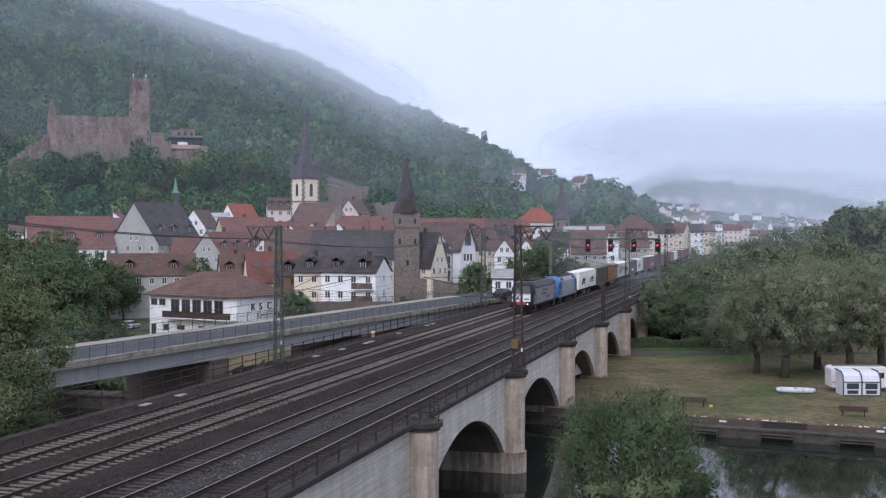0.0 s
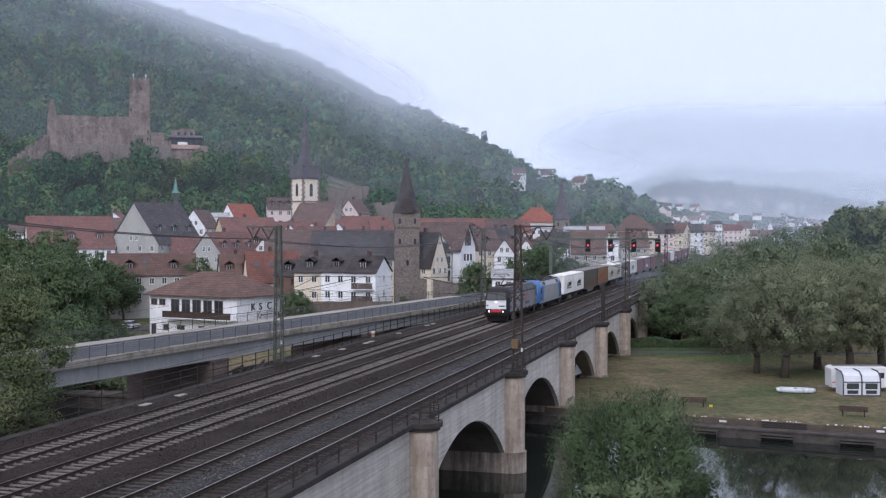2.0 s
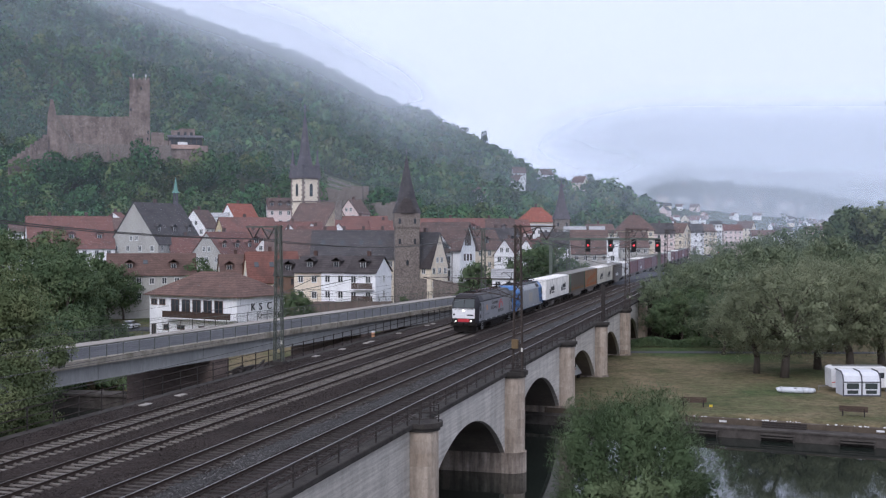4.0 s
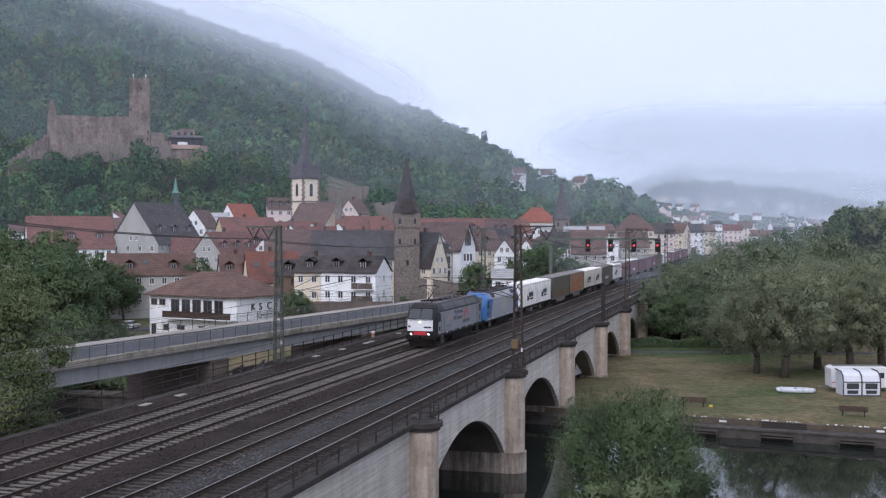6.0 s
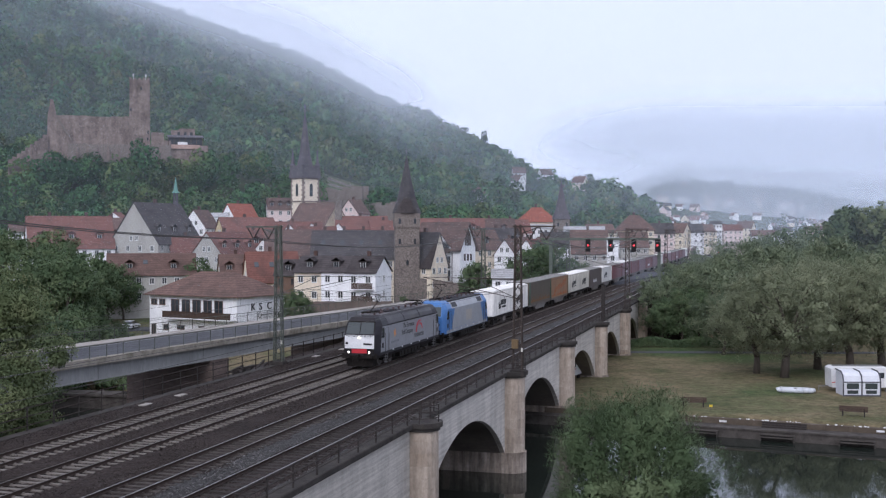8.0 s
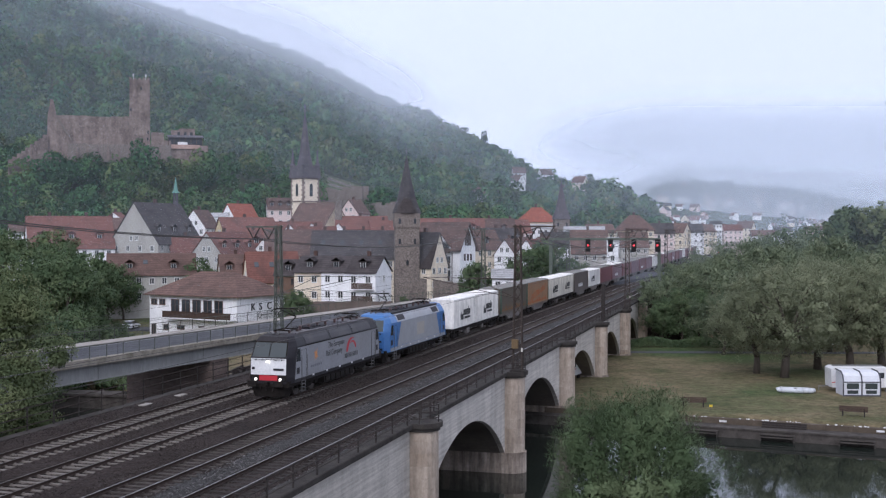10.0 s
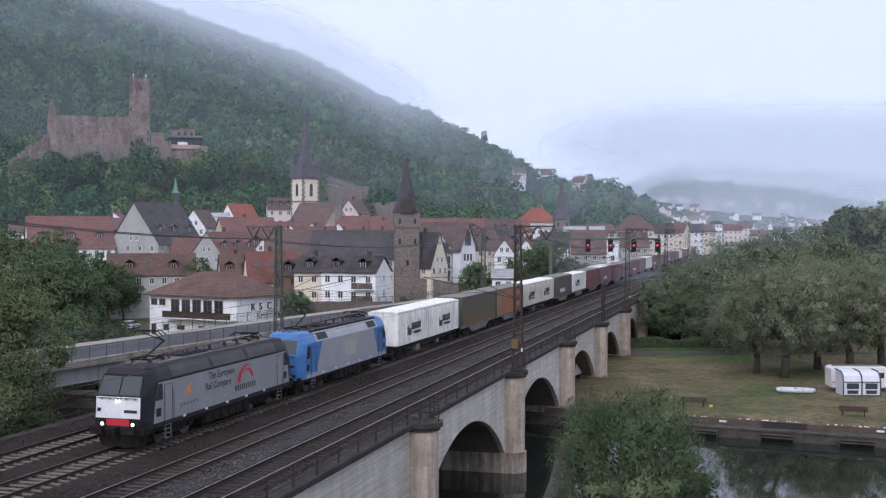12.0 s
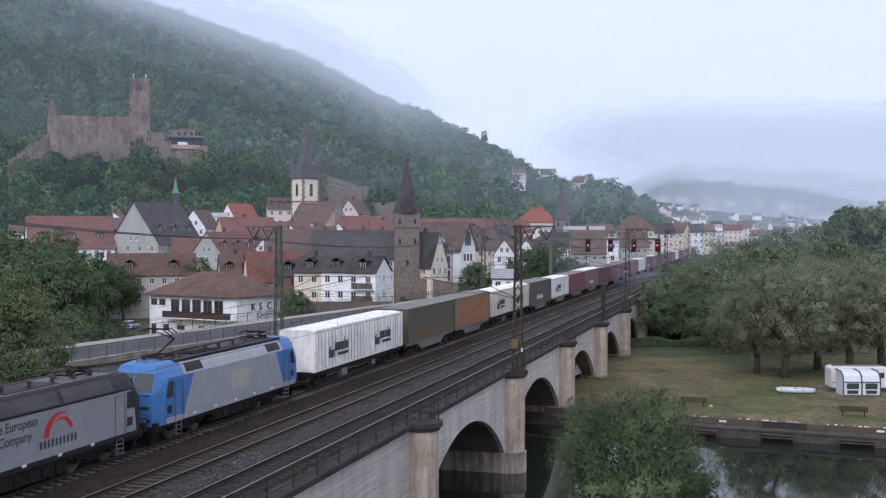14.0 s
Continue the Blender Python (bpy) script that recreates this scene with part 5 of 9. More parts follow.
        part("faded_patch", bm, surface("faded_sticker", (0.36, 0.34, 0.30), (0.42, 0.39, 0.34), 2, 0.6, 0), lo, "pale patch where a sign was removed")
    bm = bmesh.new()
    for k in range(5):
        y = 4.2 + k * 2.4
        box(bm, 1.505, 1.51, y, y + 0.28, 1.1, 1.22)
    part("data_plate", bm, M_WHITE, lo, "small white data plates")
    return lo


locomotive(0.0, M_LOCO_DARK, M_LOCO_GREY, M_LOCO_DARK, M_LOCO_DARK, M_WHITE, "grey electric locomotive with white front and lit headlamps", "grey")
locomotive(18.9, M_LOCO_SILVER, M_LOCO_SILVER, M_LOCO_BLUE, M_LOCO_BLUE, M_LOCO_BLUE, "silver electric locomotive with bright blue cabs", "blue")


def paint(name, c, c3=None):
    k = tuple(min(1, q * 1.2) for q in c)
    return surface(name, c, k, 0.9, 0.6, 0.1, 6, c3=c3 or tuple(q * 0.75 for q in c), stain=0.45, sscale=0.6, stretch=(1, 1, 0.4))


# upright streaks on white and cream: dirt, and fold shading painted into the cloth
PAINT_WHITE = streaked(paint("white_tarpaulin", (0.67, 0.655, 0.62), (0.52, 0.49, 0.45)), (1, 1.5, 0.16), 0.8, 1.08)
PAINT_CREAM = streaked(paint("cream_tarpaulin", (0.48, 0.46, 0.40), (0.34, 0.31, 0.26)), (1, 1.5, 0.16), 0.7, 1.1)
PAINT_BROWN = paint("faded_brown_tarpaulin", (0.082, 0.066, 0.046), (0.07, 0.075, 0.05))
PAINT_RUST = paint("rust_orange_tarpaulin", (0.23, 0.125, 0.06), (0.12, 0.09, 0.05))
PAINT_GREEN = paint("dark_green_frame", (0.045, 0.075, 0.055))
PAINT_RED = paint("wine_red_tarpaulin", (0.155, 0.055, 0.06))
PAINT_MAUVE = paint("mauve_tarpaulin", (0.175, 0.10, 0.115))
PAINT_GREY = paint("dark_brown_tarpaulin", (0.085, 0.068, 0.058))
PAINT_ROOF = paint("dusty_roof_sheet", (0.17, 0.165, 0.155))


# grey that draws the shadow lines between tarpaulin folds
M_FOLD_SHADE = surface("fold_shade_grey", (0.16, 0.155, 0.15), (0.24, 0.235, 0.225), 2, 0.8, 0)


def flat_wagon(y0, y1, turn, slim=False):
    """A container wagon with its two bogies; y0 and y1 are measured behind the lamps."""
    w = thing("flat_wagon", pose(TRAIN_X, lamp_y(0) + y0, 0), "grimy flat container wagon with black bogies", "wagon", "freight train")
    moving.append((w, y0))
    L = y1 - y0
    bm = bmesh.new()
    for s in (-1, 1):
        x = s * 1.15
        ring = [(x - 0.06, 0.4, 1.12), (x - 0.06, 0.4, 0.9), (x - 0.06, 3.5, 0.85), (x - 0.06, 4.6, 0.78 if slim else 0.36), (x - 0.06, L - 4.6, 0.78 if slim else 0.36), (x - 0.06, L - 3.5, 0.85), (x - 0.06, L - 0.4, 0.9), (x - 0.06, L - 0.4, 1.12)]
        extrude(bm, ring, (0.12, 0, 0))
        box(bm, x - 0.12, x + 0.12, 0.4, L - 0.4, 1.07, 1.15)
    for k in range(int(L // 2)):
        box(bm, -1.1, 1.1, 0.5 + k * 2, 0.7 + k * 2, 0.85, 1.1)
    part("underframe", bm, M_UNDER if slim else M_WAGON, w)
    for yy, d in ((0.4, -1), (L - 0.4, 1)):
        for s in (-1, 1):
            bm = bmesh.new()
            tube(bm, (s * 0.88, yy, 1.02), (s * 0.88, yy + 0.3 * d, 1.02), 0.1, seg=8)
            tube(bm, (s * 0.88, yy + 0.3 * d, 1.02), (s * 0.88, yy + 0.36 * d, 1.02), 0.24, seg=12)
            part("buffer", bm, M_UNDER, w)
    bm = bmesh.new()
    box(bm, 0.9, 1.28, L * 0.3, L * 0.3 + 1.0, 0.35, 0.85)
    box(bm, 0.85, 1.2, L * 0.62, L * 0.62 + 0.7, 0.4, 0.85)
    part("brake_box", bm, M_WAGON, w)
    bogie(w, 2.3, 1.8, 0.46, WHEEL_W, turn, False)
    bogie(w, L - 2.3, 1.8, 0.46, WHEEL_W, turn, False)
    return w


def swap_body(y0, y1, side, roof, height, label, ribs=0.0, marks="", end=None):
    """A closed load unit: body, roof sheet, frame posts, and ribs where the tarpaulin is drawn over laths."""
    c = thing("container", pose(TRAIN_X, lamp_y(0) + y0, 1.155), label, "container", "loads of the freight train")
    moving.append((c, y0))
    L, W, H = y1 - y0, 1.25, height
    bm = bmesh.new()
    box(bm, -W, W, 0, L, 0.0, H - 0.06)
    body = part("body", bm, side, c, bevel=0.03)
    bm = bmesh.new()
    n = max(3, int(L / 0.75))
    prof = [(-0.03, 0.0)]
    for k in range(n):
        yy = (k + 0.5) * L / n
        prof += [(yy - 0.14, 0.0), (yy - 0.05, 0.075), (yy + 0.05, 0.075), (yy + 0.14, 0.0)]
    prof.append((L + 0.03, 0.0))
    prev = None
    for yy, up in prof:
        row = [bm.verts.new(q) for q in ((-W - 0.03, yy, H - 0.07), (W + 0.03, yy, H - 0.07), (W + 0.03, yy, H + up * 0.3), (0.8, yy, H + 0.05 + up), (-0.8, yy, H + 0.05 + up), (-W - 0.03, yy, H + up * 0.3))]
        if prev:
            for i in range(6):
                bm.faces.new((prev[i], prev[(i + 1) % 6], row[(i + 1) % 6], row[i]))
        else:
            bm.faces.new(row[::-1])
        prev = row
    bm.faces.new(prev)
    part("roof", bm, roof, c)
    bm = bmesh.new()
    for s in (-1, 1):
        for yy in (0.0, L):
            box(bm, s * W - 0.07, s * W + 0.07, yy - 0.05, yy + 0.05, 0, H - 0.03)
    part("frame", bm, end or side, c)
    bm = bmesh.new()
    for s in (-1, 1):
        box(bm, min(s * W, s * (W + 0.04)), max(s * W, s * (W + 0.04)), 0.06, L - 0.06, 0, 0.16)
        box(bm, min(s * W, s * (W + 0.035)), max(s * W, s * (W + 0.035)), 0.06, L - 0.06, H - 0.16, H - 0.06)
    part("rail", bm, side, c)
    if ribs:
        rnd_rib = random.Random(int(y0))
        bm = bmesh.new()
        k = 0.35
        while k < L - 0.3:
            ring = [(W - 0.01, k - 0.16, 0.16), (W + 0.10, k - 0.07, 0.16), (W + 0.13, k, 0.16), (W + 0.10, k + 0.07, 0.16), (W - 0.01, k + 0.1, 0.16)]
            extrude(bm, ring, (0, rnd_rib.uniform(-0.06, 0.06), H - 0.34))
            k += ribs * rnd_rib.uniform(0.85, 1.15)
        part("ribs", bm, side, body)
        # thin grey bars drawn in as the shadows between the folds
        bm = bmesh.new()
        k = 0.62
        while k < L - 0.3:
            box(bm, W + 0.002, W + 0.02, k - 0.02, k + 0.02, 0.16, H - 0.2)
            k += ribs * 1.02
        part("straps", bm, M_FOLD_SHADE, body, "thin grey lines for the shadows between the folds")
    if marks == "one":
        x0 = W + (0.12 if ribs else 0.012)
        y = L * 0.24
        for wd, hh, zz in ((0.1, 0.52, 0.72), (0.13, 0.6, 0.72), (0.32, 0.4, 0.72), (0.12, 0.4, 0.72), (0.34, 0.42, 1.12), (0.38, 0.42, 1.12), (0.14, 0.42, 1.12), (0.14, 0.42, 1.12), (0.14, 0.42, 1.12), (0.13, 0.62, 1.12), (0.26, 0.4, 1.12), (0.11, 0.5, 1.12)):
            bm = bmesh.new()
            box(bm, x0, x0 + 0.012, y, y + wd * 1.3, zz, zz + hh * 1.35)
            part("brand_bar", bm, M_INK, c, "black bar of a brand mark")
            y += wd * 1.3 + 0.075
        for ya, yb in ((1.55, 2.9), (2.98, 3.5)):
            bm = bmesh.new()
            box(bm, x0, x0 + 0.012, L * 0.24 + ya + 0.2, L * 0.24 + yb + 0.35, 0.76, 0.96)
            part("brand_bar", bm, M_INK, c, "black bar of a brand mark")
    if marks == "flame":
        rnd = random.Random(5)
        bm = bmesh.new()
        for k in range(11):
            f = k / 10
            yy, zz, hh = L * (0.2 + 0.62 * f), 0.55 + 0.95 * f, rnd.uniform(0.55, 0.85)
            ring = [(W + 0.002, yy, zz), (W + 0.002, yy + 0.42, zz + 0.06), (W + 0.002, yy + 0.72, zz + hh + 0.06), (W + 0.002, yy + 0.34, zz + hh)]
            extrude(bm, ring, (0.006, 0, 0))
        for k in range(16):
            yy = L * (0.04 + 0.055 * k)
            ring = [(W + 0.002, yy, 0.2), (W + 0.002, yy + rnd.uniform(0.5, 0.9), 0.2), (W + 0.002, yy + rnd.uniform(0.3, 0.8), rnd.uniform(0.45, 0.8))]
            extrude(bm, ring, (0.004, 0, 0))
        faded = part("faded_print", bm, surface("faded_red_print", (0.33, 0.06, 0.03), (0.42, 0.16, 0.05), 1.5, 0.7, 0), c, "faded red and yellow print")
        tagged(faded, kind="stuff")
    if marks == "frieze":
        rnd = random.Random(9)
        bm = bmesh.new()
        for k in range(40):
            yy = L * k / 42 + rnd.uniform(0, 0.2)
            ring = [(W + 0.002, yy, 0.25), (W + 0.002, yy + rnd.uniform(0.2, 0.4), 0.25), (W + 0.002, yy + rnd.uniform(0, 0.3), rnd.uniform(0.5, 1.1))]
            extrude(bm, ring, (0.005, 0, 0))
        faded = part("faded_print", bm, surface("faded_ochre_print", (0.24, 0.15, 0.05), (0.2, 0.08, 0.05), 1.5, 0.7, 0), c, "faded ochre and red print along the foot")
        tagged(faded, kind="stuff")
    if marks == "bars":
        for k in range(9):
            bm = bmesh.new()
            yy = L * 0.3 + k * 0.5
            box(bm, W + 0.003, W + 0.012, yy, yy + 0.34, 0.5, 1.0 + 0.12 * math.sin(k * 2.1))
            part("scrawl", bm, M_WHITE, c, "pale scrawled bar")
    return c


def freight():
    flat_wagon(38.6, 59.0, True, True)
    swap_body(39.65, 48.92, PAINT_WHITE, PAINT_WHITE, 2.78, "white tarpaulin swap body with black marks on a flat wagon", 0.62, "one")
    swap_body(49.22, 58.5, PAINT_WHITE, PAINT_WHITE, 2.78, "white tarpaulin swap body with black marks on a flat wagon", 0.62, "one")
    flat_wagon(59.7, 74.95, True)
    swap_body(60.3, 74.85, PAINT_BROWN, PAINT_ROOF, 2.9, "faded brown trailer with dark green ends and ochre print", 0, "frieze", PAINT_GREEN)
    flat_wagon(75.0, 89.9, True)
    swap_body(75.15, 89.5, PAINT_RUST, PAINT_ROOF, 2.9, "rust-brown trailer with faded red print", 0, "flame", PAINT_GREEN)
    flat_wagon(90.0, 111.6, True, True)
    swap_body(90.5, 100.7, PAINT_CREAM, PAINT_WHITE, 2.8, "cream tarpaulin swap body with black marks", 0.62, "one")
    swap_body(100.9, 111.2, PAINT_CREAM, PAINT_WHITE, 2.8, "cream tarpaulin swap body with black marks", 0.62, "one")
    flat_wagon(111.8, 127.2, True)
    swap_body(112.3, 126.8, PAINT_GREY, PAINT_ROOF, 2.85, "dark brown trailer with pale scrawl along its foot", 0, "bars")
    flat_wagon(127.4, 142.0, False)
    swap_body(127.9, 141.6, PAINT_WHITE, PAINT_WHITE, 2.7, "white box trailer with black marks", 0, "one")
    loads = ((PAINT_RED, PAINT_ROOF), (PAINT_MAUVE, PAINT_WHITE), (PAINT_RED, PAINT_ROOF), (PAINT_MAUVE, PAINT_ROOF), (PAINT_RED, PAINT_ROOF), (PAINT_MAUVE, PAINT_ROOF), (PAINT_WHITE, PAINT_WHITE))
    y, k = 142.2, 0
    while y < 690:
        side, roof = loads[k % 7]
        flat_wagon(y, y + 16.6, False)
        swap_body(y + 0.5, y + 16.1, side, roof, 2.8 + 0.1 * math.sin(k * 1.9), "wine-red trailer" + " in the line of wagons" if side is PAINT_RED else ("white trailer in the line of wagons" if side is PAINT_WHITE else "mauve trailer in the line of wagons"), 0, "bars" if k % 3 == 1 else "")
        y += 17.0
        k += 1


freight()

# ---- the town ----
def roof_tiles(name, c1, c2, c3):
    """Tiled roof: fine courses as relief, patches of older tiles."""
    m = surface(name, c1, c2, 0.9, 0.9, 0, c3=c3, stain=0.8, sscale=0.3, each=0.15, grain=0.34, gscale=3.5)
    n, l = links_of(m)
    co = n.new("ShaderNodeTexCoord")
    wv = n.new("ShaderNodeTexWave")
    wv.bands_direction = "Z"
    wv.inputs["Scale"].default_value, wv.inputs["Distortion"].default_value = 1.7, 0.6
    l.new(co.outputs["Object"], wv.inputs["Vector"])
    bp = n.new("ShaderNodeBump")
    bp.inputs["Strength"].default_value, bp.inputs["Distance"].default_value = 0.6, 0.06
    l.new(wv.outputs[1], bp.inputs["Height"])
    b = n["Principled BSDF"]
    l.new(bp.outputs[0], b.inputs["Normal"])
    rows = n.new("ShaderNodeTexWave")
    rows.bands_direction = "Z"
    rows.inputs["Scale"].default_value, rows.inputs["Distortion"].default_value, rows.inputs["Detail"].default_value = 0.95, 1.5, 3
    l.new(co.outputs["Object"], rows.inputs["Vector"])
    mr = n.new("ShaderNodeMapRange")
    mr.inputs[3].default_value, mr.inputs[4].default_value = 0.86, 1.08
    l.new(rows.outputs[1], mr.inputs[0])
    mul = n.new("ShaderNodeMix")
    mul.data_type, mul.blend_type = "RGBA", "MULTIPLY"
    mul.inputs[0].default_value = 1.0
    l.new(b.inputs["Base Color"].links[0].from_socket, mul.inputs[6])
    l.new(mr.outputs[0], mul.inputs[7])
    l.new(mul.outputs[2], b.inputs["Base Color"])
    return m


ROOFS = {
    "red": roof_tiles("red_clay_tiles", (0.135, 0.064, 0.053), (0.19, 0.09, 0.073), (0.095, 0.058, 0.05)),
    "orange": roof_tiles("new_orange_tiles", (0.22, 0.07, 0.048), (0.28, 0.095, 0.063), (0.18, 0.07, 0.05)),
    "brown": roof_tiles("weathered_brown_tiles", (0.10, 0.066, 0.057), (0.155, 0.10, 0.084), (0.075, 0.056, 0.05)),
    "slate": roof_tiles("dark_slate_roof", (0.05, 0.044, 0.045), (0.085, 0.074, 0.072), (0.036, 0.032, 0.033)),
    "grey": roof_tiles("grey_sheet_roof", (0.3, 0.3, 0.3), (0.4, 0.4, 0.4), (0.22, 0.22, 0.22)),
}


def plaster(name, c):
    return surface(name, c, tuple(min(0.9, q * 1.1) for q in c), 0.5, 0.92, 0.2, 12, c3=tuple(q * 0.8 for q in c), stain=0.45, sscale=0.3, stretch=(1, 1, 0.45))


WALLS = {
    "white": plaster("white_plaster", (0.78, 0.78, 0.78)),
    "cream": plaster("cream_plaster", (0.66, 0.58, 0.46)),
    "pink": plaster("pale_pink_plaster", (0.64, 0.53, 0.50)),
    "grey": plaster("grey_plaster", (0.37, 0.36, 0.33)),
    "yellow": plaster("ochre_plaster", (0.55, 0.45, 0.27)),
    "brown": plaster("brown_boarding", (0.15, 0.10, 0.075)),
}
M_FRAME = surface("white_window_frame", (0.6, 0.6, 0.58), (0.68, 0.68, 0.66), 3, 0.5, 0)
M_DARKFRAME = surface("brown_window_frame", (0.10, 0.065, 0.05), (0.14, 0.09, 0.07), 3, 0.6, 0)
M_TIMBER = surface("dark_timber", (0.06, 0.042, 0.035), (0.10, 0.07, 0.055), 2, 0.8, 0.3, 20, stretch=(1, 1, 0.3))
M_CHIMNEY = surface("sooty_brick", (0.07, 0.045, 0.04), (0.12, 0.078, 0.066), 2, 0.9, 0.3, 18)
M_STONE = surface("town_wall_stone", (0.13, 0.112, 0.102), (0.25, 0.214, 0.19), 2.8, 0.95, 0.9, 3.6, c3=(0.115, 0.098, 0.088), stain=0.45, sscale=0.4, dist=0.12, grain=0.6, gscale=4.2)
M_CASTLE = streaked(surface("reddish_ruin_stone", (0.15, 0.118, 0.105), (0.26, 0.208, 0.184), 0.55, 0.95, 1.0, 1.6, c3=(0.12, 0.092, 0.078), stain=0.7, sscale=0.15, dist=0.2, grain=0.4, gscale=1.6), (0.35, 0.35, 0.05), 0.75, 1.12)
M_COPPER = surface("verdigris_copper", (0.11, 0.24, 0.20), (0.16, 0.31, 0.26), 2, 0.7, 0.1, 10)
M_SPIRE = surface("spire_slate", (0.075, 0.07, 0.08), (0.12, 0.11, 0.12), 0.8, 0.7, 0.3, 5)

M_SKYLIGHT = glassy("roof_window_glass", (0.06, 0.065, 0.07), 0.15)
window_meshes = {}


def window_pair(w, h, dark):
    key = (round(w, 1), round(h, 1), dark)
    if key not in window_meshes:
        bm = bmesh.new()
        t = 0.10
        for a in ((-w / 2, -w / 2 + t, 0, h), (w / 2 - t, w / 2, 0, h), (-w / 2, w / 2, 0, t), (-w / 2, w / 2, h - t, h), (-0.045, 0.045, t, h - t)):
            box(bm, a[0], a[1], -0.08, 0.0, a[2], a[3])
        box(bm, -w / 2 - 0.04, w / 2 + 0.04, -0.1, 0.0, -0.05, 0.0)
        fr = mesh_of("window", bm, M_DARKFRAME if dark else M_FRAME)
        bm = bmesh.new()
        box(bm, -w / 2 + t, w / 2 - t, -0.035, -0.004, t, h - t)
        window_meshes[key] = (fr, mesh_of("pane", bm, M_PANE))
    return window_meshes[key]


def add_window(parent, x, y, z, turn, w=1.0, h=1.3, dark=False):
    fr, pn = window_pair(w, h, dark)
    f = part("window", fr, None, parent)
    f.location, f.rotation_euler = (x, y, z), (0, 0, radians(turn))
    part("pane", pn, None, f)
    return f


def gable_walls(bm, w, d, he, hr):
    ring = [(-w / 2, -d / 2, -1.5), (-w / 2, d / 2, -1.5), (-w / 2, d / 2, he), (-w / 2, 0, hr), (-w / 2, -d / 2, he)]
    extrude(bm, ring, (w, 0, 0))


def roof_slabs(bm, w, d, he, hr, over=0.35, thick=0.16):
    s = (hr - he) / (d / 2)
    ye, ze = d / 2 + over, he - s * over
    for sg in (-1, 1):
        ring = [(-w / 2 - over * 0.7, sg * ye, ze + 0.03), (-w / 2 - over * 0.7, 0, hr + 0.03), (-w / 2 - over * 0.7, 0, hr + thick + 0.06), (-w / 2 - over * 0.7, sg * ye, ze + thick)]
        extrude(bm, ring, (w + over * 1.4, 0, 0))


def hip_roof(bm, w, d, he, hr, over=0.5):
    k = min(d / 2, w / 2 - 0.3) * 0.95
    lo = [bm.verts.new(c) for c in ((-w / 2 - over, -d / 2 - over, he), (w / 2 + over, -d / 2 - over, he), (w / 2 + over, d / 2 + over, he), (-w / 2 - over, d / 2 + over, he))]
    md = [bm.verts.new((v.co.x, v.co.y, he + 0.15)) for v in lo]
    a, b = bm.verts.new((-w / 2 + k, 0, hr)), bm.verts.new((w / 2 - k, 0, hr))
    bm.faces.new(lo[::-1])
    for i in range(4):
        bm.faces.new((lo[i], lo[(i + 1) % 4], md[(i + 1) % 4], md[i]))
    bm.faces.new((md[0], md[1], b, a))
    bm.faces.new((md[1], md[2], b))
    bm.faces.new((md[2], md[3], a, b))
    bm.faces.new((md[3], md[0], a))


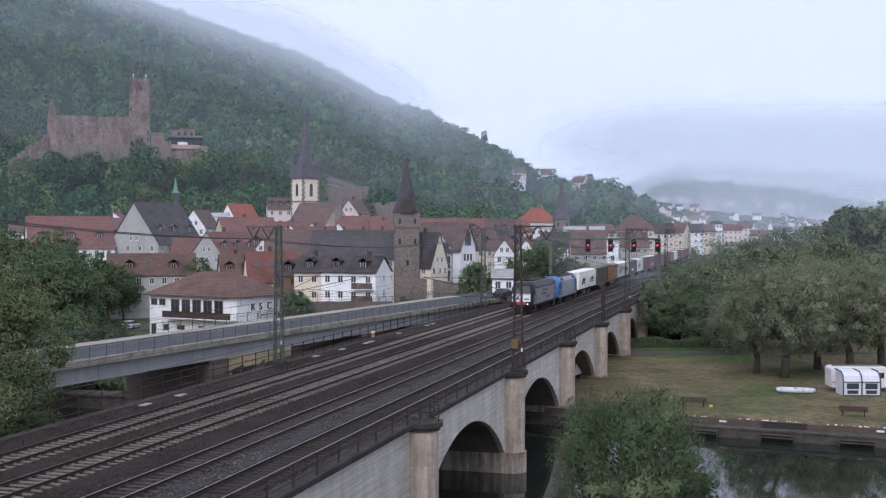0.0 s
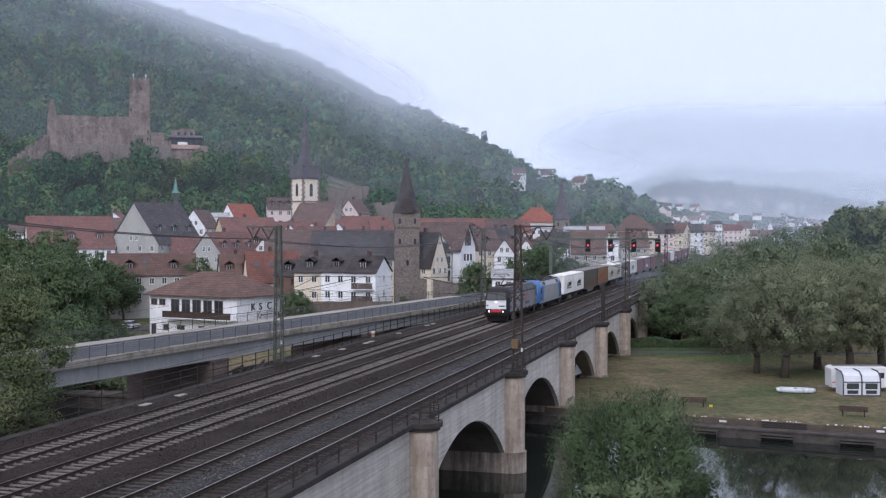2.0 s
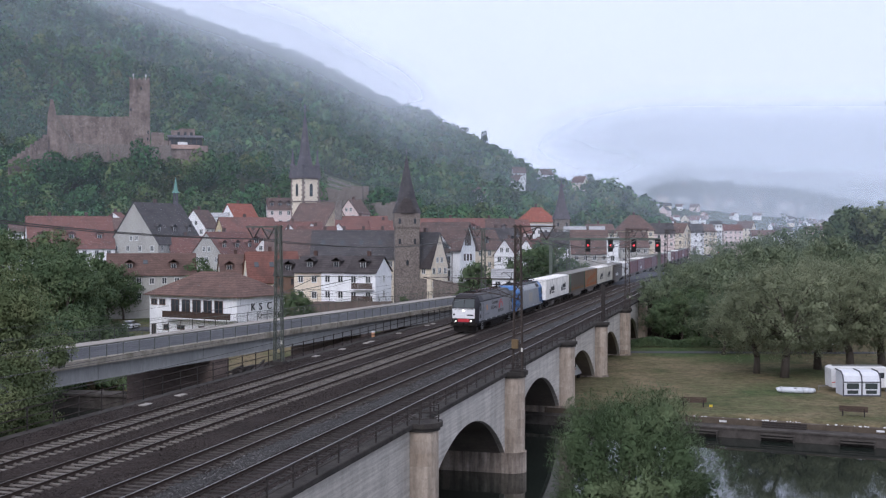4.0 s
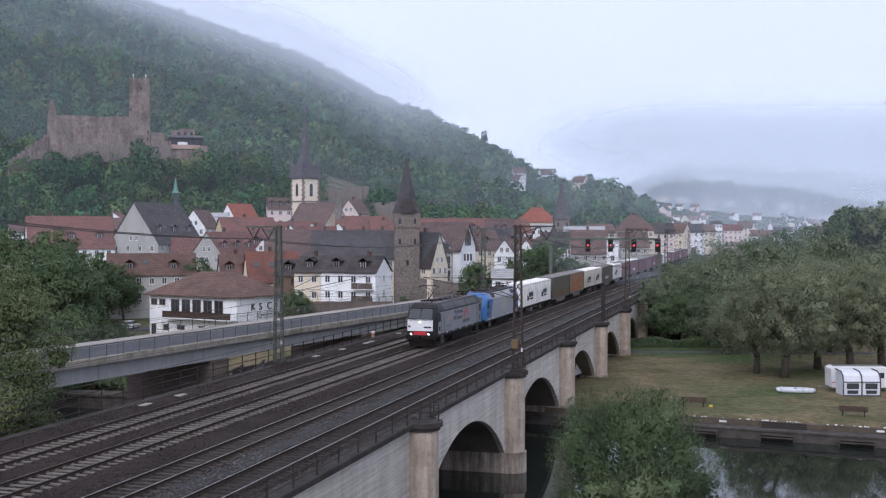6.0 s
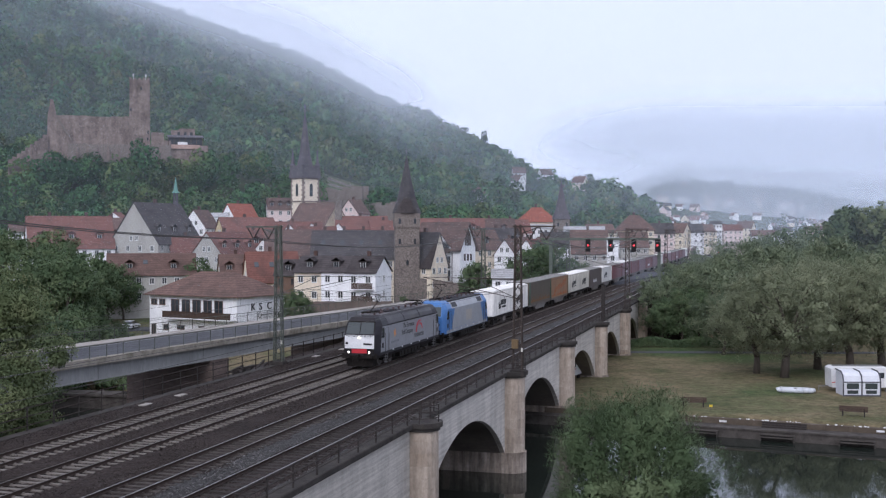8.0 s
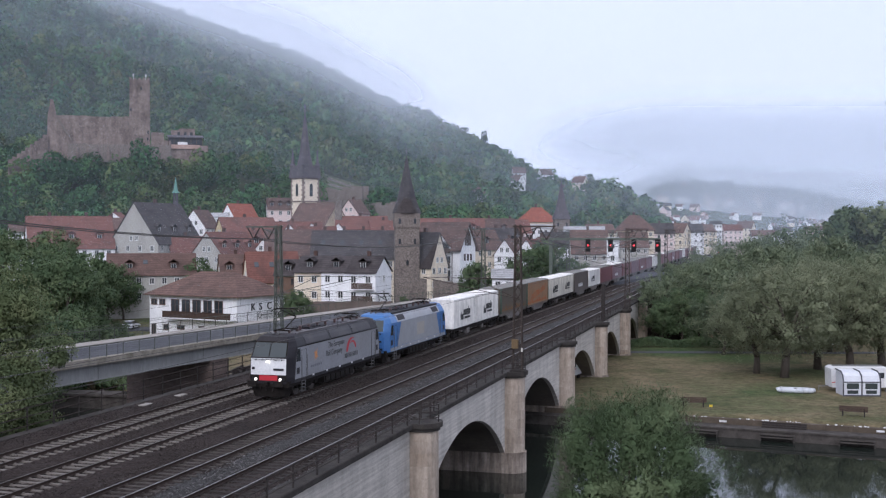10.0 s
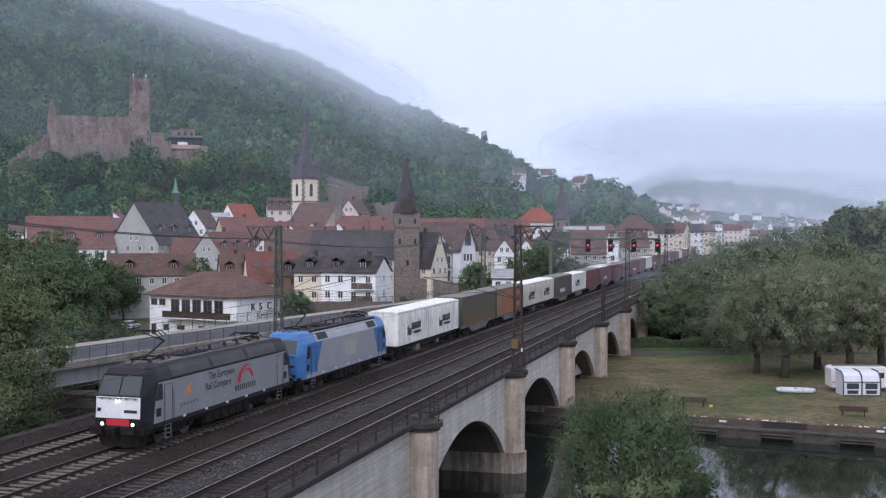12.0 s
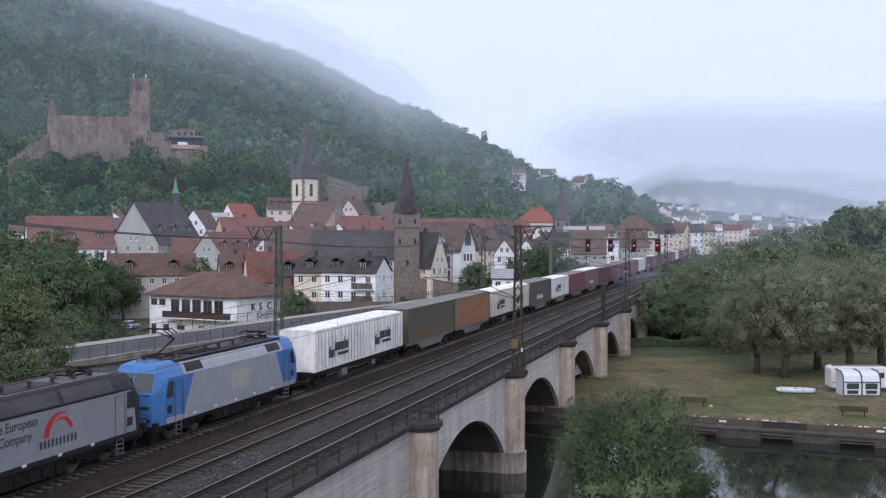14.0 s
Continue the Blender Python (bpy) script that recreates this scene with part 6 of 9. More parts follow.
def house(x, y, turn, w, d, eave, ridge, wall, roof, rows=2, cols=3, dormers=0, label="", chimneys=1, gcols=2, hip=False, dark=False, base=None, skylights=0, timber=False, win=(0.95, 1.25)):
    """A house with its front along local -y and gables at both ends of the ridge. eave and ridge are heights in the world."""
    z0 = float(terrain(x, y)) if base is None else base
    h = thing("house", pose(x, y, z0, 0, 0, turn), label, "house", "town houses")
    he, hr = eave - z0, ridge - z0
    bm = bmesh.new()
    if hip:
        box(bm, -w / 2, w / 2, -d / 2, d / 2, -1.5, he + 0.02)
    else:
        gable_walls(bm, w, d, he, hr)
    part("wall", bm, WALLS[wall], h)
    bm = bmesh.new()
    if hip:
        hip_roof(bm, w, d, he, hr)
    else:
        roof_slabs(bm, w, d, he, hr)
    rf = part("roof", bm, ROOFS[roof], h)
    storey = 2.75
    rows = min(rows, max(1, int((he + 0.3) / storey)))
    for r in range(rows):
        z = he - storey * (r + 1) + 0.95
        for c in range(cols):
            add_window(h, -w / 2 + (c + 0.5) * w / cols, -d / 2, z, 0, win[0], win[1], dark)
        for c in range(gcols):
            for sx, tn in ((-1, -90), (1, 90)):
                add_window(h, sx * w / 2, -d / 2 + (c + 0.5) * d / gcols, z, tn, win[0], win[1], dark)
    if not hip and hr - he > 3.2:
        for sx, tn in ((-1, -90), (1, 90)):
            for c in (-0.7, 0.7):
                add_window(h, sx * w / 2, c, he + 0.5, tn, 0.8, 1.1, dark)
    s = (hr - he) / (d / 2)
    for k in range(dormers):
        dx = -w / 2 + (k + 0.5) * w / dormers
        yf = -d / 2 + 0.28 * d / 2
        zf = he + s * 0.28 * d / 2
        bm = bmesh.new()
        ring = [(dx - 0.7, yf, zf - 0.1), (dx + 0.7, yf, zf - 0.1), (dx + 0.7, yf, zf + 1.15), (dx - 0.7, yf, zf + 1.15)]
        extrude(bm, ring, (0, min(1.25 / s, d * 0.3), 0))
        dm = part("dormer", bm, ROOFS[roof], h)
        bm = bmesh.new()
        ring = [(dx - 0.95, yf - 0.2, zf + 1.12), (dx, yf - 0.2, zf + 1.75), (dx + 0.95, yf - 0.2, zf + 1.12), (dx + 0.95, yf - 0.2, zf + 1.25), (dx, yf - 0.2, zf + 1.9), (dx - 0.95, yf - 0.2, zf + 1.25)]
        extrude(bm, ring, (0, min(2.1 / s, d * 0.42) + 0.3, 0))
        part("dormer_roof", bm, ROOFS[roof], dm)
        bm = bmesh.new()
        box(bm, dx - 0.42, dx + 0.42, yf - 0.03, yf - 0.004, zf + 0.1, zf + 0.95)
        part("pane", bm, M_PANE, dm)
        bm = bmesh.new()
        for a in ((dx - 0.47, dx - 0.42), (dx + 0.42, dx + 0.47), (dx - 0.02, dx + 0.02)):
            box(bm, a[0], a[1], yf - 0.05, yf - 0.002, zf + 0.05, zf + 1.0)
        part("window_frame", bm, M_FRAME, dm)
    for k in range(skylights):
        dx = -w / 2 + (k + 0.6) * w / (skylights + 0.4)
        yy = -d / 2 + 0.45 * d / 2
        zz = he + s * 0.45 * d / 2 + 0.26
        bm = bmesh.new()
        ring = [(dx - 0.4, yy, zz), (dx + 0.4, yy, zz), (dx + 0.4, yy + 0.8, zz + 0.8 * s), (dx - 0.4, yy + 0.8, zz + 0.8 * s)]
        extrude(bm, ring, (0, 0, 0.07))
        part("skylight", bm, M_SKYLIGHT, rf, "tilted roof window")
    for k in range(chimneys):
        cx = -w / 2 + (k + 0.62) * w / (chimneys + 0.3)
        bm = bmesh.new()
        cy = 0.4
        box(bm, cx - 0.3, cx + 0.3, cy - 0.3, cy + 0.3, hr - 1.2, hr + 0.95)
        box(bm, cx - 0.37, cx + 0.37, cy - 0.37, cy + 0.37, hr + 0.95, hr + 1.07)
        part("chimney", bm, M_CHIMNEY, h)
    if timber and not hip:
        bm = bmesh.new()
        for sx in (-1, 1):
            x0 = sx * (w / 2 + 0.02)
            for zz in (he, he + (hr - he) * 0.45):
                hw = d / 2 * (1 - (zz - he) / (hr - he))
                bar(bm, (x0, -hw, zz), (x0, hw, zz), 0.08, 0.2)
            for c in range(-2, 3):
                yy = c * d / 5
                bar(bm, (x0, yy, he - 2.6), (x0, yy, min(hr - 0.2, hr - abs(yy) * s)), 0.16, 0.08)
        part("timber_frame", bm, M_TIMBER, h, "dark timber framing")
    return h


house(-148.5, 219.5, 40.1, 17.9, 12, 7.1, 13.9, "white", "red", label="white house with a long red tiled roof and dormers", dormers=3, cols=7, chimneys=2)
house(-147.3, 234.6, 14.1, 8, 9, 7.7, 13.7, "white", "brown", label="white house with a steep dark brown roof", cols=3, dormers=2)
house(-133.1, 231.0, 86.6, 18.5, 12.4, 8.1, 17.0, "grey", "slate", label="large grey gabled house with a broad slate roof", cols=6, gcols=4, rows=3, dormers=3, chimneys=1)
house(-125.3, 230.1, 38.6, 8, 8, 5.9, 9.4, "white", "red", label="small white house with a low red roof", cols=3)
house(-111.8, 191.8, 30.2, 16, 9, 2.6, 6.3, "grey", "brown", label="long low grey building with a dark brown roof", cols=7, dormers=2, skylights=1, chimneys=0)
house(-140.2, 265.2, 95.9, 10, 6.2, 11.8, 16.1, "white", "brown", label="tall white gabled house with small windows", gcols=3)
house(-147.7, 289.5, 27.0, 5, 6, 14.7, 15.8, "white", "grey", label="white flat-roofed block with a balcony", cols=3, chimneys=0)
house(-144.6, 296.6, 61.0, 8, 7, 14.6, 18.5, "white", "orange", label="white house with a bright orange-red roof", cols=2)
house(-126.4, 263.2, 43.6, 14, 10, 9.5, 14.1, "yellow", "red", label="ochre house with a wide red tiled roof", cols=5)
house(-110.3, 219.9, 74.6, 12, 8.5, 5.9, 10.4, "grey", "red", label="grey gabled house with a red-brown roof and dormers", dormers=3, cols=4, gcols=3)
house(-88.9, 195.8, 32.4, 9.5, 10, 1.4, 6.7, "cream", "red", label="house with a steep red roof and two skylights", cols=3, skylights=3)
house(-98.7, 201.1, 31.1, 6.5, 9, 2.1, 6.0, "cream", "brown", label="house with a dark red roof and dormers", dormers=2, cols=2)
house(-105.3, 228.9, 110.7, 9, 5, 6.0, 9.3, "white", "red", label="small white gabled house with a tall narrow front", gcols=1, chimneys=0)
house(-124.3, 273.0, 110.5, 3.5, 4, 9.2, 12.8, "white", "red", label="white gable end among red roofs", gcols=1, chimneys=0)
house(-114.7, 266.4, 23.3, 14, 9, 9.9, 13.0, "white", "red", label="house with a long bright red roof", cols=4, dormers=0)
house(-110.8, 254.9, 109.5, 4, 3, 10.7, 12.3, "white", "red", label="small white gable between red roofs", gcols=1, chimneys=0)
house(-105.8, 257.1, 108.4, 4, 3.6, 10.5, 12.6, "white", "red", label="small white gable between red roofs", gcols=1, chimneys=0)
house(-99.8, 259.5, 107.0, 4, 3.6, 10.5, 12.6, "white", "red", label="small white gable between red roofs", gcols=1, chimneys=0)
house(-97.0, 222.8, 23.5, 10, 10, 5.6, 10.9, "cream", "brown", label="house with a weathered red-brown roof", cols=4, chimneys=1)
house(-83.1, 225.1, 17.3, 17.5, 10, 5.1, 10.7, "cream", "slate", label="long house with a dark slate roof and small roof windows", dormers=0, cols=8, chimneys=4, skylights=4)
house(-81.8, 189.0, 9.4, 4.6, 7, 2.9, 5.4, "brown", "slate", label="small brown-boarded annex with a slate roof", cols=2, chimneys=0, dormers=1, dark=True)
house(-76.9, 188.4, 4.2, 4.9, 9.4, 3.5, 6.1, "cream", "slate", label="cream terraced house with a slate roof", cols=2, rows=2, chimneys=1, dormers=1, gcols=1)
house(-71.9, 188.6, 2.9, 4.7, 9.4, 3.6, 6.1, "white", "slate", label="white terraced house with a slate roof", cols=2, rows=2, chimneys=0, dormers=1, gcols=1)
house(-66.8, 188.5, 1.5, 5.3, 9.4, 3.5, 6.1, "white", "slate", label="white end-of-terrace house with timber balconies", cols=2, rows=2, chimneys=1, dormers=1, gcols=1)
house(-66.9, 223.2, -21.8, 7.5, 5.6, 3.8, 10.3, "cream", "slate", label="cream gabled house with a steep slate roof", cols=2, rows=3, gcols=3)
house(-79.3, 289.3, 15.3, 17, 9, 9.8, 14.0, "pink", "red", label="long house with a red tiled roof", cols=6, dormers=3)
house(-72.2, 303.5, 23.4, 13, 9, 9.8, 14.1, "white", "brown", label="house with a brown tiled roof", cols=5, dormers=2)
house(-102.8, 284.0, 19.9, 13.5, 9, 11.3, 14.6, "cream", "red", label="house with a broad red roof", cols=5)
house(-96.5, 284.1, 30.8, 8, 8, 10.4, 13.4, "pink", "red", label="small house with a red roof", cols=3)
house(-41.4, 183.4, 12.7, 3.6, 3.4, 3.0, 4.2, "white", "grey", label="small white annex with a balcony", cols=2, rows=1, chimneys=0)
house(-55.9, 256.0, 82.3, 9, 5, 5.4, 8.8, "white", "brown", label="white gabled house with a brown roof", gcols=2, cols=3)
house(-55.7, 269.3, 86.7, 9, 5, 5.7, 9.2, "cream", "brown", label="cream gabled house with a brown roof", gcols=2, cols=3, timber=True)
house(-51.0, 257.0, 81.2, 9, 5.4, 5.2, 8.8, "white", "red", label="white gabled house with a red roof", gcols=2, cols=3)
house(-52.9, 280.1, 82.7, 9, 5, 5.8, 9.2, "cream", "brown", label="pale gabled house with a brown roof", gcols=2, cols=3)
house(-64.2, 277.7, 38.0, 11, 8, 6.4, 11.4, "white", "slate", label="white house with a steep slate roof", cols=4, dormers=2)
house(-67.2, 271.8, 53.9, 9, 7, 6.5, 10.9, "cream", "brown", label="cream house with a brown roof", cols=3, dormers=1)
house(-70.4, 322.4, 27.3, 10, 8, 10.4, 14.0, "pink", "red", label="house with a red roof among the gables", cols=4)
house(-67.4, 345.5, 19.0, 11.5, 9, 13.5, 18.2, "cream", "orange", label="tall cream house with a half-hipped orange roof", cols=6, hip=True, dormers=0)
house(-65.5, 335.7, 11.0, 11, 3, 11.7, 12.6, "white", "grey", label="long white flat-roofed annex", cols=6, rows=1, chimneys=0)
house(-45.9, 301.5, 8.7, 10.5, 8, 10.7, 11.9, "white", "grey", label="low white hall with a pale flat roof", cols=5, rows=1, chimneys=0)
house(-41.8, 281.9, 13.4, 9, 9, 5.4, 10.9, "grey", "brown", label="house with a steep dark brown roof beside the railway", cols=4)
house(-52.3, 295.4, 30.0, 8, 8, 6.8, 10.4, "white", "slate", label="house with a slate roof beside the tower", cols=3)
house(-33.0, 259.9, 7.2, 2.6, 4, 8.5, 9.1, "white", "grey", label="narrow white building beside the tracks", cols=1, rows=3, chimneys=0)
house(-41.3, 382.8, 12.2, 12, 9, 11.0, 16.2, "cream", "brown", label="cream house with a brown hipped roof", cols=5, rows=2, hip=True)
house(-35.9, 328.0, 16.2, 8, 7, 6.4, 10.4, "grey", "brown", label="grey house with a brown roof near the signals", cols=4)
house(-48.2, 346.7, 22.9, 8, 8, 10.4, 12.8, "cream", "brown", label="cream house with a brown roof", cols=3)
house(-35.9, 418.5, 14.9, 9, 8, 10.1, 13.6, "pink", "slate", label="pink house with a slate roof", cols=4, rows=3)
house(-34.1, 468.8, -15.8, 10, 9, 10.3, 14.0, "cream", "brown", label="cream gabled house by the railway", cols=4, rows=3)
house(-31.1, 519.1, 18.4, 10, 9, 10.5, 14.1, "white", "slate", label="white house with a slate roof by the railway", cols=4, rows=3)
house(-27.3, 559.3, 32.8, 9, 9, 10.8, 14.1, "cream", "brown", label="cream house by the railway", cols=4, rows=3)
house(-23.0, 599.6, 2.2, 6, 9, 14.6, 16.1, "white", "slate", label="tall white apartment house", cols=4, rows=5, chimneys=0)
house(-16.1, 639.8, 11.4, 10, 9, 11.5, 14.6, "pink", "red", label="pink house with a red roof", cols=4, rows=3)
house(-9.2, 679.9, -14.2, 9, 9, 12.8, 16.8, "cream", "brown", label="cream house with a brown roof", cols=4, rows=3)
house(0.3, 620.0, 5.0, 12, 9, 8.5, 11.4, "white", "brown", label="long white house beyond the trees", cols=5, rows=2)
house(11.6, 699.9, 4.1, 10, 9, 10.9, 13.6, "white", "slate", label="white house beyond the trees", cols=5, rows=2)
house(29.5, 639.3, -2.6, 16, 9, 11.8, 13.6, "cream", "brown", label="long cream apartment building beyond the trees", cols=9, rows=3)
house(-142.4, 319.7, 28.0, 7.5, 8, 17.5, 20.8, "pink", "brown", label="pink house with a mansard roof and dormers", cols=3, dormers=3)
house(-116.9, 317.1, 86.2, 9, 6, 16.1, 20.0, "pink", "brown", label="pale pink gabled house near the church", gcols=2, cols=3)
house(-176.0, 242.9, 41.9, 9, 8, 10.5, 12.2, "white", "brown", label="white house with a low brown roof", cols=4)
house(-161.0, 259.0, 101.9, 5, 5, 13.6, 15.5, "white", "red", label="white gable behind the larger houses", gcols=1)
house(-172.8, 257.4, 33.9, 10, 8, 12.2, 13.9, "cream", "brown", label="house at the foot of the hill", cols=3)
house(-114.8, 287.9, 29.7, 8, 8, 11.0, 13.5, "white", "red", label="house with a red roof below the church", cols=3)
house(-86.2, 279.0, 11.2, 10, 9, 9.9, 13.3, "pink", "red", label="house with a red roof behind the stone tower", cols=4)
house(-111.8, 236.9, 37.3, 8, 7, 6.8, 10.7, "cream", "red", label="house with a red roof", cols=3, dormers=1)
house(-101.1, 248.2, 26.2, 9, 8, 7.7, 11.7, "white", "red", label="house with a red roof in the old town", cols=3, dormers=2)
house(-163, 771, 20, 9, 8, 51.5, 55.5, "white", "brown", label="pale hillside house with a pitched roof among trees", cols=3, base=45)
house(-157.7, 738, -25, 9, 8, 44.5, 48.5, "white", "brown", label="pale hillside house with a pitched roof among trees", cols=3, base=38)
house(-150, 800, 40, 9, 8, 51.5, 55.5, "white", "brown", label="pale hillside house with a pitched roof among trees", cols=3, base=45)
house(-132, 785, 15, 9, 8, 39.5, 43.5, "white", "brown", label="pale hillside house with a pitched roof among trees", cols=3, base=33)
house(-120, 770, -20, 9, 8, 44.5, 48.5, "cream", "red", label="pale hillside house with a pitched roof among trees", cols=3, base=38)
house(-141.7, 570, 10, 9, 8, 29.5, 33.5, "white", "brown", label="pale hillside house with a pitched roof among trees", cols=3, base=23)


# ---- landmark buildings ----
def boathouse():
    """The white club house with a hipped tile roof, balcony and three raised letters."""
    x, y = -85.5, 167.4
    z0 = float(terrain(x, y)) - 0.1
    turn = 15.777 + 11.3 - 42
    h = thing("club_house", pose(x, y, z0, 0, 0, turn), "white club house with hipped red-brown roof and timber balcony", "house")
    w, d, he, hr = 18.5, 12.0, 0.35 - z0, 4.1 - z0
    bm = bmesh.new()
    box(bm, -w / 2, w / 2, -d / 2, d / 2, -1.0, he)
    part("wall", bm, WALLS["white"], h)
    bm = bmesh.new()
    hip_roof(bm, w, d, he, hr, 0.7)
    part("roof", bm, ROOFS["brown"], h, "red-brown tiled hipped roof")
    bm = bmesh.new()
    box(bm, -w / 2 - 0.72, w / 2 + 0.72, -d / 2 - 0.78, -d / 2 - 0.7, he - 0.02, he + 0.14)
    box(bm, w / 2 + 0.7, w / 2 + 0.78, -d / 2 - 0.72, d / 2 + 0.72, he - 0.02, he + 0.14)
    part("gutter", bm, M_DARKFRAME, h)
    fl = he - 2.95
    for k, (xx, ww, hh) in enumerate(((-8.2, 1.3, 0.95), (-6.4, 1.3, 0.95))):
        add_window(h, xx, -d / 2, he - 1.55, 0, ww, hh, True)
    for k in range(5):
        add_window(h, -3.6 + k * 2.3, -d / 2, fl + 0.15, 0, 1.75, 2.25, True)
    bm = bmesh.new()
    box(bm, -5.0, w / 2, -d / 2 - 1.5, -d / 2, fl - 0.62, fl - 0.45)
    bal = part("balcony", bm, WALLS["white"], h)
    bm = bmesh.new()
    k = -5.0
    while k < w / 2:
        box(bm, k, k + 0.12, -d / 2 - 1.5, -d / 2 - 1.46, fl - 0.45, fl + 0.5)
        k += 0.15
    box(bm, -5.05, w / 2 + 0.05, -d / 2 - 1.55, -d / 2 - 1.42, fl + 0.5, fl + 0.58)
    part("balustrade", bm, M_TIMBER, bal, "brown timber balustrade")
    for k in (-5.0, 9.0):
        bm = bmesh.new()
        box(bm, k - 0.09, k + 0.09, -d / 2 - 1.5, -d / 2 - 1.32, -0.5, fl - 1.0)
        part("post", bm, M_FRAME, h)
    for xx, ww, hh, zz in ((-8.3, 1.0, 2.1, 0.1), (-5.6, 1.2, 0.9, 1.3), (-2.4, 1.6, 0.7, 1.5), (2.0, 1.2, 0.9, 1.3), (5.6, 1.6, 0.7, 1.5)):
        add_window(h, xx, -d / 2, zz, 0, ww, hh, True)
    for k, ch in enumerate("KSC"):
        c = bpy.data.curves.new("letter", "FONT")
        c.body, c.size, c.extrude = ch, 1.6, 0.05
        c.materials.append(M_INK)
        o = new("letter", c)
        o.parent = h
        o.matrix_local = pose(w / 2 + 0.06, -2.7 + 1.95 * k, he - 2.15, 90, 0, 90)
        tagged(o, "raised black letter")
    bm = bmesh.new()
    tube(bm, (w / 2 + 0.05, -0.4, he - 3.0), (w / 2 + 0.05, 4.3, he - 2.8), 0.05)
    for yy in (-0.6, 4.5):
        for i in range(12):
            a, b = i * math.pi / 6, (i + 1) * math.pi / 6
            tube(bm, (w / 2 + 0.05, yy + 0.4 * math.cos(a), he - 3.0 + 0.4 * math.sin(a)), (w / 2 + 0.05, yy + 0.4 * math.cos(b), he - 3.0 + 0.4 * math.sin(b)), 0.05, seg=5)
    part("wall_ornament", bm, M_INK, h, "black bar with two rings")
    for k in range(3):
        bm = bmesh.new()
        xx = -5 + k * 4.5
        yv = -d / 2 + 2.2
        zz = he + (hr - he) * 2.2 / (d / 2) * 0.95 + 0.1
        box(bm, xx - 0.25, xx + 0.25, yv - 0.2, yv + 0.2, zz, zz + 0.25)
        part("roof_vent", bm, M_GALV, h)


boathouse()


def balconies():
    """Two timber balconies stacked on the end terrace house."""
    x, y, turn = -66.3, 188.7, 15.777 + 3.75 - 18
    for z, lab in ((0.72, "upper brown timber balcony on a white house"), (-1.5, "lower brown timber balcony on a white house")):
        b = thing("balcony", pose(x, y, z, 0, 0, turn), lab, "balcony", "balconies")
        bm = bmesh.new()
        box(bm, -1.9, 1.9, -5.9, -4.5, -0.16, 0)
        part("slab", bm, WALLS["white"], b)
        bm = bmesh.new()
        k = -1.9
        while k < 1.85:
            box(bm, k, k + 0.16, -5.92, -5.88, 0, 0.95)
            k += 0.19
        box(bm, -1.93, 1.93, -5.95, -5.85, 0.95, 1.02)
        part("balustrade", bm, M_TIMBER, b, "brown timber boards")


def ashlar_ring(bm, w, z0, z1, course, rnd, taper=0.0):
    z, n = z0, 0
    while z < z1:
        h = min(course * rnd.uniform(0.8, 1.2), z1 - z)
        o = rnd.uniform(-0.03, 0.03) - taper * (z - z0)
        box(bm, -w / 2 - o, w / 2 + o, -w / 2 - o, w / 2 + o, z, z + h)
        z += h


def spire(bm, w, z0, z1, flare=0.5, seg=8, bell=0.22):
    """A slender roof that flares at the foot."""
    prev = None
    for r, z in ((w / 2 + flare, z0), (w / 2 * 0.74, z0 + (z1 - z0) * bell), (w / 2 * 0.42, z0 + (z1 - z0) * 0.55), (0.05, z1)):
        ring = [bm.verts.new((r * math.cos(2 * math.pi * (i + 0.5) / seg) * (1.08 if seg == 8 else 1.414), r * math.sin(2 * math.pi * (i + 0.5) / seg) * (1.08 if seg == 8 else 1.414), z)) for i in range(seg)]
        if prev:
            for i in range(seg):
                bm.faces.new((prev[i], prev[(i + 1) % seg], ring[(i + 1) % seg], ring[i]))
        else:
            bm.faces.new(ring[::-1])
        prev = ring
    bm.faces.new(prev)


def stone_tower(x, y, turn, w, eave, tip, label):
    z0 = float(terrain(x, y)) - 1
    t = thing("town_tower", pose(x, y, z0, 0, 0, turn), label, "tower")
    bm = bmesh.new()
    ashlar_ring(bm, w, 0, eave - z0 - 2.8, 0.7, random.Random(4), 0.003)
    part("shaft", bm, M_STONE, t)
    bm = bmesh.new()
    box(bm, -w / 2 - 0.12, w / 2 + 0.12, -w / 2 - 0.12, w / 2 + 0.12, eave - z0 - 2.85, eave - z0)
    part("upper_storey", bm, M_STONE, t)
    bm = bmesh.new()
    spire(bm, w, eave - z0, tip - z0, 0.45, 4 if w < 4.6 else 8, 0.26)
    part("spire", bm, M_SPIRE if w < 4.6 else ROOFS["slate"], t, "steep flared tiled spire")
    bm = bmesh.new()
    tube(bm, (0, 0, tip - z0 - 0.2), (0, 0, tip - z0 + 1.3), 0.05)
    tube(bm, (0, 0, tip - z0 + 0.5), (0, 0, tip - z0 + 0.7), 0.14)
    part("finial", bm, M_GALV, t)
    H = eave - z0
    for zz, n in ((H - 2.1, 2), (H - 6.2, 2), (H - 10.5, 1)):
        for k in range(n):
            bm = bmesh.new()
            xx = (k - (n - 1) / 2) * w * 0.62
            ring = [(xx - 0.24, -w / 2 - 0.14, zz), (xx + 0.24, -w / 2 - 0.14, zz), (xx + 0.24, -w / 2 - 0.14, zz + 0.9), (xx, -w / 2 - 0.14, zz + 1.15), (xx - 0.24, -w / 2 - 0.14, zz + 0.9)]
            extrude(bm, ring, (0, 0.3, 0))
            part("opening", bm, M_PANE, t)


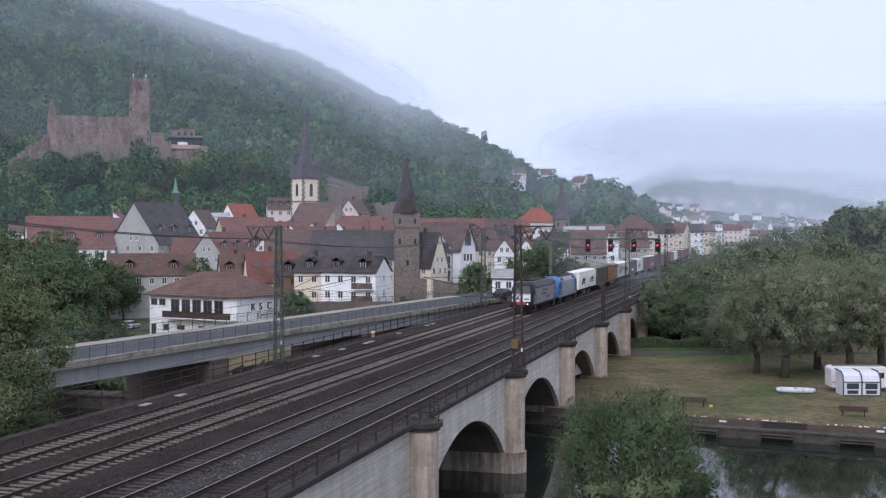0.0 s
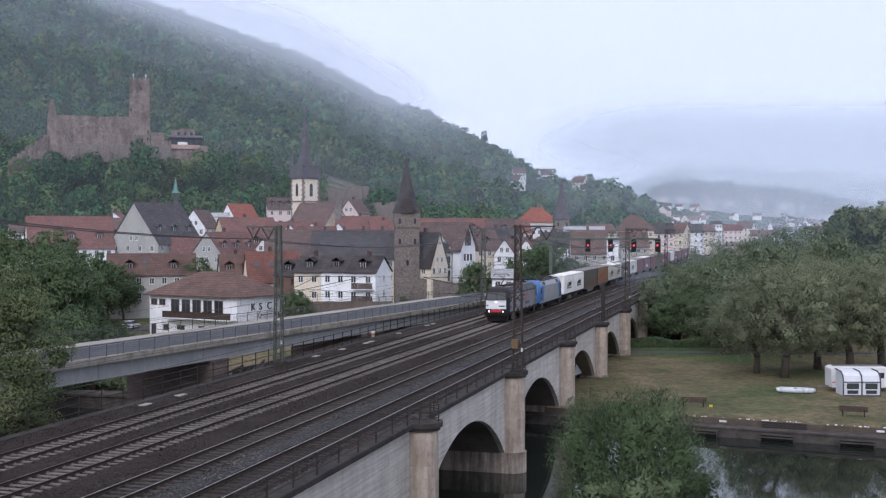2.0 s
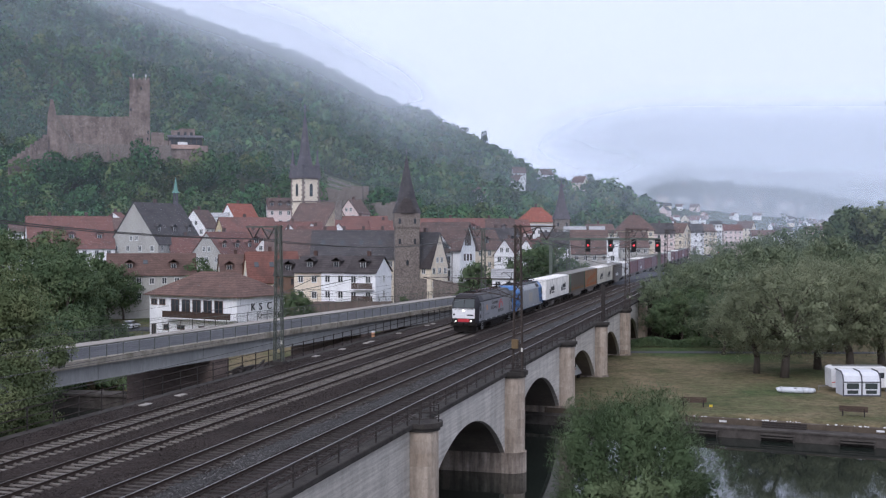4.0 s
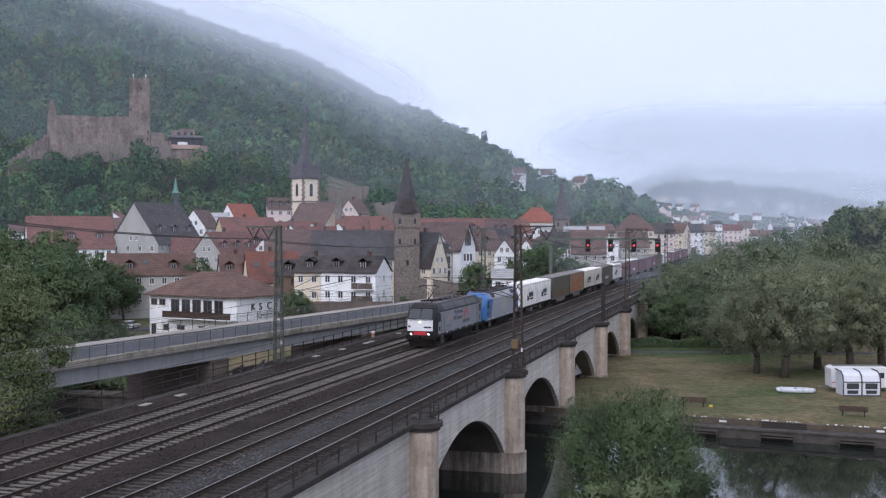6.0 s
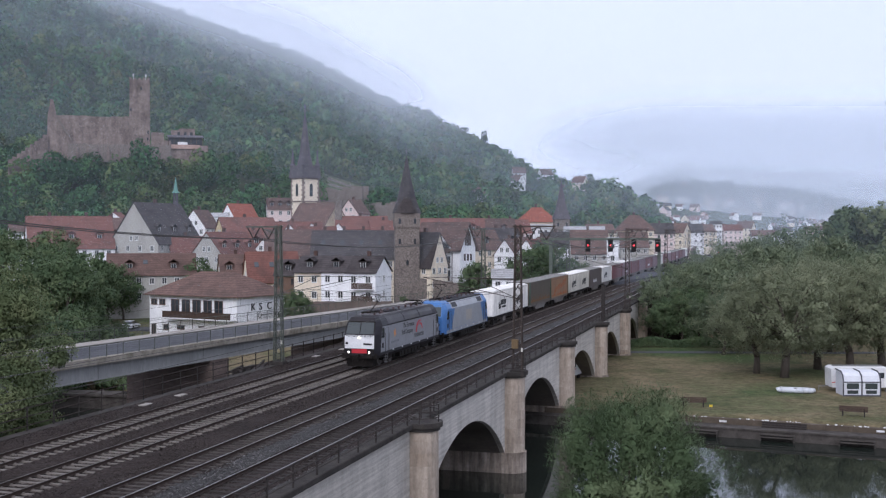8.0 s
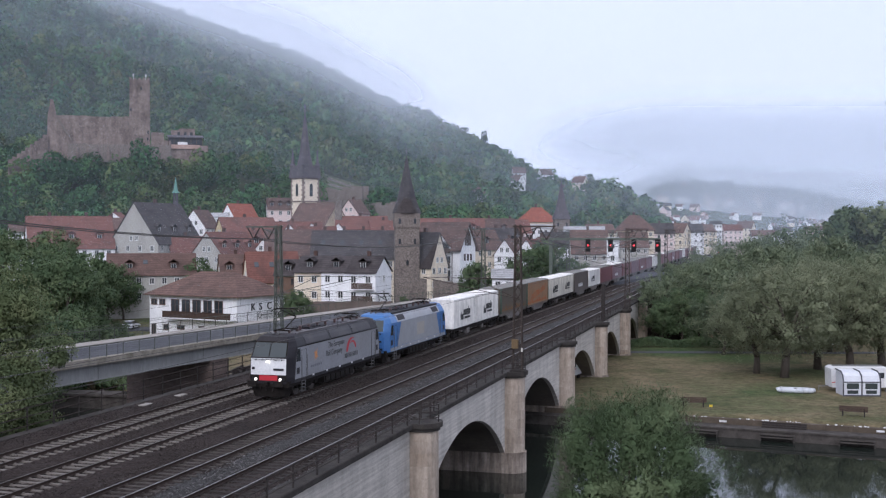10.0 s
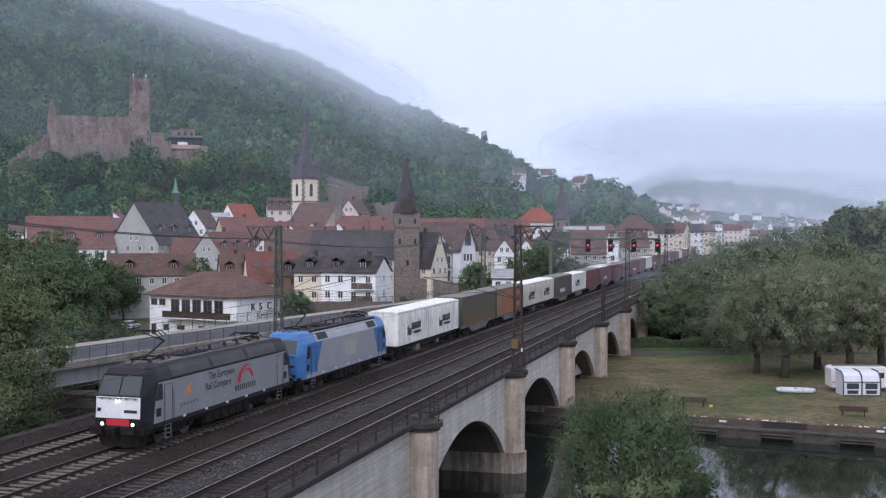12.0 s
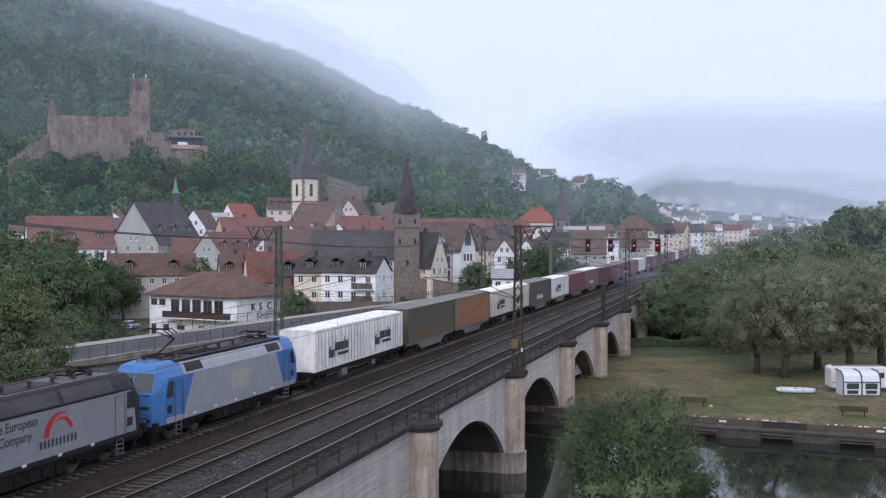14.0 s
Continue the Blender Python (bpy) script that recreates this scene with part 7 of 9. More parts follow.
def loggia_house():
    """A white house with a broad brown roof: dark loggias, a timber gable and narrow windows."""
    x, y = at_bearing((805 - 784) / 2000, 247)
    z0 = -2.0
    h = thing("house", pose(x, y, z0, 0, 0, 15.777 - 35), "white house with dark timber loggias and a broad brown roof", "house", "town houses")
    bm = bmesh.new()
    ring = [(-8.6, -3.0, -3.5), (-8.6, 3.0, -3.5), (-8.6, 3.0, 9.2), (-8.6, 0, 14.3), (-8.6, -3.0, 9.2)]
    extrude(bm, ring, (12.0, 0, 0))
    part("wall", bm, WALLS["white"], h)
    bm = bmesh.new()
    ring = [(3.41, -1.3, 11.2), (3.41, 1.3, 11.2), (3.41, 0.0, 13.9)]
    extrude(bm, ring, (0.06, 0, 0))
    for q in (-0.9, -0.3, 0.3, 0.9):
        box(bm, 3.41, 3.5, q - 0.22, q + 0.22, 9.6, 11.2)
    part("gable", bm, M_TIMBER, h, "dark timber gable")
    bm = bmesh.new()
    for q in (-1, 1):
        ring = [(-9.0, q * 3.6, 8.3), (-9.0, 0, 14.45), (-9.0, 0, 14.75), (-9.0, q * 3.6, 8.65)]
        extrude(bm, ring, (13.0, 0, 0))
    part("roof", bm, ROOFS["brown"], h, "broad weathered brown roof")
    bm = bmesh.new()
    ring = [(-3.6, -3.4, 8.4), (1.2, -3.4, 8.4), (1.2, -3.4, 9.6), (-1.2, -3.4, 12.0), (-3.6, -3.4, 9.6)]
    extrude(bm, ring, (0, 2.2, 0))
    part("cross_gable", bm, WALLS["white"], h)
    bm = bmesh.new()
    for q in (-1, 1):
        ring = [(-1.2 + q * 2.7, -3.9, 9.2), (-1.2, -3.9, 12.1), (-1.2, -3.9, 12.45), (-1.2 + q * 2.7, -3.9, 9.55)]
        extrude(bm, ring, (0, 3.2, 0))
    part("cross_roof", bm, ROOFS["brown"], h)
    for z in (8.9, 5.9, 2.9):
        bm = bmesh.new()
        box(bm, -3.3, 0.9, -3.46 if z > 8 else -3.06, -2.9, z, z + 1.4)
        part("loggia", bm, M_PANE, h, "shaded loggia opening")
        bm = bmesh.new()
        box(bm, -3.5, 1.1, -3.7, -3.55, z - 0.8, z + 0.15)
        box(bm, -3.5, 1.1, -3.7, -3.0, z - 0.9, z - 0.8)
        part("balustrade", bm, M_TIMBER, h, "timber balustrade")
    for z in (6.4, 3.4, 0.4):
        for q in (-1.2, 0.0, 1.2):
            add_window(h, 3.4, q, z, 90, 0.7, 1.4, True)
    bm = bmesh.new()
    bar(bm, (1.35, -3.05, -3), (1.35, -3.05, 9), 0.16, 0.1)
    part("corner_board", bm, M_TIMBER, h)


loggia_house()
balconies()
stone_tower(-70.24, 221.1, 15.777 + 1.8 + 4, 5.0, 14.3, 26.3, "square rubble-stone town tower with a pointed tiled spire")
stone_tower(-56.2, 325.2, 15.777 - 6 + 10, 4.0, 14.3, 25.4, "slim stone tower with a dark pointed roof")
bm = bmesh.new()
for k in range(14):
    box(bm, k * 1.2, k * 1.2 + 1.18, -0.4, 0.4, -1, 3.6 - 0.14 * k + 0.1 * (k % 2))
o = setting("town_wall", bm, M_STONE, "stepped remains of the stone town wall", "wall")
o.matrix_world = pose(-67.4, 219.6, -2.5, 0, 0, 12)


def church():
    x, y = -125.98, 300.67
    z0 = float(terrain(x, y)) - 0.5
    turn = 15.777 + 7 + 37
    c = thing("church", pose(x, y, z0, 0, 0, turn), "cream church with a tall slate spire and four corner turrets", "church")
    w, top = 5.7, 25.9 - z0
    bm = bmesh.new()
    box(bm, -w / 2, w / 2, -w / 2, w / 2, 0, top)
    part("tower", bm, WALLS["cream"], c, "cream plastered tower")
    rnd = random.Random(2)
    bm = bmesh.new()
    z = 0.0
    k = 0
    while z < top:
        for sx in (-1, 1):
            for sy in (-1, 1):
                a, b = (0.75, 0.45) if k % 2 else (0.45, 0.75)
                cx, cy = sx * (w / 2 + 0.03), sy * (w / 2 + 0.03)
                box(bm, min(cx, cx - sx * a), max(cx, cx - sx * a), min(cy, cy - sy * b), max(cy, cy - sy * b), z, min(z + 0.62, top))
        z += 0.66
        k += 1
    part("quoins", bm, M_CASTLE, c, "dark red corner stones")
    bm = bmesh.new()
    for zz in (top - 0.3, top - 6.8):
        box(bm, -w / 2 - 0.18, w / 2 + 0.18, -w / 2 - 0.18, w / 2 + 0.18, zz, zz + 0.3)
    part("cornice", bm, M_CASTLE, c)
    for zz, hh in ((top - 5.2, 3.4), (top - 12, 2.6)):
        for turn2 in (0, -90, 90):
            bm = bmesh.new()
            n = 8
            ring = [(-0.55, 0, 0), (0.55, 0, 0)] + [(0.55 * math.cos(math.pi * i / n), 0, hh - 0.55 + 0.75 * math.sin(math.pi * i / n)) for i in range(n + 1)]
            extrude(bm, ring, (0, 0.12, 0))
            o = part("belfry_window", bm, M_PANE, c, "louvred belfry window")
            a = radians(turn2)
            o.matrix_local = pose(math.sin(a) * (w / 2 + 0.04), -math.cos(a) * (w / 2 + 0.04), zz, 0, 0, turn2)
    # roof skirt, main spire, corner turrets
    bm = bmesh.new()
    lo = [bm.verts.new((sx * (w / 2 + 0.45), sy * (w / 2 + 0.45), top)) for sx, sy in ((-1, -1), (1, -1), (1, 1), (-1, 1))]
    hi = [bm.verts.new((sx * (w / 2 + 0.12), sy * (w / 2 + 0.12), top + 3.6)) for sx, sy in ((-1, -1), (1, -1), (1, 1), (-1, 1))]
    bm.faces.new(lo[::-1])
    bm.faces.new(hi)
    for i in range(4):
        bm.faces.new((lo[i], lo[(i + 1) % 4], hi[(i + 1) % 4], hi[i]))
    sk = part("spire_skirt", bm, M_SPIRE, c, "slate-clad skirt of the spire")
    bm = bmesh.new()
    spire(bm, 4.1, top + 3.4, 45.1 - z0, 0.2, 8, 0.2)
    part("spire", bm, M_SPIRE, c, "slender slate spire")
    for sx in (-1, 1):
        for sy in (-1, 1):
            bm = bmesh.new()
            spire(bm, 1.3, top + 3.55, top + 8.4, 0.25, 8, 0.12)
            o = part("corner_turret", bm, M_SPIRE, c)
            o.location = (sx * (w / 2 - 0.35), sy * (w / 2 - 0.35), 0)
    bm = bmesh.new()
    tube(bm, (0, 0, 44.8 - z0), (0, 0, 47.2 - z0), 0.07)
    bar(bm, (-0.45, 0, 46.5 - z0), (0.45, 0, 46.5 - z0), 0.1)
    tube(bm, (0, 0, 45.1 - z0), (0, 0, 45.5 - z0), 0.25, seg=8)
    part("cross", bm, M_GALV, c)
    # nave, with its gable towards the town
    bm = bmesh.new()
    ring = [(-3.2, -13.5, 0), (6.0, -13.5, 0), (6.0, -13.5, 11.5), (1.4, -13.5, 17.2), (-3.2, -13.5, 11.5)]
    extrude(bm, ring, (0, 12.5, 0))
    part("nave_wall", bm, WALLS["cream"], c)
    bm = bmesh.new()
    for q in (-1, 1):
        ring = [(1.4 + q * 5.0, -13.6, 10.95), (1.4, -13.6, 17.25), (1.4, -13.6, 17.55), (1.4 + q * 5.0, -13.6, 11.25)]
        extrude(bm, ring, (0, 12.6, 0))
    part("nave_roof", bm, ROOFS["brown"], c, "steep dark red-brown nave roof")
    bm = bmesh.new()
    box(bm, 0.9, 1.9, -14.0, -13.2, 10, 19.6)
    ring = [(0.7, -14.1, 19.6), (2.1, -14.1, 19.6), (1.4, -14.1, 20.8)]
    extrude(bm, ring, (0, 1.0, 0))
    part("bell_cote", bm, M_STONE, c)


church()


x, y = at_bearing((564 - 784) / 2000, 306)
house(x, y, 15.777 - 32, 12.5, 11, 12.2, 18.3, "cream", "brown", label="church nave with a steep dark brown roof", rows=1, cols=3, chimneys=0, gcols=1)
x, y = at_bearing((599 - 784) / 2000, 300)
st = thing("chimney_stack", pose(x, y, 4, 0, 0, 15), "tall sooty brick chimney stack beside the nave", "chimney")
bm = bmesh.new()
box(bm, -0.9, 0.9, -0.6, 0.6, 0, 14.4)
part("shaft", bm, M_STONE, st, bevel=0.05)
bm = bmesh.new()
box(bm, -1.05, 1.05, -0.75, 0.75, 14.4, 14.9)
part("cap", bm, M_STONE, st, bevel=0.05)
# verdigris ridge turret on the large gabled house
t = thing("ridge_turret", pose(-132.7, 238.6, 16.2), "slim green copper turret with a needle spire", "turret")
bm = bmesh.new()
for i in range(8):
    a = i * math.pi / 4
    bar(bm, (0.5 * math.cos(a), 0.5 * math.sin(a), 0), (0.5 * math.cos(a), 0.5 * math.sin(a), 3.6), 0.12)
tube(bm, (0, 0, 0), (0, 0, 1.6), 0.62, seg=8)
part("lantern", bm, M_SPIRE, t)
bm = bmesh.new()
spire(bm, 1.3, 3.5, 7.2, 0.2, 8, 0.15)
part("spire", bm, M_COPPER, t, "verdigris copper spire")


# ---- castle ruin on the spur ----
def rugged_wall(bm, p, q, z0, z1, thick, rnd, jag=0.5, step=2.2):
    p, q = Vector((*p, 0)), Vector((*q, 0))
    L = (q - p).length
    d = (q - p).normalized()
    n = Vector((-d.y, d.x, 0)) * thick / 2
    k = max(2, int(L / step))
    for i in range(k):
        a, b = p + d * L * i / k, p + d * L * (i + 1) / k
        top = z1 + rnd.uniform(-jag, jag)
        ring = [a - n, b - n, b + n, a + n]
        extrude(bm, [(v.x, v.y, z0) for v in ring], (0, 0, top - z0))


def castle():
    rnd = random.Random(8)
    z0 = 40.0
    c = thing("castle_ruin", pose(-240.5, 403.8, z0, 0, 0, 15.777 + 15.0), "reddish stone castle ruin with a tall square keep", "castle")
    bm = bmesh.new()
    ashlar_ring(bm, 8.0, 0, 31.2, 0.9, rnd, 0.003)
    keep = part("keep", bm, M_CASTLE, c, "tall square stone keep")
    bm = bmesh.new()
    for i in range(5):
        for s in (-1, 1):
            hh = rnd.uniform(0.5, 1.3)
            box(bm, -3.9 + i * 1.7, -3.9 + i * 1.7 + 0.95, s * 3.45 - 0.4, s * 3.45 + 0.4, 31.1, 31.2 + hh * 0.7)
            box(bm, s * 3.45 - 0.4, s * 3.45 + 0.4, -3.9 + i * 1.7, -3.9 + i * 1.7 + 0.95, 31.1, 31.2 + hh * 0.7)
    part("battlements", bm, M_CASTLE, keep, "worn battlements")
    for sx in (-2.4, 2.4):
        bm = bmesh.new()
        tube(bm, (sx, -3.3, 31.1), (sx, -3.3, 33.6), 0.1)
        tube(bm, (sx, -3.3, 32.3), (sx, -3.3, 33.3), 0.26, 0.3, 8)
        part("pole", bm, M_FRAME, keep)
    for xx, zz in ((0.6, 27.0), (-3.4, 18.5), (3.2, 9.6), (3.0, 6.9)):
        bm = bmesh.new()
        box(bm, xx - 0.28, xx + 0.28, -4.12, -3.9, zz, zz + 1.3)
        part("opening", bm, M_PANE, keep)
    # the palace wall, with a wall walk below it
    bm = bmesh.new()
    rugged_wall(bm, (-32, -3.5), (-3.5, -2.5), 0, 16.3, 1.6, rnd, 0.3)
    part("curtain_wall", bm, M_CASTLE, c, "high ruined palace wall")
    bm = bmesh.new()
    rugged_wall(bm, (-27, -6.8), (12, -7.5), -2, 5.0, 1.4, rnd, 0.15)
    part("outer_wall", bm, M_STONE, c, "lower outer wall")
    bm = bmesh.new()
    box(bm, -26, 8, -6.2, -4.3, 3.6, 4.8)
    part("wall_walk", bm, M_SANDSTONE, c, "pale wall walk behind the outer wall")
    for k in range(9):
        bm = bmesh.new()
        box(bm, -24 + k * 3.9, -23.2 + k * 3.9, -8.5, -7.6, -1.5, 3.6 + 0.3 * (k % 2))
        part("buttress", bm, M_CASTLE, c)
    # slender pointed gable with a raking buttress
    bm = bmesh.new()
    ring = [(-34.8, -5.6, -4), (-25.6, -5.6, -4), (-25.8, -5.6, 6.2), (-28.6, -5.6, 10.6), (-31.2, -5.6, 14.8), (-31.5, -5.6, 16.6), (-32.5, -5.6, 22.0), (-33.4, -5.6, 22.4), (-34.6, -5.6, 16.0), (-34.8, -5.6, 8)]
    extrude(bm, ring, (0, 1.5, 0))
    part("gable_wall", bm, M_CASTLE, c, "pointed ruined gable")
    bm = bmesh.new()
    bar(bm, (-25.7, -5.9, 6.6), (-31.2, -5.9, 15.2), 1.0, 0.7)
    part("gable_coping", bm, M_STONE, c, "dark raking coping")
    bm = bmesh.new()
    for i in range(9):
        rugged_wall(bm, (-34.6 - i * 1.5, -6 - i * 0.8), (-36.1 - i * 1.5, -6.8 - i * 0.8), -16, 8.0 - i * 1.25, 1.3, rnd, 0.25, 0.8)
    part("flank_wall", bm, M_CASTLE, c, "wall running down the slope")
    bm = bmesh.new()
    rugged_wall(bm, (4.4, -4), (9.2, -3.6), -2, 10.3, 1.4, rnd, 0.25)
    rugged_wall(bm, (9.2, -3.6), (12, -3.4), -2, 7.4, 1.4, rnd, 0.6, 0.9)
    part("curtain_wall", bm, M_CASTLE, c)
    bm = bmesh.new()
    for xa, xb, zt in ((12.2, 15.2, 11.6), (15.2, 16.4, 12.3), (16.4, 21.6, 12.4)):
        box(bm, xa, xb, -1.0, 1.0, 4, zt)
    part("ruined_hall", bm, M_CASTLE, c, "stump of a ruined hall above the terrace")
    for xx in (14.6, 17.2, 19.6):
        bm = bmesh.new()
        box(bm, xx, xx + 1.1, -1.12, -1.0, 9.2, 10.9)
        part("opening", bm, M_PANE, c)
    # restaurant terrace
    bm = bmesh.new()
    box(bm, 10.2, 26.5, -6.6, 2, -3, 5.2)
    tr = part("terrace", bm, M_CASTLE, c)
    bm = bmesh.new()
    box(bm, 12.1, 23.2, -7.2, -6.6, 3.7, 5.4)
    part("parapet", bm, surface("pale_pink_sandstone", (0.36, 0.25, 0.21), (0.44, 0.31, 0.26), 0.8, 0.9, 0.2, 8, c3=(0.25, 0.17, 0.14)), tr, "pale pink terrace parapet")
    bm = bmesh.new()
    ring = [(10.6, -6.4, 8.2), (10.6, -1.2, 9.4), (10.6, -1.2, 9.7), (10.6, -6.4, 8.5)]
    extrude(bm, ring, (14.2, 0, 0))
    part("terrace_roof", bm, M_SPIRE, tr, "dark sloping terrace roof")
    for k in range(7):
        bm = bmesh.new()
        bar(bm, (11.0 + k * 2.2, -6.2, 5.2), (11.0 + k * 2.2, -6.2, 8.3), 0.22)
        part("terrace_post", bm, M_TIMBER, tr)
    bm = bmesh.new()
    box(bm, 11, 24.5, -2.2, -2.0, 5.2, 8.9)
    part("terrace_glazing", bm, M_PANE, tr)
    bm = bmesh.new()
    box(bm, 14.6, 18.4, -6.5, -6.42, 5.35, 6.5)
    part("terrace_screen", bm, M_WHITE, tr, "white screen on the terrace")


castle()


# ---- vineyard terraces, ruins by the church ----
def terraces():
    rnd = random.Random(6)
    for k in range(6):
        u0, u1 = -0.112 + 0.002 * k, -0.067
        d = 486 + k * 12
        bm = bmesh.new()
        pts = []
        for j in range(9):
            u = u0 + (u1 - u0) * j / 8
            x, y = u * d * C_YAW - d * S_YAW, u * d * S_YAW + d * C_YAW
            pts.append(Vector((x, y, float(terrain(x, y)))))
        for a, b in zip(pts[:-1], pts[1:]):
            bar(bm, a + Vector((0, 0, 0.5)), b + Vector((0, 0, 0.5)), 0.8, 1.9)
        setting("terrace_wall", bm, M_STONE, "dry stone vineyard terrace wall", "wall")
    us, ds = np.linspace(-0.112, -0.068, 24), np.linspace(474, 558, 30)
    gu, gd = np.meshgrid(us, ds)
    gx, gy = gu * gd * C_YAW - gd * S_YAW, gu * gd * S_YAW + gd * C_YAW
    i = (np.arange(29)[:, None] * 24 + np.arange(23)[None]).ravel()
    me = quads_mesh("terrace_meadow", np.stack([gx, gy, terrain(gx, gy) + 0.35], -1).reshape(-1, 3), np.stack([i, i + 1, i + 25, i + 24], 1), surface("terrace_grass", (0.055, 0.075, 0.033), (0.13, 0.122, 0.07), 0.12, 0.95, 1.0, 1.2, c3=(0.05, 0.085, 0.035), stain=0.9, sscale=0.08, dist=0.3, grain=0.5, gscale=0.8), True)
    tagged(new("terrace_meadow", me), "dry grass on the old vineyard terraces", "ground", kind="structure")
    for a, b, h in (((-0.112, 470), (-0.066, 468), 1.0), ((-0.085, 462), (-0.071, 458), 6), ((-0.067, 450), (-0.042, 446), 3.5), ((-0.034, 330), (0.012, 322), 5.0)):
        pa = [(u * d * C_YAW - d * S_YAW, u * d * S_YAW + d * C_YAW) for u, d in (a, b)]
        bm = bmesh.new()
        z = float(terrain(*pa[0]))
        rugged_wall(bm, pa[0], pa[1], z - 2, z + h + 5, 1.2, rnd, 1.1, 2.0)
        setting("ruined_wall", bm, M_STONE, "broken stone town wall on the slope", "wall")


terraces()


# ---- far town in the valley ----
def far_town():
    rng = random.Random(31)
    wl = [WALLS["white"], WALLS["white"], WALLS["cream"], WALLS["pink"]]
    rf = [ROOFS["brown"], ROOFS["red"], ROOFS["slate"]]
    walls, roofs = {}, {}
    for i in range(4):
        bm = bmesh.new()
        gable_walls(bm, 11, 8.5, 5.5, 9.5)
        walls[i] = mesh_of("wall", bm, wl[i])
    for i in range(3):
        bm = bmesh.new()
        roof_slabs(bm, 11, 8.5, 5.5, 9.5, 0.4, 0.25)
        roofs[i] = mesh_of("roof", bm, rf[i])
    fr, pn = window_pair(1.2, 1.4, False)
    n = 0
    while n < 190:
        u = rng.uniform(0.185, 0.39)
        d = rng.uniform(760, 1650) if rng.random() < 0.8 else rng.uniform(1650, 2300)
        if u < 0.23 and d < 900 or (u > 0.25 and d < 1000 and u < 0.30 and rng.random() < 0.5):
            continue
        x, y = u * d * C_YAW - d * S_YAW, u * d * S_YAW + d * C_YAW
        if -60 < x < 10 and d < 1250:
            continue
        h = thing("house", pose(x, y, float(terrain(x, y)), 0, 0, rng.uniform(-60, 90)), "small pale house with a pitched roof in the hazy valley", "house", "distant houses")
        s = rng.uniform(0.6, 1.0)
        h.scale = (s, s, s)
        part("wall", walls[rng.randrange(4)], None, h)
        part("roof", roofs[rng.randrange(3)], None, h)
        for c in range(2):
            o = part("window", fr, None, h)
            o.location = (-2.6 + c * 5.2, -4.25, 3.3)
        n += 1
    for u, d, w, hh in ((0.325, 2150, 95, 14), (0.34, 2140, 120, 9), (0.352, 2120, 60, 10)):
        x, y = u * d * C_YAW - d * S_YAW, u * d * S_YAW + d * C_YAW
        b = thing("factory_hall", pose(x, y, 62, 0, 0, 5), "long pale hall on the distant hillside", "building", "distant halls")
        bm = bmesh.new()
        box(bm, -w / 2, w / 2, -12, 12, -12, hh)
        part("wall", bm, WALLS["pink"], b)
        bm = bmesh.new()
        box(bm, -w / 2 - 0.5, w / 2 + 0.5, -12.5, 12.5, hh, hh + 1)
        part("roof", bm, ROOFS["grey"], b)
        for k in range(8):
            bm = bmesh.new()
            xx = -w / 2 + (k + 0.5) * w / 8
            box(bm, xx - w / 20, xx + w / 20, -12.3, -12.05, hh * 0.45, hh * 0.75)
            part("window", bm, M_PANE, b)


far_town()

# ---- single trees ----
T_DARK = [tree_meshes(40 + k, 15, 11, 1.5, 8000, 0.185, M_LEAF, 12, 0.95, 0.05, 0.62, 0.3, 0.35, False, (240, 0.8, 1.0, 0.3)) for k in range(3)]
T_LEFT = tree_meshes(11, 17, 14, 1.5, 66000, 0.10, M_LINDEN, 24, 0.95, 0.1, 0.55, 0.3, 0.4, False, (620, 0.8, 1.0, 0.3))
plant_tree(T_LEFT, -48.3, 59.8, -8.6, 1.0, 40, "dense dark green riverside tree beside the viaduct", "riverside trees")
plant_tree(T_LEFT, -51.2, 55.0, -8.6, 1.02, 160, "dense dark green riverside tree beside the viaduct", "riverside trees")
T_FRONT = tree_meshes(12, 11.4, 9.2, 1.5, 95000, 0.08, M_BUSH, 26, 0.95, 0.0, 0.2, 0.2, 0.3, True, (1000, 0.36, 2.0, 0.9))
plant_tree(T_FRONT, -5.7, 55.0, -10.1, 1.1, 130, "round green willow at the water's edge", "riverside trees")
T_WILLOW = [tree_meshes(20 + k, 13, 15.5, 1.9, 30000, 0.12, M_WILLOW, 18, 0.8, 0.0, 0.36, 0.5, 0.55, False, (460, 0.6, 1.5, 0.35)) for k in range(3)]
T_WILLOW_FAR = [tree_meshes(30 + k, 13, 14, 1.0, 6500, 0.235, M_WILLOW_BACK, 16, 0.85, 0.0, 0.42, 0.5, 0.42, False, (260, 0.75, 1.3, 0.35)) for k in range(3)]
T_TOWN = [tree_meshes(50 + k, 15, 11, 1.5, 4000, 0.275, M_LEAF, 12, 0.95, 0.05, 0.62, 0.3, 0.35, False, (180, 0.85, 1.0, 0.3)) for k in range(3)]


def meadow_tree(k, px, d, top, dark=False):
    """A tree on the far bank, given by bearing, distance and the height of its top."""
    x, y = at_bearing((px - 784) / 2000, d)
    z = 10.5 - (top - 411) * d / 2000
    h = (z - MEADOW_Z) / (15.2 if dark else 13.2)
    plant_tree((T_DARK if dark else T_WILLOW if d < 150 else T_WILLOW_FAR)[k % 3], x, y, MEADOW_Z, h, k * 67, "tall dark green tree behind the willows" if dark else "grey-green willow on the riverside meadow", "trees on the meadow")


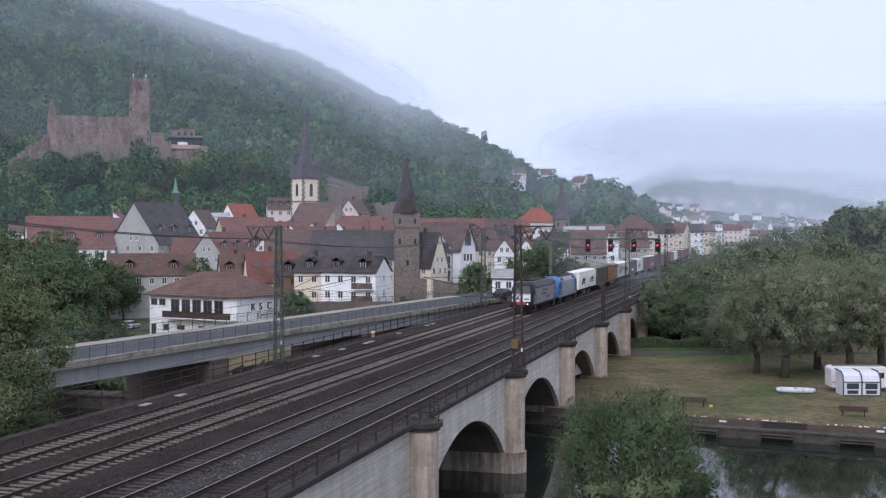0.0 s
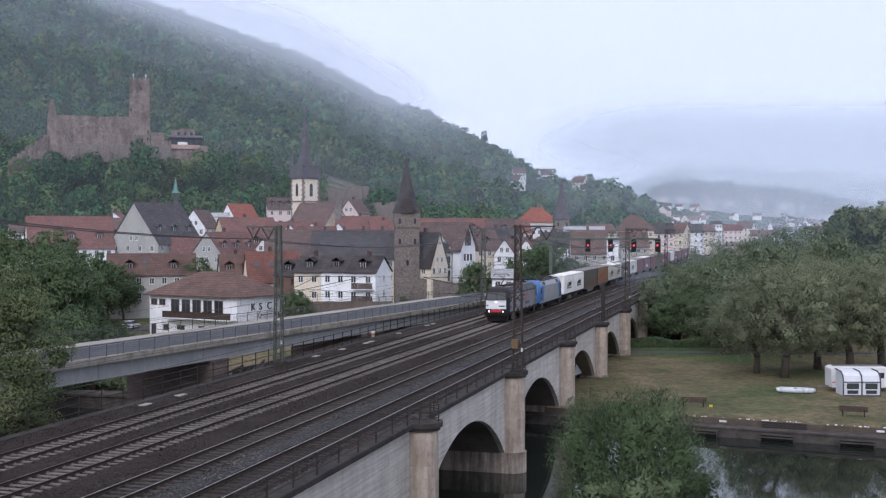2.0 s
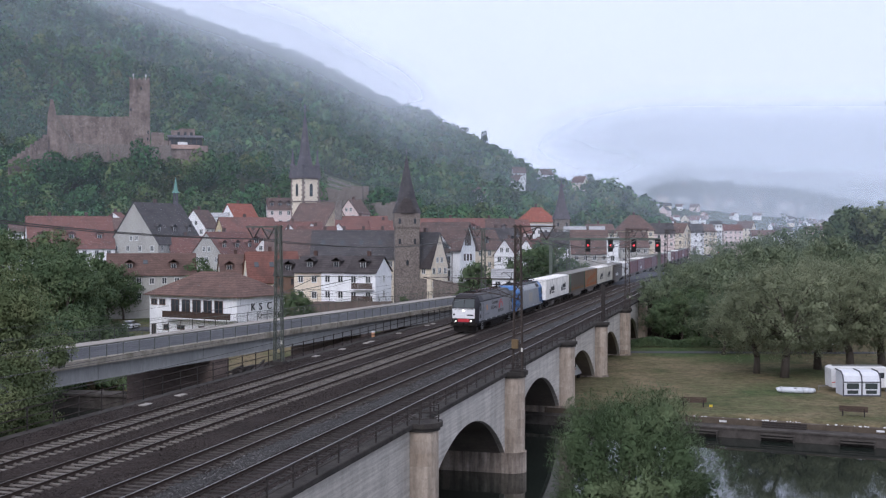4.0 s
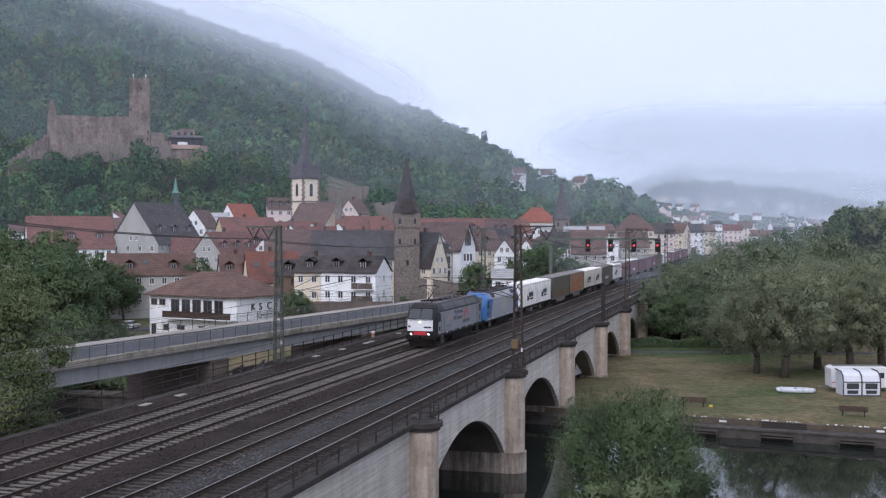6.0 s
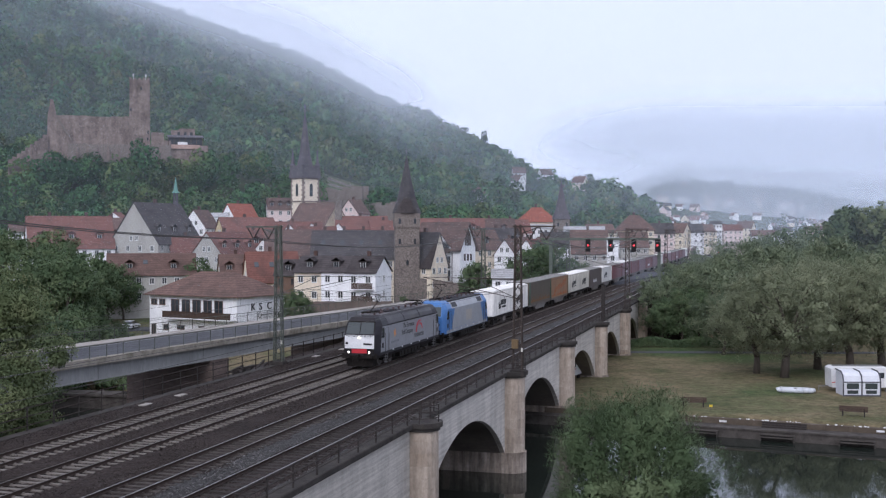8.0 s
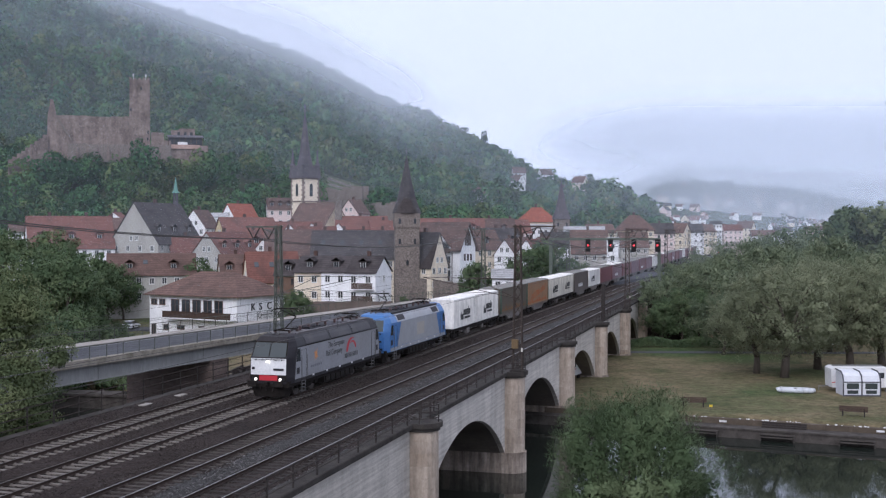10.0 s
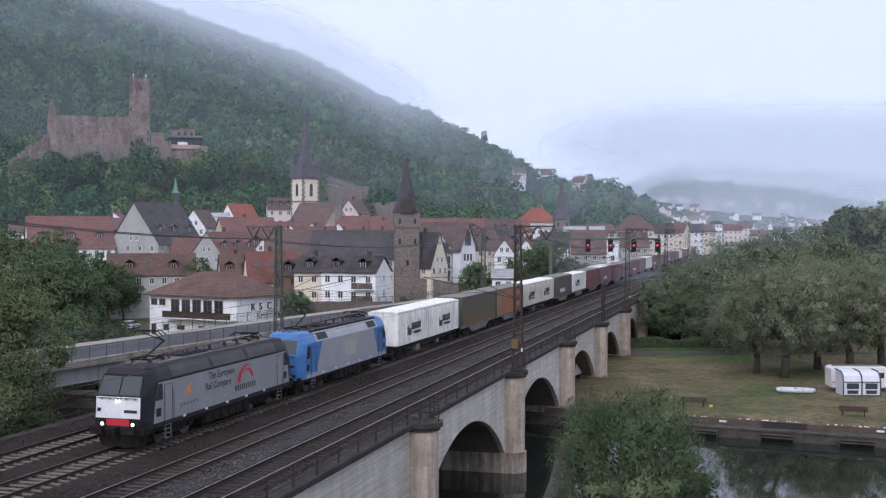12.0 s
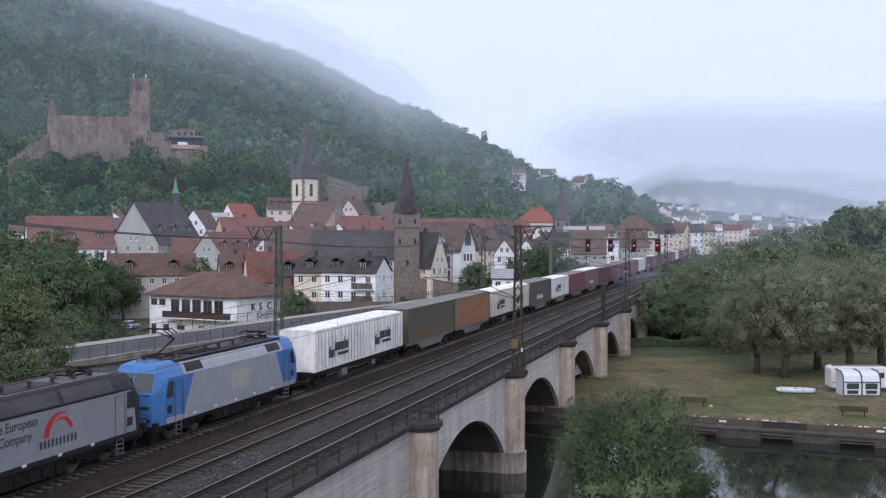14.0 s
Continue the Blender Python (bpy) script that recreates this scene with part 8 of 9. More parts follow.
for k, q in enumerate(((1389, 132, 466), (1340, 136, 505), (1507, 138, 466), (1563, 139, 470), (1448, 140, 474), (1281, 157, 518), (1328, 163, 464), (1412, 164, 457), (1470, 160, 486), (1368, 166, 470),
                       (1522, 190, 452), (1572, 185, 436), (1170, 178, 488), (1212, 184, 474), (1255, 188, 466), (1300, 200, 446), (1350, 205, 436), (1420, 205, 424), (1475, 212, 416),
                       (1300, 232, 428), (1250, 245, 442), (1340, 240, 420), (1205, 225, 466), (1390, 245, 412))):
    meadow_tree(k, *q)
T_SLIM = [tree_meshes(60 + k, 15, 5.5, 1.5, 5000, 0.26, M_LEAF, 12, 0.95, 0.05, 0.65, 0.2, 0.3) for k in range(2)]
T_TALL = [tree_meshes(64 + k, 15, 9, 1.5, 7000, 0.27, M_LINDEN, 14, 0.95, 0.05, 0.6, 0.2, 0.3) for k in range(2)]
for k, (px, d, top) in enumerate(((1487, 245, 364), (1497, 248, 376), (1545, 246, 372), (1578, 240, 360), (1520, 250, 394))):
    x, y = at_bearing((px - 784) / 2000, d)
    plant_tree((T_SLIM if k < 2 else T_TALL)[k % 2], x, y, MEADOW_Z, (10.5 - (top - 411) * d / 2000 - MEADOW_Z) / 15, k * 80, "tall slim tree behind the willows" if k < 2 else "tall green tree behind the willows", "trees on the meadow")
for k, q in enumerate(((1172, 172, 526), (1208, 174, 512), (1238, 177, 508), (1440, 260, 400), (1370, 260, 408))):
    meadow_tree(k, *q, True)
# trees between the river, the houses and the railway: bearing, distance, size
for k, (px, d, s) in enumerate(((142, 146, 0.8), (110, 150, 1.0), (208, 150, 0.36), (196, 147, 0.33), (20, 112, 0.95), (65, 122, 0.95), (105, 140, 0.95), (130, 128, 0.85), (150, 150, 0.8), (190, 205, 0.74), (218, 208, 0.62), (40, 160, 1.1), (95, 170, 1.15), (158, 196, 0.9),
                                (345, 215, 0.72), (520, 180, 0.52), (533, 184, 0.45), (-10, 140, 1.2), (850, 205, 0.75), (835, 212, 0.65), (870, 198, 0.5), (935, 225, 0.86), (955, 232, 0.9), (975, 240, 0.92), (918, 235, 0.6),
                                (715, 215, 0.26), (1010, 250, 0.62), (985, 246, 0.6), (1030, 262, 0.55), (1052, 286, 0.6), (1085, 335, 0.62), (1108, 352, 0.6), (1150, 420, 1.1), (1180, 520, 1.2), (1060, 290, 0.6), (300, 330, 1.0), (560, 340, 0.8), (690, 318, 0.8), (700, 330, 0.9))):
    x, y = at_bearing((px - 784) / 2000, d)
    z = float(terrain(x, y))
    plant_tree((T_DARK if d < 190 else T_TOWN)[k % 3], x, y, z - 0.2, s, k * 51, "bushy green tree between the houses", "trees in the town")


def far_woods():
    """Woods and hedges of the far valley, and the far slopes."""
    rng = np.random.default_rng(17)
    proto = []
    for k in range(6):
        h, w = rng.uniform(10, 15), rng.uniform(9, 14)
        p, m = crown_points(34, random_lobes(rng, h, w, 1.0, 4, 0.85), rng, 0.8)
        proto.append(leaf_cards(p, m, 2.2, rng, 0, 0.8, 0.4)[0])
    vs = []

    def add(x, y, s):
        v = proto[rng.integers(6)]
        a = rng.uniform(0, 6.28)
        vs.append(np.stack([(v[:, 0] * math.cos(a) - v[:, 1] * math.sin(a)) * s + x, (v[:, 0] * math.sin(a) + v[:, 1] * math.cos(a)) * s + y, v[:, 2] * s + float(terrain(x, y)) - 1], 1))

    for k in range(480):
        u, d = rng.uniform(0.19, 0.46), rng.uniform(420, 1700)
        x, y = at_bearing(u, d)
        if -55 < x < 3 and d < 1300:
            continue
        add(x, y, rng.uniform(0.4, 0.72))
    for k in range(2300):
        u, d = rng.uniform(0.05, 0.5), rng.uniform(1500, 3000)
        add(*at_bearing(u, d), rng.uniform(0.8, 1.5))
    for k in range(160):
        d = rng.uniform(205, 620)
        add(rng.uniform(3, 60) + 0.05 * d, d, rng.uniform(0.7, 1.05))
    v = np.concatenate(vs)
    me = quads_mesh("far_woods", v, np.arange(len(v)).reshape(-1, 4), M_FARTREE)
    tagged(new("far_woods", me), "hazy distant woods and hedges along the valley", "forest", kind="stuff")


far_woods()


def undergrowth():
    """Bushes and weeds along banks and embankments."""
    rng = np.random.default_rng(23)
    c, nrm = [], []
    spots = []
    for k in range(110):
        spots.append((rng.uniform(-15.5, -9.0), rng.uniform(172, 260), rng.uniform(0.8, 1.8)))
    for k in range(60):
        spots.append((rng.uniform(-52, -40), rng.uniform(150, 240), rng.uniform(0.6, 1.3)))
    for k in range(60):
        x, y = at_bearing((rng.uniform(-20, 260) - 784) / 2000, rng.uniform(118, 160))
        spots.append((x, y, rng.uniform(0.5, 1.3)))
    for k in range(90):
        x, y = at_bearing((rng.uniform(500, 900) - 784) / 2000, rng.uniform(165, 196))
        spots.append((x, y, rng.uniform(0.4, 0.9)))
    for x, y, s in spots:
        z = max(float(terrain(x, y)), -6.0)
        if y > 172 and x > -20 and x < -8:
            z = -0.6 - (x + 17) * 0.9
        n = 90
        d = rng.normal(0, 1, (n, 3))
        d /= np.linalg.norm(d, axis=1)[:, None]
        d[:, 2] = np.abs(d[:, 2])
        c.append(np.array([x, y, z]) + d * s * np.array([1.3, 1.3, 1.0]) * rng.uniform(0.5, 1, (n, 1)))
        nrm.append(d)
    v, f = leaf_cards(np.concatenate(c), np.concatenate(nrm), 0.22, rng, 0, 0.6)
    tagged(new("undergrowth", quads_mesh("undergrowth", v, f, M_BUSH)), "low bushes and weeds along the embankment", "bushes", kind="stuff")


undergrowth()


def poplar(u, d, h):
    """A slim tree that stands out on the ridge."""
    rng = np.random.default_rng(int(d))
    p, m = crown_points(500, [(0, 0, h * 0.3, 2.2, 2.2, h * 0.28), (0.3, 0, h * 0.6, 1.9, 1.9, h * 0.26), (0, 0.2, h * 0.85, 1.1, 1.1, h * 0.16)], rng, 0.8)
    v, f = leaf_cards(p, m, 0.7, rng, 0, 0.6, 0.4)
    bm = bmesh.new()
    tube(bm, (0, 0, -2), (0, 0, h * 0.8), 0.35, 0.1, 7)
    x, y = at_bearing(u, d)
    plant_tree((quads_mesh("crown", v, f, M_FOREST), mesh_of("trunk", bm, M_BARK)), x, y, float(terrain(x, y)), 1.0, 0, "slim dark poplar standing out on the ridge", "ridge poplars")


poplar(0.035, 965, 22)
poplar(0.0375, 962, 24)

# ---- overhead line masts ----
M_SIGN = surface("pale_sign_plate", (0.5, 0.48, 0.42), (0.6, 0.57, 0.5), 4, 0.7, 0)
M_YELLOWED = surface("yellowed_cabinet", (0.12, 0.082, 0.045), (0.17, 0.12, 0.065), 3, 0.8, 0.1, 20)
WIRE_Z, CARRY_Z = 5.5, 7.0


def lattice_mast(x, y, out, height, box_on=False):
    steel = M_RUSTMAST if out > 0 else M_MAST
    m = thing("catenary_mast", pose(x, y, -0.1), "rusty brown lattice catenary mast with outward feeder arm" if out > 0 else "green-grey lattice catenary mast with outward feeder arm", "mast", "catenary masts")
    w = 0.36
    for sx in (-1, 1):
        for sy in (-1, 1):
            bm = bmesh.new()
            bar(bm, (sx * w, sy * 0.22, 0), (sx * w * 0.55, sy * 0.16, height), 0.085)
            part("leg", bm, steel, m)
    n = int(height / 0.8)
    for sy, flip in ((-1, 1), (1, 1), (-1, -1), (1, -1)):
        bm = bmesh.new()
        rod(bm, [((flip if k % 2 else -flip) * w * (1 - 0.45 * k / n), sy * (0.21 - 0.05 * k / n), height * k / n) for k in range(n + 1)], 0.027, 4)
        part("bracing", bm, steel, m)
    for sx in (-1, 1):
        bm = bmesh.new()
        rod(bm, [(sx * w * (1 - 0.45 * k / n), (1 if k % 2 else -1) * 0.19, height * k / n) for k in range(n + 1)], 0.03, 4)
        part("bracing", bm, steel, m)
    bm = bmesh.new()
    bar(bm, (-out * 0.4, 0, height - 0.15), (out * 2.9, 0, height - 0.15), 0.12)
    bar(bm, (0, 0, height - 0.8), (out * 1.6, 0, height - 0.2), 0.06)
    part("feeder_arm", bm, steel, m)
    for q in (0.9, 2.2):
        bm = bmesh.new()
        for e in (-0.55, 0.55):
            tube(bm, (out * (q + e), 0, height - 0.2), (out * q, 0, height - 1.15), 0.055, seg=6)
        part("insulator", bm, M_IRON, m, "dark V-shaped insulator pair")
    # cantilevers towards the tracks
    for reach, side in ((3.6, -out), (7.6, -out)):
        bm = bmesh.new()
        tube(bm, (0, 0, 5.5), (side * reach, 0, 7.1), 0.03, seg=5)
        tube(bm, (0, 0, 7.0), (side * reach, 0, 7.1), 0.025, seg=5)
        tube(bm, (side * reach * 0.3, 0, 6.0), (side * (reach - 0.2), 0, 5.75), 0.02, seg=5)
        part("cantilever", bm, steel, m)
    if box_on:
        bm = bmesh.new()
        box(bm, -0.4, 0.1, -0.5, -0.22, 1.75, 2.45)
        part("cabinet", bm, M_YELLOWED, m, "weathered yellow cabinet", bevel=0.03)
    bm = bmesh.new()
    box(bm, 0.3, 0.42, -0.3, -0.25, 1.5, 1.8)
    part("plate", bm, M_SIGN, m)
    bm = bmesh.new()
    box(bm, -0.55, 0.55, -0.45, 0.45, -0.4, 0.08)
    part("footing", bm, M_PARAPET, m)


MAST_Y = [84.6, 157.5, 231, 304, 378, 452, 526]
for k, y in enumerate(MAST_Y):
    lattice_mast(-17.95 if k < 2 else -18.6, y, 1, 11.2, k == 0)
    lattice_mast(-38.0 if k < 1 else -38.6, y + 0.5, -1, 11.2)


def wires():
    ys = [11.0] + MAST_Y
    for i, x in enumerate(TRACKS):
        bm = bmesh.new()
        for a, b in zip(ys[:-1], ys[1:]):
            n = 10
            pts = [(x, a + (b - a) * j / n, CARRY_Z - 1.0 * (1 - (2 * j / n - 1) ** 2)) for j in range(n + 1)]
            for p, q in zip(pts[:-1], pts[1:]):
                bar(bm, p, q, 0.014)
            bar(bm, (x, a, WIRE_Z), (x, b, WIRE_Z), 0.016)
            for j in range(1, n):
                bar(bm, (x, pts[j][1], WIRE_Z), pts[j], 0.008)
        w = thing("overhead_line", pose(0, 0, 0), "thin dark overhead contact line with droppers", "overhead line", "overhead lines")
        part("wire", bm, M_WIRE, w)
    for x in (-18 + 0.9, -18 + 2.2, -38 - 0.9, -38 - 2.2):
        pts = []
        for a, b in zip(ys[:-1], ys[1:]):
            if a < 50 and x > -30:
                continue
            n = 10
            lift = 5.0 if a < 50 else 0.0
            pts += [(x, a + (b - a) * j / n, 9.95 + lift * (1 - j / n) - 1.1 * (1 - (2 * j / n - 1) ** 2)) for j in range(n)]
        bm = bmesh.new()
        rod(bm, pts, 0.042, 4)
        w = thing("feeder_line", pose(0, 0, 0), "sagging dark feeder cable beside the track", "cable", "feeder lines")
        part("wire", bm, M_WIRE, w)


wires()


# ---- signal gantry ----
M_SIGNAL = surface("signal_board_black", (0.015, 0.015, 0.015), (0.025, 0.025, 0.025), 3, 0.7, 0)
M_REDLIGHT = glow("red_signal_light", (1.0, 0.05, 0.06), 2.5)
M_GREENSTEEL = surface("dull_green_steel", (0.085, 0.1, 0.085), (0.13, 0.15, 0.125), 2, 0.7, 0.1, 20)


def signal_gantry():
    g = thing("signal_gantry", pose(-28, 208, 0), "grey-green signal gantry spanning four tracks", "gantry")
    for x in (-9.9, 10.0):
        bm = bmesh.new()
        bar(bm, (x, 0, -0.6), (x, 0, 9.4), 0.55)
        part("post", bm, M_GREENSTEEL, g)
    bm = bmesh.new()
    box(bm, -10.2, 10.2, -0.3, 0.3, 9.0, 9.45)
    part("beam", bm, M_GREENSTEEL, g)
    bm = bmesh.new()
    for z in (9.9, 10.3):
        bar(bm, (-10, -0.4, z), (10.1, -0.4, z), 0.05)
    for k in range(15):
        bar(bm, (-9.9 + k * 1.42, -0.4, 9.4), (-9.9 + k * 1.42, -0.4, 10.3), 0.04)
    part("walkway_rail", bm, M_MAST, g)
    for x in (-30.9, -26.75, -22.5, -18.26):
        s = thing("railway_signal", pose(x, 207.6, 5.9), "black railway signal head showing a red light", "signal", "signals on the gantry")
        bm = bmesh.new()
        box(bm, -0.45, 0.45, -0.05, 0.05, 1.0, 3.3)
        part("board", bm, M_SIGNAL, s, bevel=0.02)
        bm = bmesh.new()
        for i in range(14):
            a, b = 2 * math.pi * i / 14, 2 * math.pi * (i + 1) / 14
            tube(bm, (0.5 * math.cos(a), 0, 0.7 + 0.6 * math.sin(a)), (0.5 * math.cos(b), 0, 0.7 + 0.6 * math.sin(b)), 0.05, seg=5)
        part("cage", bm, M_MAST, s)
        bm = bmesh.new()
        tube(bm, (0, -0.06, 2.2), (0, -0.12, 2.2), 0.14, seg=14)
        part("red_lamp", bm, M_REDLIGHT, s, "glowing red lamp")
        bm = bmesh.new()
        for z in (1.5, 2.85):
            tube(bm, (0, -0.06, z), (0, -0.2, z), 0.14, seg=12)
        box(bm, -0.05, 0.05, 0.05, 0.5, 2.6, 3.4)
        part("hood", bm, M_SIGNAL, s)


signal_gantry()


def ground_signal(x, y):
    """A low signal beside the far tracks."""
    g = thing("ground_signal", pose(x, y, -0.4), "low railway signal showing a red light", "signal", "low signals")
    bm = bmesh.new()
    bar(bm, (0, 0, 0), (0, 0, 1.2), 0.16)
    part("post", bm, M_IRON, g)
    bm = bmesh.new()
    box(bm, -0.5, 0.5, -0.12, 0.12, 1.2, 2.4)
    part("board", bm, M_SIGNAL, g, bevel=0.03)
    bm = bmesh.new()
    tube(bm, (0, -0.13, 1.9), (0, -0.24, 1.9), 0.3, seg=14)
    part("red_lamp", bm, M_REDLIGHT, g, "glowing red lamp")


ground_signal(-27.5, 520)
ground_signal(-18.9, 522)

# ---- small things by the track ----
bm = bmesh.new()
for s, x, y in ((1, -18.3, 134.5), (1, -18.3, 136.2)):
    bar(bm, (x, y, -0.2), (x, y, 4.2), 0.22)
o = thing("signal_post", pose(0, 0, 0), "pair of dark steel posts on the viaduct edge", "post")
part("post", bm, M_IRON, o)

fence = thing("track_fence", pose(-38.4, 0, -0.45), "rusty tube fence along the town side of the viaduct", "fence")
bm = bmesh.new()
bar(bm, (0, 0, 0), (0, 0, 1.5), 0.06)
fp = mesh_of("fence_post", bm, M_IRON)
M_RUST = surface("rusty_tube", (0.03, 0.024, 0.021), (0.05, 0.037, 0.031), 6, 0.8, 0.1, 40)
for k in range(62):
    o = part("fence_post", fp, None, fence)
    o.location = (0, 36 + k * 2.4, 0)
for z in (0.45, 0.95, 1.42):
    bm = bmesh.new()
    tube(bm, (0, 30, z), (0, 185, z), 0.03, seg=5)
    part("fence_rail", bm, M_RUST, fence)

# cable duct lids that catch the light beside the first track
rnd = random.Random(12)
for k, (y, w) in enumerate(((62.5, 1.5), (66.8, 1.4), (91, 1.3), (97, 1.5), (103, 1.4), (104.6, 1.4), (114, 1.2), (124.5, 1.3), (127, 1.3))):
    s = thing("duct_lid", pose(-36.9 + rnd.uniform(-0.25, 0.25), y, -0.2, 0, 0, rnd.uniform(-4, 4)), "pale concrete cable duct lid lying in the ballast", "lid", "duct lids")
    bm = bmesh.new()
    box(bm, -0.22, 0.22, -w / 3, w / 3, -0.06, 0.02)
    part("slab", bm, M_KERB, s, bevel=0.015)

bx = thing("switch_box", pose(-38.9, 111, -0.4), "weathered orange and white trackside box", "box")
bm = bmesh.new()
box(bm, -0.14, 0.14, -0.16, 0.16, 0, 0.5)
part("case", bm, paint("orange_box", (0.42, 0.22, 0.12)), bx, bevel=0.03)
bm = bmesh.new()
box(bm, -0.16, 0.16, -0.18, 0.18, 0.5, 0.6)
part("cap", bm, M_WHITE, bx)

pipe = thing("scrap_pile", pose(-41.0, 86.5, -1.6, 0, 0, -6), "heap of rusty rail parts beside the track", "scrap")
for k in range(22):
    bm = bmesh.new()
    a = rnd.uniform(-0.5, 0.5)
    px, py = rnd.uniform(-0.9, 0.9), rnd.uniform(-2.5, 2.5)
    bar(bm, (px, py - 1.2, rnd.uniform(0, 1.0)), (px + a, py + 1.2, rnd.uniform(0, 1.1)), 0.16)
    part("beam", bm, M_IRON, pipe)
bm = bmesh.new()
box(bm, -3.5, 2.6, -60, 80, -7.5, -0.05)
bank = setting("verge", bm, M_BALLAST, "gravelled verge between the tracks and the road bridge", "verge")
bank.matrix_world = pose(-41.2, 150.5, -1.6)


# ---- river bank ----
M_LEDGE = surface("wet_dark_concrete", (0.05, 0.044, 0.04), (0.10, 0.09, 0.08), 1.4, 0.85, 0.4, 14, c3=(0.03, 0.027, 0.022), stain=0.7, sscale=0.8)
BANK_TURN = -7.4
BANK = pose(-6.9, 106.6, 0, 0, 0, BANK_TURN)


def river_bank():
    bm = bmesh.new()
    rnd = random.Random(3)
    k = -32.0
    while k < 60:
        w = rnd.uniform(1.6, 2.4)
        box(bm, k, k + w - 0.015, -0.35 + rnd.uniform(-0.02, 0.02), 0.3, -8.6, -6.47 + rnd.uniform(-0.03, 0.03))
        k += w
    o = setting("bank_wall", bm, M_BANK, "stained brown stone bank wall", "wall")
    o.matrix_world = BANK
    bm = bmesh.new()
    k = -32.0
    while k < 60:
        w = rnd.uniform(2.2, 3.4)
        box(bm, k, k + w - 0.02, -2.15, -0.36, -7.1, -6.95 + rnd.uniform(-0.015, 0.015))
        k += w
    box(bm, -32, 60, -2.05, -0.3, -8.8, -7.1)
    o = setting("bank_ledge", bm, M_LEDGE, "lower concrete landing ledge at the waterline", "ledge")
    o.matrix_world = BANK
    for x in (2.0, 8.6, 15.2):
        st = thing("bank_steps", BANK @ pose(x, 0, 0), "dark concrete steps down to the water", "steps", "landing steps")
        for i in range(2):
            bm = bmesh.new()
            box(bm, -1.5, 1.5, -2.5 - 0.2 * i, -2.06, -7.36 - i * 0.2, -7.28 - i * 0.2)
            part("step", bm, M_LEDGE, st)
        for e in (-1.48, 1.36):
            bm = bmesh.new()
            box(bm, e, e + 0.12, -2.6, -2.16, -8.2, -7.37)
            part("cheek", bm, M_LEDGE, st)
    st = thing("bank_stairs", BANK @ pose(9.0, 0, 0), "broad dark steps in the bank wall", "steps")
    for i in range(3):
        bm = bmesh.new()
        box(bm, -1.9, 1.9, -1.0 + i * 0.26, -0.36, -6.94, -6.8 + i * 0.15)
        part("step", bm, M_IRON, st)
    rnd = random.Random(5)
    for k in range(46):
        x = rnd.uniform(-1, 22)
        w = thing("pale_stone", BANK @ pose(x, rnd.uniform(-0.15, 0.1), -6.46, 0, 0, rnd.uniform(0, 360)), "small pale stone lying on the bank wall", "stone", "pale stones")
        s = rnd.uniform(0.06, 0.14)
        bm = bmesh.new()
        bmesh.ops.create_icosphere(bm, subdivisions=1, radius=s)
        for v in bm.verts:
            v.co.z *= 0.5
            v.co.x *= rnd.uniform(0.8, 1.4)
        part("stone", bm, M_WHITE, w)
    for x in (3.6, 17.0):
        p = thing("mooring_plate", BANK @ pose(x, -0.38, -6.84), "white plate on the bank wall", "plate", "mooring plates")
        bm = bmesh.new()
        box(bm, -0.33, 0.33, -0.04, 0, 0.05, 0.22)
        part("plate", bm, M_WHITE, p)


river_bank()


bm = bmesh.new()
box(bm, -34, 40, -1.1, 1.1, -0.3, 0.05)
o = setting("path", bm, M_ASPHALT, "narrow dark path along the far edge of the meadow", "path")
o.matrix_world = pose(4, 166.5, MEADOW_Z, 0, 0, 14)


def hedge():
    """A clipped hedge behind the path."""
    rng = np.random.default_rng(77)
    n = 5200
    p = np.stack([rng.uniform(-9.5, 9.5, n), rng.uniform(-0.8, 0.8, n), 1.25 * rng.uniform(0, 1, n) ** 0.7], 1)
    p[:, 2] += 0.25 * np.sin(p[:, 0] * 0.9)
    m = np.stack([rng.normal(0, 0.3, n), np.sign(p[:, 1]), np.full(n, 0.8)], 1)
    v, f = leaf_cards(p, m, 0.16, rng, 0, 0.6)
    h = thing("hedge", pose(-10.5, 170.5, MEADOW_Z, 0, 0, 14), "low dark green hedge behind the meadow path", "hedge")
    part("foliage", quads_mesh("foliage", v, f, M_LEAF), None, h)
    bm = bmesh.new()
    for k in range(12):
        tube(bm, (-9 + k * 1.6, 0, -0.2), (-9 + k * 1.6, 0.1, 1.4), 0.05, 0.02, 5)
    part("stem", bm, M_BARK, h)


hedge()


def bench(x, y, turn):
    b = thing("bench", pose(x, y, MEADOW_Z, 0, 0, turn), "brown slatted park bench on the meadow", "bench", "benches")
    for i in range(3):
        bm = bmesh.new()
        box(bm, -1.25, 1.25, -0.22 + i * 0.16, -0.09 + i * 0.16, 0.43, 0.47)
        part("seat_slat", bm, M_TIMBER, b)
    for i in range(4):
        bm = bmesh.new()
        box(bm, -1.25, 1.25, 0.26 + i * 0.03, 0.3 + i * 0.03, 0.52 + i * 0.12, 0.62 + i * 0.12)
        part("back_slat", bm, M_TIMBER, b)
    for s in (-0.95, 0.95):
        bm = bmesh.new()
        box(bm, s - 0.05, s + 0.05, -0.2, -0.1, 0, 0.43)
        box(bm, s - 0.05, s + 0.05, 0.22, 0.3, 0, 0.95)
        box(bm, s - 0.05, s + 0.05, -0.2, 0.3, 0.36, 0.43)
        part("leg", bm, M_IRON, b)


